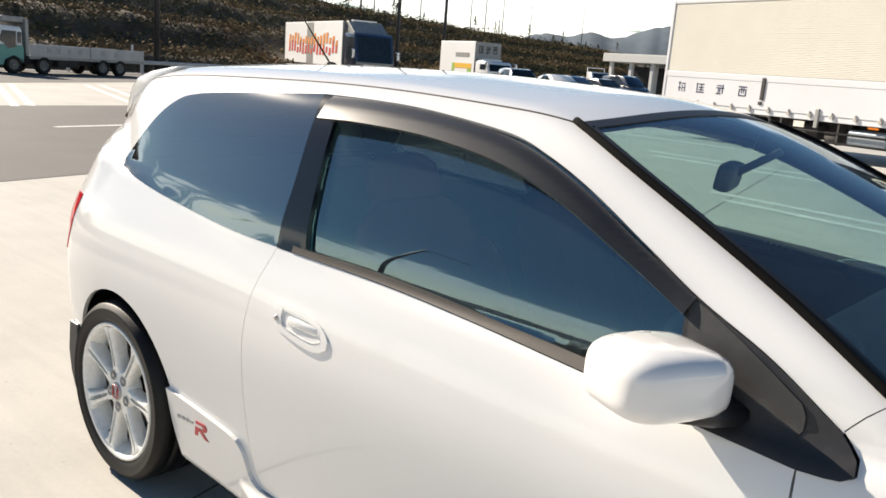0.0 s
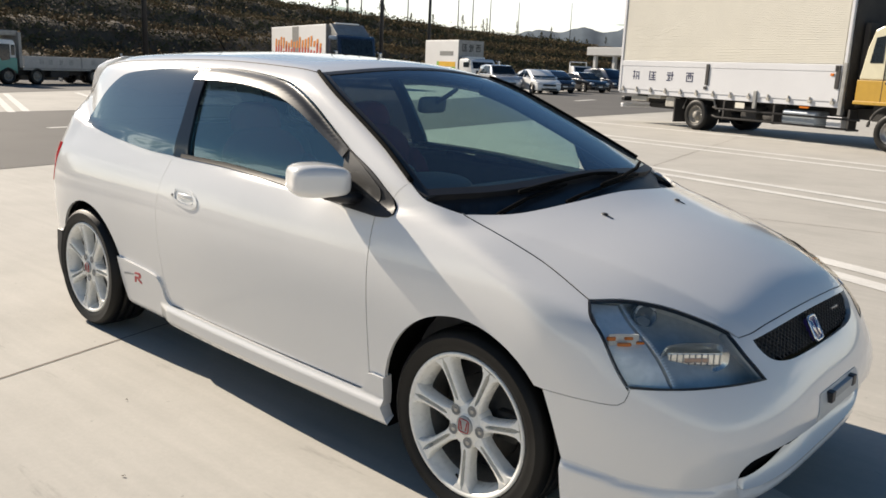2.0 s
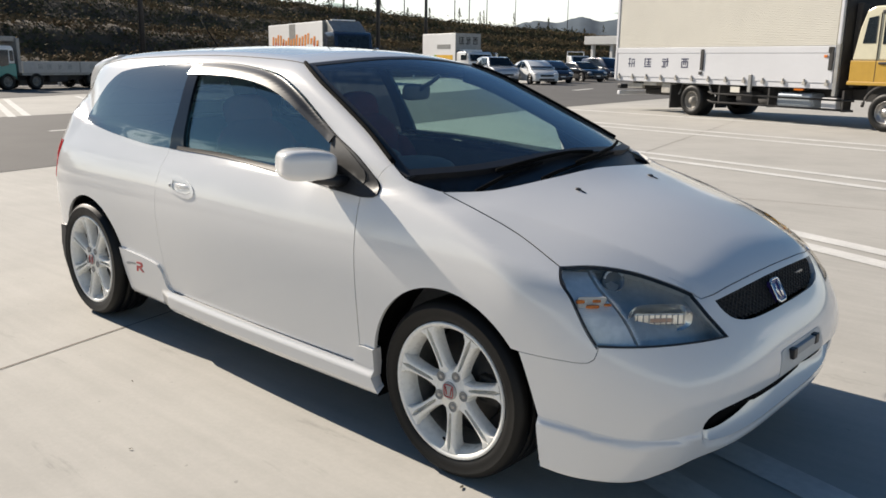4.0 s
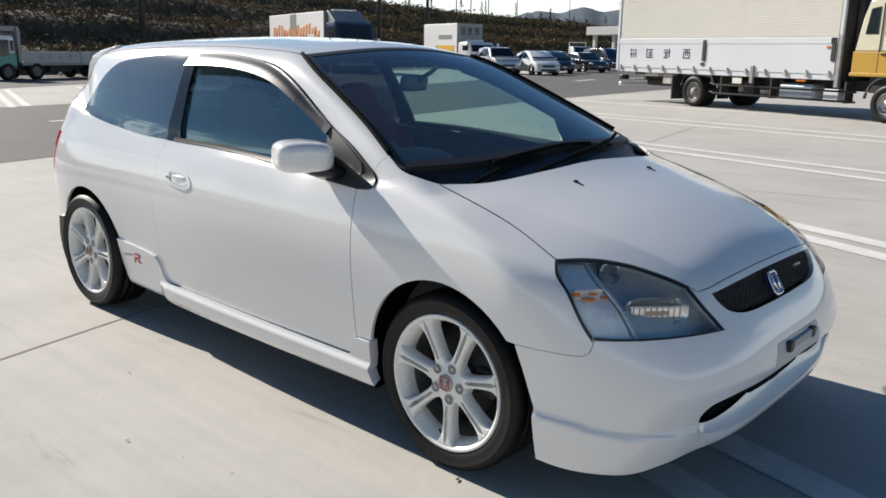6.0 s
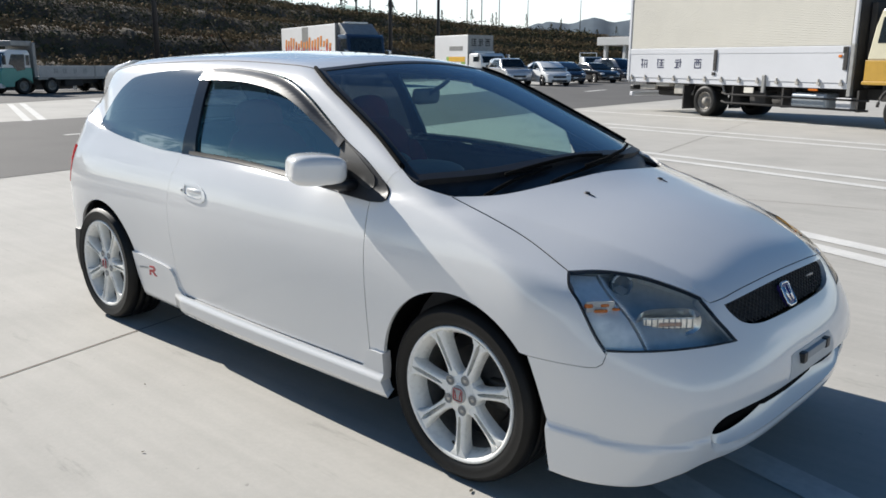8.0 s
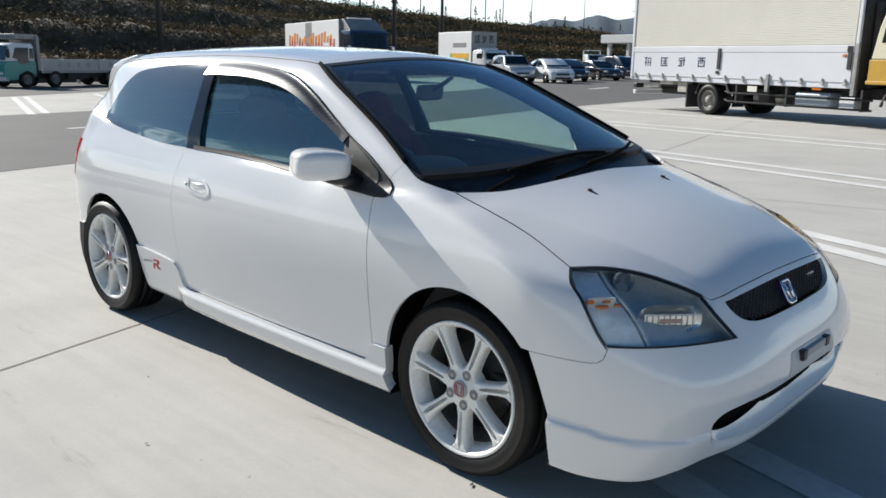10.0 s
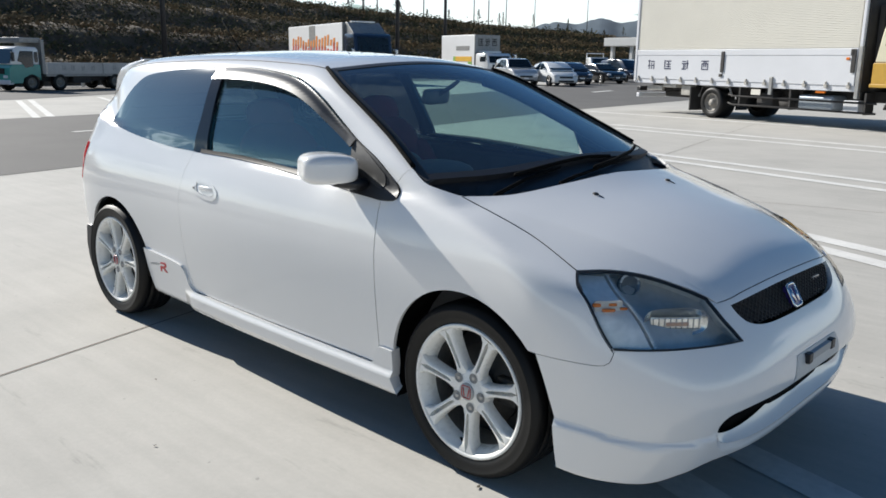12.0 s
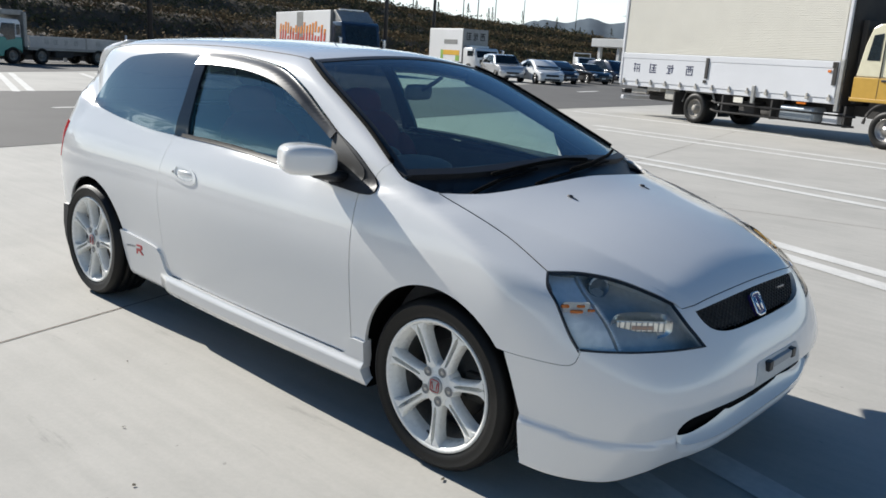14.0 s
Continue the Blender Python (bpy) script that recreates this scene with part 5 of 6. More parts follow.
CAB_CREAM = material("cab_cream_paint", (0.66, 0.62, 0.46), 0.35, vary=0.06, coat=0.4)
CHASSIS = material("dusty_chassis_black", (0.035, 0.033, 0.032), 0.8, vary=0.35, scale=3)
GREY_STEEL = material("grey_painted_steel", (0.30, 0.30, 0.29), 0.5, metal=0.3, vary=0.2)
NAVY = material("navy_lettering", (0.035, 0.04, 0.09), 0.5, vary=0.1)
CAB_GLASS = material("dark_cab_glass", (0.02, 0.028, 0.034), 0.05, vary=0.2, coat=0.8)
DUSTY_STEEL = material("dusty_pale_steel", (0.42, 0.40, 0.36), 0.7, vary=0.25, scale=6, fine=40)
TANK = material("blue_grey_tank", (0.30, 0.34, 0.38), 0.45, metal=0.4, vary=0.15)
HUB_GREY = material("grey_wheel_steel", (0.24, 0.225, 0.20), 0.65, metal=0.1, vary=0.3)


def bars(w, h, strokes, d, bm=None):
    """A block of crossing strokes, of no language, about w by h."""
    for x0, x1, z0, z1 in strokes:
        bm = box(x0 * w, x1 * w, -d, 0, z0 * h, z1 * h, 0, 1, bm)
    return bm


MARKS = (((0, .35, .82, .95), (.12, .24, .0, 1), (.45, 1, .78, .9), (.5, .6, 0, .7), (.85, .97, 0, .7), (.5, .97, .35, .45), (.0, .38, .3, .42)),
         ((0, .15, .2, 1), (.25, 1, .82, .95), (.3, .95, .5, .62), (.55, .7, .2, .95), (0, 1, 0, .14), (.3, .95, .25, .36)),
         ((.05, .6, .8, .92), (0, .95, .58, .7), (.2, .32, .05, .6), (.0, .6, 0, .13), (.7, .84, .1, 1), (.4, .52, .2, .6)),
         ((0, 1, .85, .97), (.05, .17, 0, .68), (.83, .95, 0, .68), (.05, .95, .58, .7), (.05, .95, 0, .12), (.32, .44, .3, .95), (.56, .68, .3, .95)))


def truck_wheel(parent, x, y, r, side, w=0.24, chrome=False, name="wheel"):
    """side -1: its face looks to the truck's right."""
    ob = new(name)
    ob.parent = parent
    ob.matrix_parent_inverse = Matrix()
    ob.matrix_basis = pose(x, y, r, 0, 0, 0 if side < 0 else 180)
    part("tyre", lathe([(0.58 * r, 0.02), (0.64 * r, -0.005), (0.82 * r, -0.015), (0.95 * r, -0.002), (r, 0.03), (r, w - 0.03), (0.95 * r, w), (0.6 * r, w)], 36), RUBBER, ob, "worn black truck tyre")
    part("rim", lathe([(0.60 * r, 0.01), (0.57 * r, -0.004), (0.55 * r, 0.02), (0.50 * r, 0.07), (0.34 * r, 0.08), (0.30 * r, 0.06), (0.24 * r, 0.04), (0.22 * r, 0.0), (0.0, -0.004)], 32), STEEL if chrome else HUB_GREY, ob, "chromed steel rim" if chrome else "grey steel rim")
    for i in range(6):
        a = i * math.pi / 3
        part("wheel_nut", lathe([(0.035 * r, 0.08), (0.035 * r, 0.05), (0, 0.045)], 6, centre=(0.42 * r * math.cos(a), 0, 0.42 * r * math.sin(a))), STEEL, ob)
    return ob


def box_truck():
    t = thing("box_truck", pose(-5.88, 18.72, 0, 0, 0, -20), "box truck with cream wing-side body and mustard-yellow cab parked on concrete", "truck")
    W = 2.28
    # chassis
    bm = box(-3.0, 6.6, 0.55, 0.72, 0.62, 0.86)
    box(-3.0, 6.6, 1.56, 1.73, 0.62, 0.86, bm=bm)
    for x in (-2.6, -1.0, 1.2, 2.6, 4.2):
        box(x, x + 0.12, 0.3, 2.0, 0.66, 0.84, bm=bm)
    part("chassis", bm, CHASSIS, t, "dusty black chassis")
    part("axle", rod([(0, 0.2, 0.40), (0, 2.1, 0.40)], 0.10, 10), CHASSIS, t)
    part("axle", rod([(5.67, 0.2, 0.40), (5.67, 2.1, 0.40)], 0.09, 10), CHASSIS, t)
    # body: floor edge, side flap, wing, posts, roof
    part("floor_edge", box(-3.2, 4.40, 0, W, 0.86, 0.99, 0.01), TRUCK_WHITE, t, "white floor edge rail")
    part("side_flap", box(-3.14, 4.32, -0.02, 0.03, 0.99, 1.66, 0.008), TRUCK_WHITE, t, "plain white lower side flap")
    part("flap_cap", box(-3.16, 4.34, -0.03, 0.03, 1.66, 1.82, 0.01), TRUCK_WHITE, t, "white rail above the flap")
    wing = part("wing_frame", box(-3.18, 4.36, 0.012, 0.05, 1.82, 3.62), CREAM, t, "cream wing panel of ribbed aluminium")
    n = 46
    for i in range(n):
        z = 1.84 + (3.60 - 1.84) * i / n
        bm = prism([(-0.012, z), (0.012, z + 0.004), (0.012, z + 0.036), (-0.012, z + 0.031)], "x", -3.14, 4.32)
        part("rib", bm, CREAM, wing)
    part("rear_post", box(-3.22, -3.12, -0.035, 0.06, 0.90, 3.72, 0.012), TRUCK_WHITE, t, "white rear corner post")
    part("front_post", box(4.36, 4.44, -0.030, 0.06, 1.86, 3.72, 0.012), TRUCK_WHITE, t, "white front corner post")
    part("post_foot", box(4.36, 4.46, -0.040, 0.06, 0.70, 1.86, 0.012), GREY_STEEL, t, "grey steel foot of the corner post")
    part("roof_panel", box(-3.22, 4.50, -0.03, W + 0.03, 3.62, 3.74, 0.02), TRUCK_WHITE, t, "white roof")
    part("rear_doors", box(-3.20, -3.15, 0.05, W - 0.05, 0.95, 3.62, 0.01), TRUCK_WHITE, t, "white rear doors")
    part("far_side", box(-3.15, 4.40, W - 0.04, W, 0.95, 3.62), CREAM, t)
    # chassis black on this wall stands in for shade behind the cab
    part("front_wall", box(4.40, 4.48, 0.03, W - 0.03, 0.86, 3.62), CHASSIS, t, "front wall of the box, painted dark for its shade")
    for i in range(13):
        x = -3.05 + i * 0.60
        bm = box(x, x + 0.09, -0.05, 0.0, 0.93, 1.01, 0.008)
        box(x + 0.03, x + 0.06, -0.055, -0.02, 0.99, 1.07, 0.004, bm=bm)
        part("flap_hinge", bm, DUSTY_STEEL, t, "pale steel hinge")
    for x, z0, z1 in ((0.28, 1.22, 1.76), (0.25, 1.10, 1.18), (4.20, 1.28, 1.80), (4.17, 1.66, 1.80)):
        part("flap_latch", box(x, x + 0.11, -0.05, -0.02, z0, z1, 0.01), CHASSIS, t, "dark steel flap latch")
    part("marker_lamp", box(4.06, 4.15, -0.040, -0.02, 1.56, 1.62, 0.008), ORANGE, t, "orange marker lamp")
    part("stake_post", box(1.96, 2.06, -0.06, 0.0, 0.70, 1.14, 0.01), GREY_STEEL, t, "grey side post")
    # lettering as strokes of no language
    for i, x in enumerate((-2.62, -1.92, -1.20, -0.45)):
        b = part("lettering_block", bars(0.28, 0.26, MARKS[i], 0.004), NAVY, t, "navy lettering block")
        b.matrix_parent_inverse = Matrix()
        b.matrix_basis = pose(x, -0.021, 1.27)
    # under the body
    tank = part("fuel_tank", box(2.75, 3.75, 0.10, 0.62, 0.40, 0.74, 0.06), TANK, t, "blue-grey fuel tank")
    part("tool_box", box(1.45, 1.95, 0.15, 0.55, 0.42, 0.74, 0.02), CHASSIS, t, "black tool box")
    part("air_tank", rod([(2.1, 0.35, 0.52), (2.65, 0.35, 0.52)], 0.14, 14), CHASSIS, t, "black air tank")
    part("battery_box", box(4.0, 4.4, 0.12, 0.5, 0.36, 0.66, 0.02), TRUCK_WHITE, t, "pale battery box")
    part("reflector", box(3.30, 3.55, 0.02, 0.06, 0.80, 0.85), ORANGE, t, "orange side reflector")
    part("placard", box(1.35, 1.65, 0.02, 0.04, 0.68, 0.82), CREAM, t, "small pale placard")
    for z in (0.40, 0.62):
        part("side_guard_rail", rod([(0.60, 0.03, z + 0.04), (0.75, 0.03, z), (4.9, 0.03, z)], 0.025, 8), CHASSIS, t, "black side guard rail")
    for x in (0.95, 2.55, 4.6):
        part("guard_stay", box(x, x + 0.05, 0.02, 0.30, 0.36, 0.84), CHASSIS, t)
    part("mudguard", rod([(-0.62, 0.16, 0.55), (-0.50, 0.16, 0.84), (0.48, 0.16, 0.84), (0.60, 0.16, 0.60)], 0.03, 8), GREY_STEEL, t, "steel mudguard stay")
    part("mud_flap", box(-0.84, -0.80, 0.02, 0.58, 0.16, 0.80), CHASSIS, t, "black rubber mud flap")
    part("mud_flap", box(-0.78, -0.75, 1.75, 2.2, 0.14, 0.72), CHASSIS, t, "black rubber mud flap")
    part("rear_bumper", box(-3.15, -3.02, 0.05, W - 0.05, 0.44, 0.56, 0.02), TRUCK_WHITE, t, "dusty white rear underrun bar")
    part("side_beam", box(-2.75, -2.10, 0.12, 0.22, 0.66, 0.80, 0.01), DUSTY_STEEL, t, "dusty pale side beam")
    part("cover_plate", box(-2.0, -1.45, 0.06, 0.30, 0.76, 0.86, 0.01), DUSTY_STEEL, t, "dusty pale cover plate")
    part("wheel_chock_box", box(-1.28, -0.92, 0.10, 0.40, 0.56, 0.84, 0.02), DUSTY_STEEL, t, "dusty pale stowage box")
    part("tail_light", box(-3.18, -3.02, 0.08, 0.36, 0.62, 0.76, 0.02), BLACK, t, "dark tail light")
    part("spare_carrier", box(-2.4, -1.4, 0.5, 1.6, 0.48, 0.66, 0.05), CHASSIS, t, "dark spare wheel carrier")
    for y, s in ((0.02, -1), (W - 0.02, 1)):
        truck_wheel(t, 0, y, 0.41, s, 0.50)
        truck_wheel(t, 5.67, y, 0.41, s, 0.25, chrome=True)
    # cab
    cab = new("cab")
    cab.parent = t
    cab.matrix_parent_inverse = Matrix()
    tagged(cab, "cream and mustard-yellow truck cab")
    low = [(4.72, 0.98), (4.72, 1.50), (6.90, 1.50), (7.02, 1.30), (7.02, 0.60), (6.42, 0.60), (6.36, 0.98)]
    part("lower_shell", prism(low, "y", 0.0, W, 0.015), MUSTARD, cab, "mustard-yellow lower cab")
    up = [(4.74, 1.505), (4.86, 2.20), (4.98, 2.56), (5.15, 2.64), (6.30, 2.66), (6.48, 2.56), (6.90, 1.505)]
    part("upper_shell", prism(up, "y", 0.02, W - 0.02, 0.03), CAB_CREAM, cab, "cream upper cab")
    part("quarter_window", prism([(4.95, 1.86), (5.03, 2.40), (5.26, 2.44), (5.26, 1.86)], "y", 0.008, 0.03, 0.01), CAB_GLASS, cab, "dark rear cab window")
    part("side_window", prism([(5.42, 1.84), (5.42, 2.46), (6.30, 2.46), (6.66, 1.84)], "y", 0.006, 0.03, 0.01), CAB_GLASS, cab, "dark cab door window")
    part("window_trim", box(5.34, 6.36, 0.0, 0.03, 2.47, 2.55, 0.01), BLACK, cab, "black trim over the cab door window")
    part("front_screen", box(6.88, 6.93, 0.2, W - 0.2, 1.65, 2.4), CAB_GLASS, cab, "dark cab windscreen")
    for x0, x1, z0, z1 in ((5.325, 5.335, 1.02, 2.5), (6.60, 6.61, 1.02, 1.84)):
        part("door_gap", box(x0, x1, -0.004, 0.02, z0, z1), BLACK, cab, "dark door gap")
    part("door_handle", box(5.40, 5.62, -0.03, 0.0, 1.42, 1.47, 0.01), BLACK, cab, "black door handle")
    part("door_badge", box(5.95, 6.18, -0.006, 0.01, 1.22, 1.42, 0.005), TRUCK_WHITE, cab, "white and red door badge")
    part("badge_bar", box(5.98, 6.06, -0.010, 0.0, 1.26, 1.38), RED, cab, "red badge bar")
    part("badge_bar", box(6.0, 6.35, -0.008, 0.0, 1.02, 1.06), TRUCK_WHITE, cab, "white lettering bar")
    part("arch_trim", rod([(5.67 + 0.56 * math.cos(a), 0.02, 0.42 + 0.56 * math.sin(a)) for a in np.linspace(0.15, math.pi - 0.15, 18)], 0.035, 8), CHASSIS, cab, "black rubber wheel arch")
    part("sill", box(4.70, 6.36, -0.03, 0.10, 0.97, 1.05, 0.015), MUSTARD, cab, "mustard sill under the cab door")
    part("arch_well", box(5.14, 6.22, 0.10, W - 0.10, 0.62, 0.98), CHASSIS, cab, "dark wheel well")
    part("step", box(6.28, 6.75, 0.02, 0.3, 0.40, 0.48, 0.01), CHASSIS, cab, "black step")
    # also given the dark colour for the shade between cab and box
    part("snorkel", box(4.54, 4.68, 0.25, 0.55, 0.9, 2.75, 0.03), CHASSIS, cab, "air intake behind the cab, painted dark for its shade")
    return t


box_truck()

# ---- embankment, hills and what stands on them ----
EARTH = material("dry_slope_earth", (0.072, 0.050, 0.032), 0.95, vary=0.35, scale=0.35, fine=3.0, bump=0.12, tint=(0.100, 0.074, 0.044))
SCRUB = material("autumn_scrub", (0.165, 0.112, 0.064), 0.95, vary=0.25, scale=0.15, fine=2.0, island=0.12, tint=(0.215, 0.155, 0.080), specular=0.05)
SCRUB_DARK = material("dark_evergreen_scrub", (0.075, 0.072, 0.040), 0.95, vary=0.3, scale=0.15, fine=2.0, island=0.18, specular=0.05)
# the hills' blue-grey holds the haze of distance in the base colour
HILL = material("hazed_wooded_hill", (0.070, 0.098, 0.125), 1.0, vary=0.25, scale=0.004, fine=0.05)
POLE = material("dark_pole_steel", (0.035, 0.035, 0.037), 0.5, metal=0.4, vary=0.2)
foot_x = curve((-80, -16), (-30, -27), (16, -36.5), (40, -43), (60, -47), (115, -66), (175, -79), (300, -110))
crest_z = curve((-80, 9.5), (16, 8.6), (64, 7.4), (118, 7.6), (180, 8.0), (300, 8.5))
SPAN = 25.0


def slope_at(y, v):
    """Height and place across the embankment: v from its foot (0) to its crest (1)."""
    step = v + 0.078 * math.sin(2 * math.pi * 4 * v) / 2
    return float(foot_x(y)) - SPAN * v, max(0.0, float(crest_z(y)) * step)


def embankment():
    rows, verts, faces = 0, [], []
    ys = np.arange(-14, 301, 1.6)
    vs = list(np.linspace(0, 1, 28)) + [1.15, 2.2]
    for y in ys:
        for v in vs:
            x, z = slope_at(y, min(v, 1.0))
            if v > 1:
                x -= SPAN * (v - 1)
            n = noise.noise((x * 0.25, y * 0.25, 0)) * 0.45 + noise.noise((x * 0.9, y * 0.9, 3)) * 0.16
            verts.append((x, y, z + (n if 0 < v < 1.2 else -0.3 if v == 0 else 0)))
    k = len(vs)
    for i in range(len(ys) - 1):
        for j in range(k - 1):
            a = i * k + j
            faces.append((a, a + 1, a + k + 1, a + k))
    me = bpy.data.meshes.new("embankment")
    me.from_pydata(verts, [], faces)
    for p in me.polygons:
        p.use_smooth = True
    me.materials.append(EARTH)
    tagged(new("embankment", me), "brown terraced embankment covered in dry scrub", "embankment", "", "structure")


def scrub(name, mat, count, seed, bands, size, label):
    """Clumps of small leaf blades strewn over the slope, thickest in bands."""
    r = np.random.RandomState(seed)
    spots = []
    while len(spots) < count:
        y = -14 + 174 * r.rand() ** 1.4
        v = r.rand()
        if not any(a < v < b for a, b in bands) and r.rand() > 0.16:
            continue
        if noise.noise((v * 5, y * 0.10, seed)) < -0.5:
            continue
        spots.append((*slope_at(y, v), y))
    spots = np.array(spots)
    n, per = len(spots), 11
    s = size * (0.45 + 1.1 * r.rand(n) ** 2) * (1 + np.maximum(0, spots[:, 2] - 30) / 120)
    at = np.repeat(np.stack([spots[:, 0], spots[:, 2], spots[:, 1]], 1), per, 0)
    s = np.repeat(s, per)[:, None]
    c = at + s * np.stack([r.randn(n * per) * 0.5, r.randn(n * per) * 0.8, np.abs(r.randn(n * per)) * 0.40], 1)
    # blades lean up and outwards, so that a clump is lit as one
    up = np.array((0.55, -0.1, 0.8)) + 0.55 * r.randn(n * per, 3)
    up /= np.linalg.norm(up, axis=1, keepdims=True)
    a = np.cross(up, r.randn(n * per, 3))
    a /= np.linalg.norm(a, axis=1, keepdims=True)
    b = np.cross(up, a)
    w, h = s * (0.09 + 0.10 * r.rand(n * per, 1)), s * (0.14 + 0.16 * r.rand(n * per, 1))
    verts = np.stack([c - a * h, c + b * w, c + a * h, c - b * w], 1).reshape(-1, 3)
    me = bpy.data.meshes.new(name)
    me.from_pydata(verts.tolist(), [], np.arange(len(verts)).reshape(-1, 4).tolist())
    me.materials.append(mat)
    tagged(new(name, me), label, "shrubs", "", "stuff")


embankment()
scrub("dry_scrub", SCRUB, 21000, 3, ((0.05, 0.20), (0.29, 0.44), (0.54, 0.69), (0.80, 0.88)), 0.40, "brown and rust autumn scrub on the embankment")
scrub("evergreen_scrub", SCRUB_DARK, 15000, 8, ((0.0, 0.06), (0.20, 0.29), (0.44, 0.54), (0.69, 0.80), (0.88, 1.0)), 0.40, "dark green evergreen scrub on the embankment")


ridge = curve((108, 58), (112, 74), (115, 90), (118.1, 97), (119.6, 85), (121.2, 73), (122.6, 80.5), (124, 71), (125.3, 73.5), (127, 65), (129.5, 54), (134, 44))


def hills():
    verts, faces = [], []
    n = 1440
    for i in range(n):
        a = 2 * math.pi * i / n
        c, s = math.cos(a), math.sin(a)
        h = 38 + 20 * noise.noise((c * 3, s * 3, 1.0)) + 15 * noise.noise((c * 9, s * 9, 2.0)) + 5 * noise.noise((c * 30, s * 30, 5.0))
        # a higher ridge to the north-west
        d = math.degrees(a)
        near = float(ease((d - 104) / 5) * ease((138 - d) / 5))
        h = h * (1 - near) + near * float(ridge(d)) + 2.2 * noise.noise((c * 110, s * 110, 7.0)) + 1.0 * noise.noise((c * 300, s * 300, 9.0))
        verts += [(1300 * c, 1300 * s, -5), (1410 * c, 1410 * s, max(4, h) * 0.55 + 6 * noise.noise((c * 60, s * 60, 3.0))), (1520 * c, 1520 * s, max(8, h)), (1900 * c, 1900 * s, max(6, h * 0.8))]
    for i in range(n):
        a, b = 4 * i, 4 * ((i + 1) % n)
        faces += [(a + k, b + k, b + k + 1, a + k + 1) for k in range(3)]
    me = bpy.data.meshes.new("hills")
    me.from_pydata(verts, [], faces)
    for p in me.polygons:
        p.use_smooth = True
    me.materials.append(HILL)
    tagged(new("hills", me), "low wooded hills on the horizon, coloured blue-grey for haze", "hills", "", "structure")


hills()


def lamp_post(x, y, h, r, arm=1.4, turn=0.0, z=0.0, group="lamp posts"):
    t = thing("lamp_post", pose(x, y, z, 0, 0, turn), "tall dark steel lamp post with a single arm", "lamp post", group)
    part("post", rod([(0, 0, 0), (0, 0, h * 0.5), (0, 0, h)], r, 10, None, 0.55), POLE, t)
    part("base_plate", lathe([(0.0, 0.02), (r * 2, 0.02), (r * 2, -0.01)], 12, axis="z"), POLE, t)
    if arm:
        part("arm", rod([(0, 0, h), (arm * 0.6, 0, h + 0.22), (arm, 0, h + 0.30)], r * 0.5, 8), POLE, t)
        part("lamp_head", pillow((0.34, 0.12, 0.06), 2.6, 12, None, Matrix.Translation((arm + 0.2, 0, h + 0.30))), POLE, t)
    return t


lamp_post(-36.2, 19.2, 11.0, 0.16, 1.6, 30)
lamp_post(-40.6, 40.1, 12.0, 0.17, 1.6, 20)
lamp_post(-50.4, 55.7, 12.0, 0.19, 1.6, 0)
lamp_post(-12.1, -14.3, 7.6, 0.10, 1.3, 285)
rng = random.Random(11)
for x, y in ((-64.8, 56), (-88, 91), (-89, 104), (-87.5, 106), (-91, 115), (-99, 134), (-107, 165), (-70, 40), (-80, 74)):
    lamp_post(x, y, rng.uniform(7, 11), 0.10, 1.2 if rng.random() < 0.5 else 0, rng.uniform(0, 360), float(crest_z(y)) - 0.3)


def thin_tree(x, y, z, h, r):
    """A young staked conifer, few branches."""
    t = thing("young_tree", pose(x, y, z), "thin young staked tree on the embankment crest", "tree", "young trees on the crest")
    part("trunk", rod([(0, 0, 0), (0.03, 0, h * 0.5), (0, 0, h)], 0.05, 6, None, 0.2), POLE, t)
    verts, faces = [], []
    for _ in range(70):
        k = rng.random() ** 0.8
        c = Vector((rng.gauss(0, 1) * r * (1.05 - k), rng.gauss(0, 1) * r * (1.05 - k), h * (0.3 + 0.7 * k)))
        a = Vector((rng.gauss(0, 1), rng.gauss(0, 1), rng.gauss(0, 1))).normalized()
        b = a.orthogonal().normalized()
        n = len(verts)
        verts += [c - a * 0.16, c + b * 0.06, c + a * 0.16, c - b * 0.06]
        faces.append((n, n + 1, n + 2, n + 3))
    me = bpy.data.meshes.new("crown")
    me.from_pydata([tuple(v) for v in verts], [], faces)
    me.materials.append(SCRUB_DARK)
    crown = new("crown", me)
    crown.parent = t


for i in range(15):
    y = 66 + i * 8.2 + rng.uniform(-3, 3)
    thin_tree(float(foot_x(y)) - SPAN - rng.uniform(0, 5), y, float(crest_z(y)) - 0.2, rng.uniform(1.4, 3.4), rng.uniform(0.18, 0.4))

# road sign and flyover edge beyond the crest
SIGN_GREEN = material("sign_green", (0.02, 0.16, 0.10), 0.5, vary=0.1)
sg = thing("road_sign", pose(-71, 63.5, 7.0, 0, 0, -48), "green road sign board on two grey posts", "sign")
part("board", box(-0.9, 0.9, -0.04, 0.04, 1.2, 3.2, 0.02), SIGN_GREEN, sg)
for x in (-0.6, 0.6):
    part("post", rod([(x, 0.08, -0.5), (x, 0.08, 3.0)], 0.06, 8), POLE, sg)
BARRIER = material("pale_barrier", (0.45, 0.46, 0.46), 0.6, vary=0.12)
fl = thing("flyover_edge", pose(-96, 62, 7.2, 0, 0, -40), "pale elevated road edge with a long parapet", "flyover")
part("parapet", box(-22, 14, -0.2, 0.2, 2.6, 3.6, 0.03), BARRIER, fl)
part("deck", box(-22, 14, -0.6, 6, 1.9, 2.6), BARRIER, fl)
for x in (-18, -6, 6):
    part("pier", box(x, x + 1.2, 1, 4, -1.0, 1.9, 0.05), BARRIER, fl)

# pale kerb rail along the embankment's foot
gr = thing("guard_rail", Matrix(), "pale steel guard rail along the embankment foot", "guard rail")
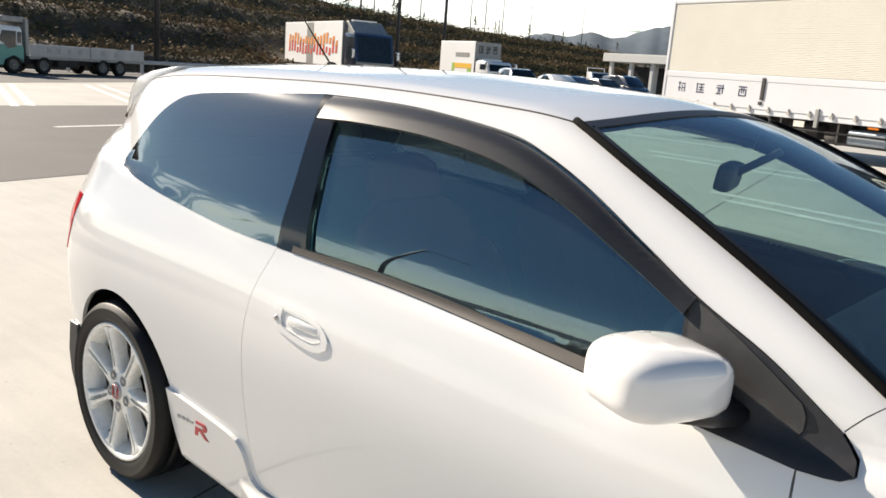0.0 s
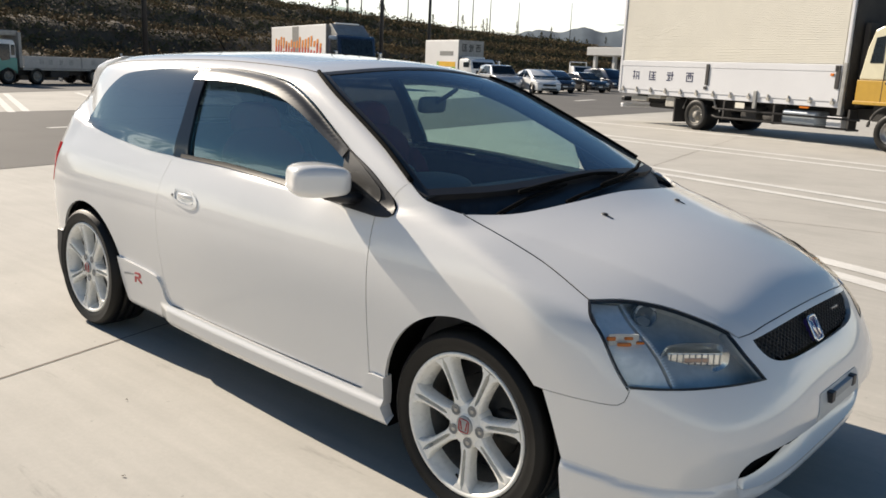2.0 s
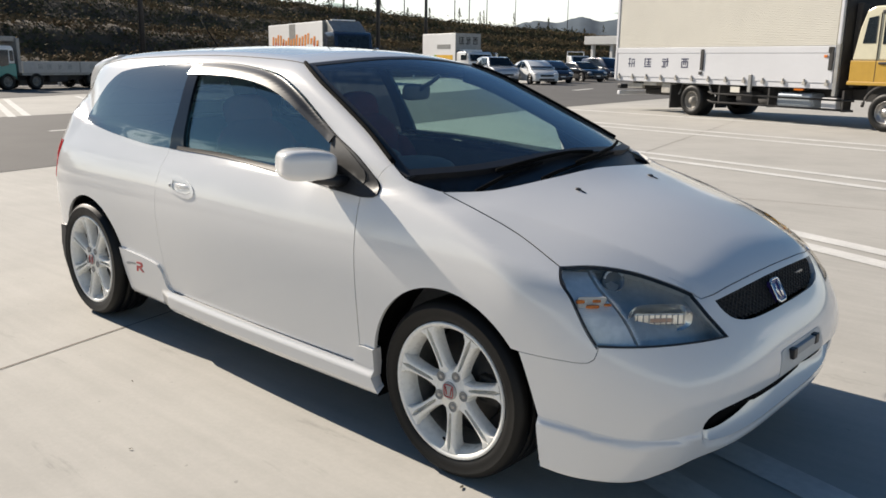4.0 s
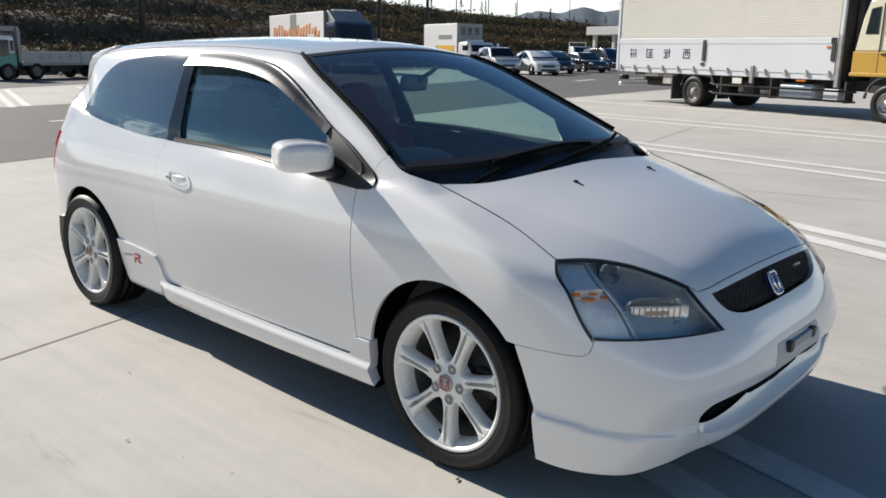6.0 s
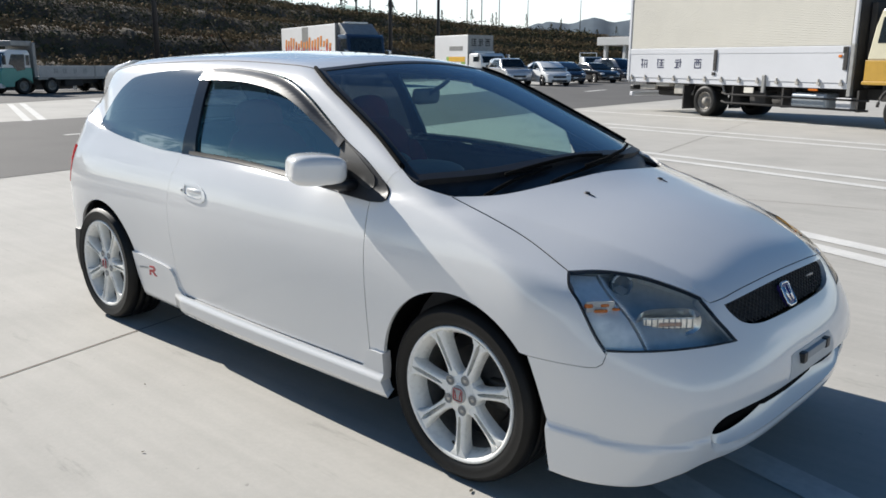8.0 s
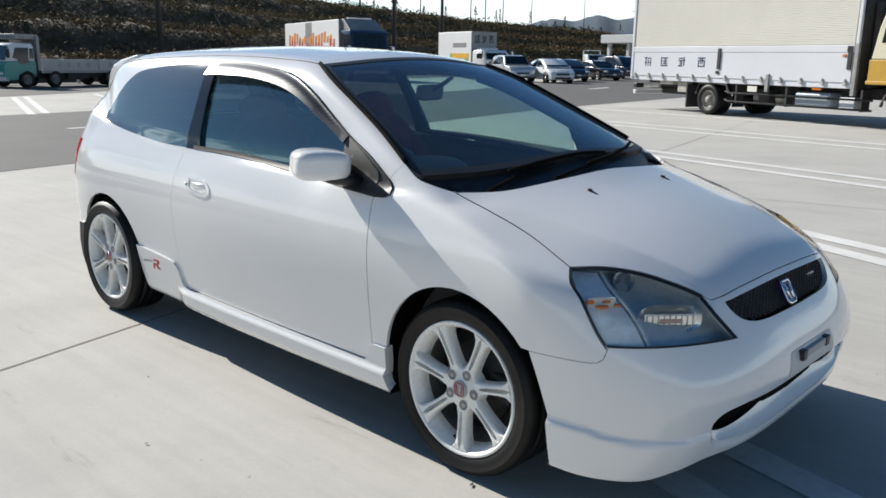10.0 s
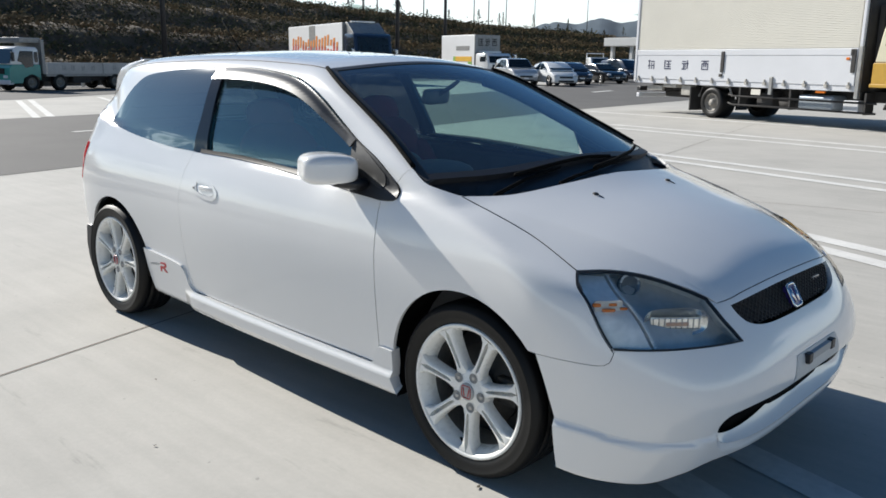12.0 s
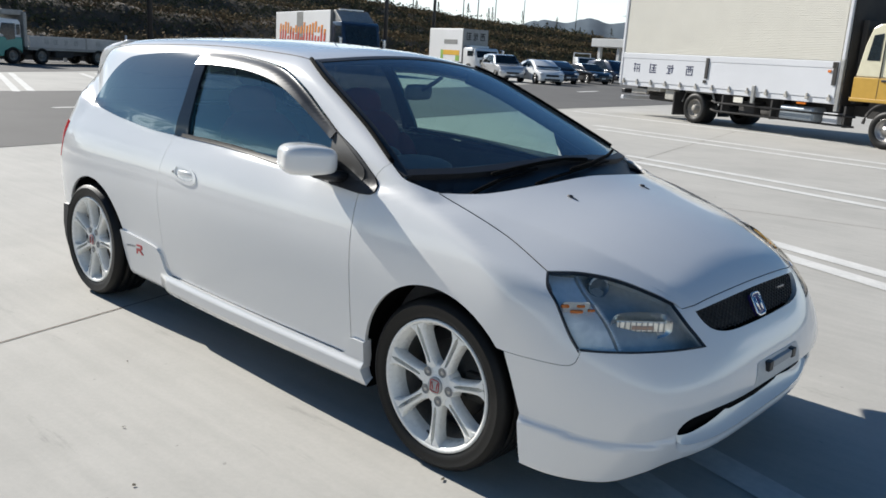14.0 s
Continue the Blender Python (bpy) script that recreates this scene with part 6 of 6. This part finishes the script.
pts = [(float(foot_x(y)) + 1.6, y) for y in np.arange(-30, 70, 2.0)]
part("rail", rod([(x, y, 0.55) for x, y in pts], 0.10, 6), BARRIER, gr)
for x, y in pts[::2]:
    part("rail_post", box(x - 0.06, x + 0.06, y - 0.06, y + 0.06, 0, 0.56), BARRIER, gr)

# canopy building
CANOPY = material("white_canopy", (0.62, 0.62, 0.60), 0.6, vary=0.06)
WALL_DARK = material("dark_shopfront", (0.03, 0.032, 0.036), 0.3, vary=0.2)
cb = thing("canopy_building", pose(-46.4, 76.0, 0, 0, 0, -11), "low white flat-roofed canopy building on columns", "building")
part("roof_slab", box(1.3, 11, -0.5, 6, 3.30, 4.15, 0.04), CANOPY, cb, "white roof slab")
for x in (2.2, 4.9, 7.7, 10.4):
    for y in (0.0, 5.5):
        part("column", box(x - 0.18, x + 0.18, y - 0.18, y + 0.18, 0, 3.30, 0.02), CANOPY, cb)
part("shopfront", box(1.6, 9.4, 3.2, 5.2, 0, 3.0), WALL_DARK, cb, "dark shopfront under the canopy")
part("machine", box(2.4, 3.6, 2.2, 3.0, 0, 1.9, 0.03), WALL_DARK, cb, "dark vending machine")
part("pale_pier", box(6.2, 6.8, 1.4, 2.0, 0, 3.1), CANOPY, cb)

# ---- other vehicles ----
SILVER = material("silver_paint", (0.55, 0.56, 0.57), 0.25, metal=0.4, vary=0.04, coat=1.0)
BOX_WHITE = material("white_box_panel", (0.86, 0.86, 0.85), 0.4, vary=0.03, scale=1.0)
WHITE2 = material("plain_white_paint", (0.74, 0.75, 0.75), 0.25, vary=0.04, coat=1.0)
NAVY_PAINT = material("navy_paint", (0.012, 0.017, 0.035), 0.2, vary=0.1, coat=1.0)
BLACK_PAINT = material("black_paint", (0.012, 0.012, 0.014), 0.15, vary=0.1, coat=1.0)
TEAL = material("teal_paint", (0.05, 0.30, 0.26), 0.35, vary=0.08, coat=0.4)
LAMP_GLASS = material("lamp_glass", (0.75, 0.76, 0.78), 0.1, vary=0.05, coat=1.0)
ORANGE_PRINT = material("orange_print", (0.75, 0.25, 0.02), 0.6, vary=0.1)
RED_PRINT = material("red_print", (0.60, 0.05, 0.02), 0.6, vary=0.1)
YELLOW_PRINT = material("yellow_print", (0.75, 0.42, 0.02), 0.6, vary=0.08)
GREEN_PRINT = material("green_print", (0.25, 0.45, 0.06), 0.6, vary=0.08)


def narrowed(bm, z0, z1, half, k):
    """Leans the sides in above z0."""
    for v in bm.verts:
        f = max(0.0, min(1.0, (v.co.z - z0) / (z1 - z0)))
        v.co.y *= 1 - (1 - k) * f
    return bm


def parked_car(m, paint, profile, cabin, belt, roof, half, length, label, group="parked cars"):
    """A saloon, hatchback or van from its side profile (x ahead)."""
    t = thing("parked_car", m, label, "car", group)
    bm = prism(profile, "y", -half, half, 0.06)
    for v in bm.verts:
        e = max(0.0, abs(v.co.x) - length * 0.36) / (length * 0.14)
        v.co.y *= 1 - 0.16 * e * e
    part("body", smooth(bm), paint, t)
    part("cabin", smooth(narrowed(prism(cabin, "y", -half + 0.03, half - 0.03, 0.05), belt, roof, half, 0.80)), paint, t)
    xs = [p[0] for p in cabin]
    x0, x1 = min(xs), max(xs)
    top = [p[0] for p in cabin if p[1] > roof - 0.06]
    a, b = min(top), max(top)
    z0, z1 = belt + 0.04, roof - 0.10
    g = 0.012
    for s in (-1, 1):
        for u0, u1 in ((0.06, 0.47), (0.50, 0.94)):
            lo0, lo1 = x0 + (x1 - x0) * (0.10 + 0.80 * u0), x0 + (x1 - x0) * (0.10 + 0.80 * u1)
            hi0, hi1 = a + (b - a) * u0, a + (b - a) * u1
            def yy(z):
                return s * ((half - 0.03) * (1 - 0.20 * (z - belt) / (roof - belt)) + g)
            bm = bmesh.new()
            q = [bm.verts.new(p) for p in ((lo0, yy(z0), z0), (lo1, yy(z0), z0), (hi1, yy(z1), z1), (hi0, yy(z1), z1))]
            bm.faces.new(q)
            bmesh.ops.solidify(bm, geom=bm.faces[:], thickness=0.01)
            part("side_window", bm, CAB_GLASS, t, "dark side window")
    for lo, hi, d, nm in ((x1, b, 1, "windscreen"), (x0, a, -1, "rear_window")):
        bm = bmesh.new()
        def at(f, y, k):
            x = lo + (hi - lo) * f + d * 0.03
            z = belt + (roof - belt) * f
            return (x, y * (half - 0.12) * (1 - 0.20 * f), z + 0.015)
        q = [bm.verts.new(at(f, y, 0)) for f, y in ((0.10, -1), (0.10, 1), (0.88, 1), (0.88, -1))]
        bm.faces.new(q)
        bmesh.ops.solidify(bm, geom=bm.faces[:], thickness=0.01)
        part(nm, bm, CAB_GLASS, t, "dark glass")
    fx = max(p[0] for p in profile)
    for s in (-1, 1):
        part("headlight", pillow((0.16, 0.17, 0.08), 2.4, 14, None, pose(fx - 0.16, s * (half - 0.22), 0.66, 0, 0, -s * 22)), LAMP_GLASS, t, "clear headlight")
        part("door_mirror", pillow((0.06, 0.10, 0.06), 2.6, 12, None, Matrix.Translation((x1 - (x1 - b) * 0.45, s * (half + 0.08), belt + 0.07))), paint, t)
        for wx in (length * 0.30, -length * 0.30):
            truck_wheel(t, wx, s * (half - 0.0), 0.315, s, 0.20, True)
            part("arch_gap", lathe([(0.36, 0.0), (0.36, 0.012), (0.0, 0.012)], 24, centre=(wx, s * half - 0.004, 0.33)), BLACK, t, "dark wheel arch")
    part("grille", box(fx - 0.06, fx + 0.015, -0.42, 0.42, 0.50, 0.62, 0.01), BLACK, t, "dark grille")
    part("intake", box(fx - 0.06, fx + 0.01, -0.5, 0.5, 0.26, 0.38, 0.01), BLACK, t, "dark lower intake")
    part("plate_bar", box(fx - 0.02, fx + 0.022, -0.16, 0.16, 0.40, 0.49), WHITE2, t, "blank white plate")
    return t


HATCH = ([(-2.15, 0.30), (-2.20, 0.62), (-2.10, 0.95), (-1.2, 1.0), (0.95, 0.98), (1.75, 0.84), (2.12, 0.66), (2.18, 0.40), (2.10, 0.22), (-2.05, 0.22)],
         [(-2.05, 0.93), (-1.55, 1.30), (-0.7, 1.47), (0.0, 1.49), (0.45, 1.42), (1.45, 0.93)], 0.95, 1.49)
SALOON = ([(-2.30, 0.30), (-2.32, 0.70), (-2.22, 0.95), (-1.4, 1.0), (0.85, 0.98), (1.9, 0.86), (2.25, 0.70), (2.32, 0.42), (2.24, 0.22), (-2.2, 0.22)],
          [(-1.75, 0.95), (-0.85, 1.40), (-0.2, 1.45), (0.3, 1.42), (1.25, 0.95)], 0.95, 1.45)
SUV = ([(-2.20, 0.36), (-2.24, 0.75), (-2.16, 1.06), (-1.2, 1.10), (0.95, 1.08), (1.9, 0.98), (2.18, 0.80), (2.24, 0.50), (2.16, 0.30), (-2.1, 0.30)],
       [(-2.05, 1.05), (-1.75, 1.58), (-0.8, 1.68), (0.0, 1.68), (0.4, 1.62), (1.15, 1.05)], 1.05, 1.68)
VAN = ([(-2.3, 0.30), (-2.32, 0.75), (-2.28, 1.05), (-1.2, 1.08), (1.0, 1.06), (1.75, 0.98), (2.2, 0.78), (2.28, 0.45), (2.2, 0.26), (-2.2, 0.26)],
       [(-2.25, 1.02), (-2.05, 1.70), (-1.0, 1.82), (0.2, 1.82), (0.7, 1.74), (1.65, 1.02)], 1.02, 1.82)
parked_car(pose(-27.1, 41.0, 0, 0, 0, -33), WHITE2, *HATCH, 0.86, 4.4, "white hatchback car parked in a far row")
parked_car(pose(-29.6, 40.2, 0, 0, 0, -33), SILVER, *SUV, 0.90, 4.5, "silver-white sport utility car parked in a far row")
parked_car(pose(-29.0, 45.6, 0, 0, 0, -33), NAVY_PAINT, *HATCH, 0.86, 4.3, "dark navy hatchback car parked in a far row")
parked_car(pose(-30.2, 51.2, 0, 0, 0, -22), BLACK_PAINT, *SALOON, 0.90, 4.7, "black saloon car parked in a far row")
parked_car(pose(-31.8, 57.2, 0, 0, 0, -22), NAVY_PAINT, *VAN, 0.90, 4.7, "dark people carrier parked in a far row")


def box_lorry(m, label, box_mat, cab_mat, L, H, cab_h, floor, glass_face, name="lorry"):
    """A lorry with a closed box; x ahead, its foot at the cab's front."""
    t = thing(name, m, label, "truck")
    W = 1.22
    part("cargo_box", box(-2.1 - L, -2.1, -W, W, floor, H, 0.03), box_mat, t, "white cargo box")
    part("box_edge", box(-2.12, -2.06, -W, W, floor, H, 0.01), GREY_STEEL, t, "grey front edge of the box")
    part("chassis", box(-2.0 - L, -0.2, -0.9, 0.9, 0.45, floor - 0.02), CHASSIS, t, "dark chassis")
    bm = prism([(-1.95, 0.5), (-1.95, cab_h - 0.1), (-1.75, cab_h), (-0.55, cab_h), (-0.30, cab_h - 0.15), (0.0, 1.35), (0.02, 0.5)], "y", -W + 0.03, W - 0.03, 0.05)
    part("cab", smooth(bm), cab_mat, t, "lorry cab")
    zb = 1.32
    bm = bmesh.new()
    def fx(z):
        return 0.0 - 0.30 * (z - 1.35) / (cab_h - 0.15 - 1.35) + 0.03
    za, zc = zb + 0.05, cab_h - 0.22
    bm.faces.new([bm.verts.new(p) for p in ((fx(za), -1.02, za), (fx(za), 1.02, za), (fx(zc), 0.98, zc), (fx(zc), -0.98, zc))])
    bmesh.ops.solidify(bm, geom=bm.faces[:], thickness=0.02)
    part("windscreen", bm, glass_face, t, "dark windscreen")
    for s in (-1, 1):
        part("side_window", box(-1.25, -0.35, s * (W - 0.025) - 0.01, s * (W - 0.025) + 0.01, 1.45, cab_h - 0.25, 0.008), CAB_GLASS, t, "dark side window")
        part("mirror", box(-0.05, 0.12, s * (W + 0.18) - 0.08, s * (W + 0.18) + 0.08, 1.55, 2.05, 0.03), CHROME, t, "chrome mirror")
        part("mirror_arm", rod([(-0.1, s * (W - 0.05), 2.05), (0.03, s * (W + 0.18), 2.0)], 0.02, 6), CHROME, t)
        part("headlight", box(0.0, 0.05, s * 0.85 - 0.18, s * 0.85 + 0.18, 0.68, 0.86, 0.02), LAMP_GLASS, t, "headlight")
        for x in (-1.0, -1.6 - L * 0.75, -2.2 - L * 0.88):
            truck_wheel(t, x, s * W, 0.46, s, 0.3)
    part("front_bumper", box(-0.1, 0.08, -W + 0.05, W - 0.05, 0.42, 0.66, 0.03), CHROME if cab_mat is NAVY_PAINT else cab_mat, t, "front bumper")
    part("grille", box(0.0, 0.045, -0.75, 0.75, 0.90, 1.22, 0.01), CHROME if cab_mat is NAVY_PAINT else BLACK, t, "front grille")
    return t


# white lorry with a burnt-orange print and a dark cab
lorry = box_lorry(pose(-32.6, 30.6, 0, 0, 0, -19), "lorry with white box, orange side print and dark blue cab", BOX_WHITE, NAVY_PAINT, 10.6, 3.60, 2.95, 1.0, CAB_GLASS)
part("roof_deflector", prism([(-2.0, 2.95), (-2.0, 3.62), (-1.75, 3.62), (-0.7, 2.97)], "y", -1.05, 1.05, 0.03), GREY_STEEL, lorry, "grey roof fairing")
part("deflector_bar", box(-1.98, -1.70, -0.75, 0.75, 3.62, 3.70), WHITE2, lorry, "pale lettering bar")
W = 1.22
part("door_panel", box(-8.2, -7.0, -W - 0.012, -W, 1.05, 3.55), GREY_STEEL, lorry, "grey centre panel of the box side")
rng = random.Random(5)
for k, mat in ((0, RED_PRINT), (1, ORANGE_PRINT)):
    for i in range(17):
        x = -11.8 + i * 0.54
        h = rng.uniform(0.35, 0.75)
        z = 1.66 + k * 0.55 + rng.uniform(-0.1, 0.1)
        b = prism([(x, z), (x + 0.30, z), (x + 0.36 + 0.06 * k, z + h), (x + 0.10, z + h)], "y", -W - 0.020, -W - 0.010)
        part("print_bar", b, mat, lorry, "orange-red lettering bar")

# removal lorry
lorry = box_lorry(pose(-38.7, 49.8, 0, 0, 0, -18), "white removal lorry with lettering bars over the cab", BOX_WHITE, WHITE2, 5.6, 3.60, 2.12, 0.9, CAB_GLASS)
for i in range(3):
    b = part("lettering_block", bars(0.46, 0.60, MARKS[(i + 1) % 4], 0.01), BLACK, lorry, "black lettering block")
    b.matrix_parent_inverse = Matrix()
    b.matrix_basis = pose(-2.05, -0.88 + i * 0.66, 2.72, 0, 0, 90)
part("print_patch", box(-5.2, -2.5, -1.235, -1.222, 1.45, 1.85), YELLOW_PRINT, lorry, "yellow print patch")
part("print_patch", box(-5.6, -5.2, -1.235, -1.222, 1.0, 1.85), GREEN_PRINT, lorry, "green print patch")
part("print_patch", box(-3.1, -2.5, -1.240, -1.222, 1.0, 1.43), GREEN_PRINT, lorry, "green print patch")
part("print_patch", box(-5.1, -2.9, -1.235, -1.222, 2.35, 2.70), GREY_STEEL, lorry, "pale grey print patch")
part("roof_air_box", box(-2.0, -1.3, -0.9, 0.9, 2.14, 2.30, 0.03), WHITE2, lorry, "white cab roof visor")

# small white pickup lorry, far off
pk = thing("pickup_lorry", pose(-36.4, 60.2, 0, 0, 0, -40), "small white pickup lorry in a far row", "truck")
part("cab", smooth(prism([(-0.2, 0.4), (-0.2, 1.85), (0.0, 1.95), (1.0, 1.95), (1.5, 1.2), (1.6, 0.4)], "y", -0.8, 0.8, 0.04)), WHITE2, pk)
part("windscreen", prism([(1.10, 1.85), (1.14, 1.87), (1.52, 1.25), (1.48, 1.23)], "y", -0.68, 0.68), CAB_GLASS, pk, "dark windscreen")
part("load_bed", box(-2.4, -0.22, -0.8, 0.8, 0.65, 1.05, 0.02), WHITE2, pk)
part("ladder_frame", rod([(-0.25, -0.75, 1.0), (-0.25, -0.75, 2.3), (-0.25, 0.75, 2.3), (-0.25, 0.75, 1.0)], 0.05, 6), WHITE2, pk)
for s in (-1, 1):
    for x in (0.9, -1.6):
        truck_wheel(pk, x, s * 0.8, 0.30, s, 0.18)


DUSTY_WHITE = material("dusty_white_paint", (0.46, 0.45, 0.43), 0.7, vary=0.18, scale=2.5, fine=30)


def flatbed():
    """The teal and white dropside lorry beside the embankment."""
    t = thing("flatbed_lorry", pose(-30.9, 9.95, 0, 0, 0, -73), "long dropside lorry with teal cab and dusty white bed", "truck")
    half = 0.80
    low = [(-0.42, 0.42), (-0.42, 1.02), (0.84, 1.02), (0.95, 0.90), (0.98, 0.30), (0.42, 0.30), (0.36, 0.50), (0.0, 0.66), (-0.36, 0.50)]
    part("lower_cab", prism(low, "y", -half, half, 0.02), TEAL, t, "teal lower cab")
    up = [(-0.40, 1.02), (-0.38, 1.58), (-0.30, 1.70), (0.50, 1.72), (0.66, 1.64), (0.86, 1.02)]
    part("upper_cab", smooth(prism(up, "y", -half + 0.02, half - 0.02, 0.03)), WHITE2, t, "white upper cab")
    part("windscreen", prism([(0.64, 1.60), (0.69, 1.60), (0.88, 1.06), (0.83, 1.06)], "y", -0.70, 0.70), CAB_GLASS, t, "dark windscreen")
    for s in (-1, 1):
        part("side_window", prism([(-0.10, 0.96), (-0.12, 1.54), (0.44, 1.54), (0.58, 1.16), (0.40, 1.10), (0.25, 0.90)], "y", s * half - 0.022, s * half + 0.004), CAB_GLASS, t, "dark side window")
        part("quarter_window", box(-0.33, -0.18, s * half - 0.022, s * half + 0.002, 1.12, 1.52), CAB_GLASS, t, "dark rear cab window")
        part("mirror", box(0.80, 0.90, s * 0.90 - 0.05, s * 0.90 + 0.05, 1.15, 1.50, 0.02), BLACK, t, "black mirror")
        part("headlight", box(0.95, 1.0, s * 0.56 - 0.12, s * 0.56 + 0.12, 0.50, 0.62, 0.02), LAMP_GLASS, t, "headlight")
        for x in (0.0, -1.30, -4.15, -5.05):
            truck_wheel(t, x, s * half, 0.33, s, 0.22)
        for x0, x1 in ((-3.45, -0.72), (-6.35, -3.52)):
            part("side_gate", box(x0, x1, s * half - 0.03, s * half + 0.02, 0.66, 1.10, 0.01), DUSTY_WHITE, t, "dusty white drop side")
        part("gate_post", box(-3.52, -3.45, s * half - 0.04, s * half + 0.03, 0.58, 1.12), GREY_STEEL, t)
        for i, x in enumerate((-1.4, -1.85, -2.35, -2.85, -4.0, -4.7)):
            b = part("lettering_block", bars(0.20, 0.20, MARKS[i % 4], 0.006), GREY_STEEL, t, "faded grey lettering block")
            b.matrix_parent_inverse = Matrix()
            b.matrix_basis = pose(x, s * (half + 0.021), 0.80, 0, 0, 0 if s < 0 else 180)
    part("front_grille", box(0.95, 0.99, -0.5, 0.5, 0.66, 0.88), BLACK, t, "dark grille")
    part("front_bumper", box(0.8, 1.02, -half, half, 0.26, 0.44, 0.03), TRUCK_WHITE, t, "pale bumper")
    part("bed", box(-6.35, -0.66, -half, half, 0.56, 0.68), GREY_STEEL, t, "steel load bed")
    part("chassis", box(-6.2, 0.4, -0.45, 0.45, 0.36, 0.56), CHASSIS, t, "dark chassis")
    part("headboard", box(-0.66, -0.52, -half, half, 0.66, 2.0, 0.02), GREY_STEEL, t, "steel headboard behind the cab")
    part("roof_carrier", box(-0.60, 0.35, -0.7, 0.7, 1.86, 2.06, 0.03), GREY_STEEL, t, "grey roof carrier")
    part("stake", box(-5.75, -5.69, half - 0.05, half + 0.02, 1.08, 1.36), TRUCK_WHITE, t, "white stake")
    part("tank", box(-2.9, -2.0, 0.30, 0.72, 0.28, 0.54, 0.04), CHASSIS, t, "dark side tank")


flatbed()
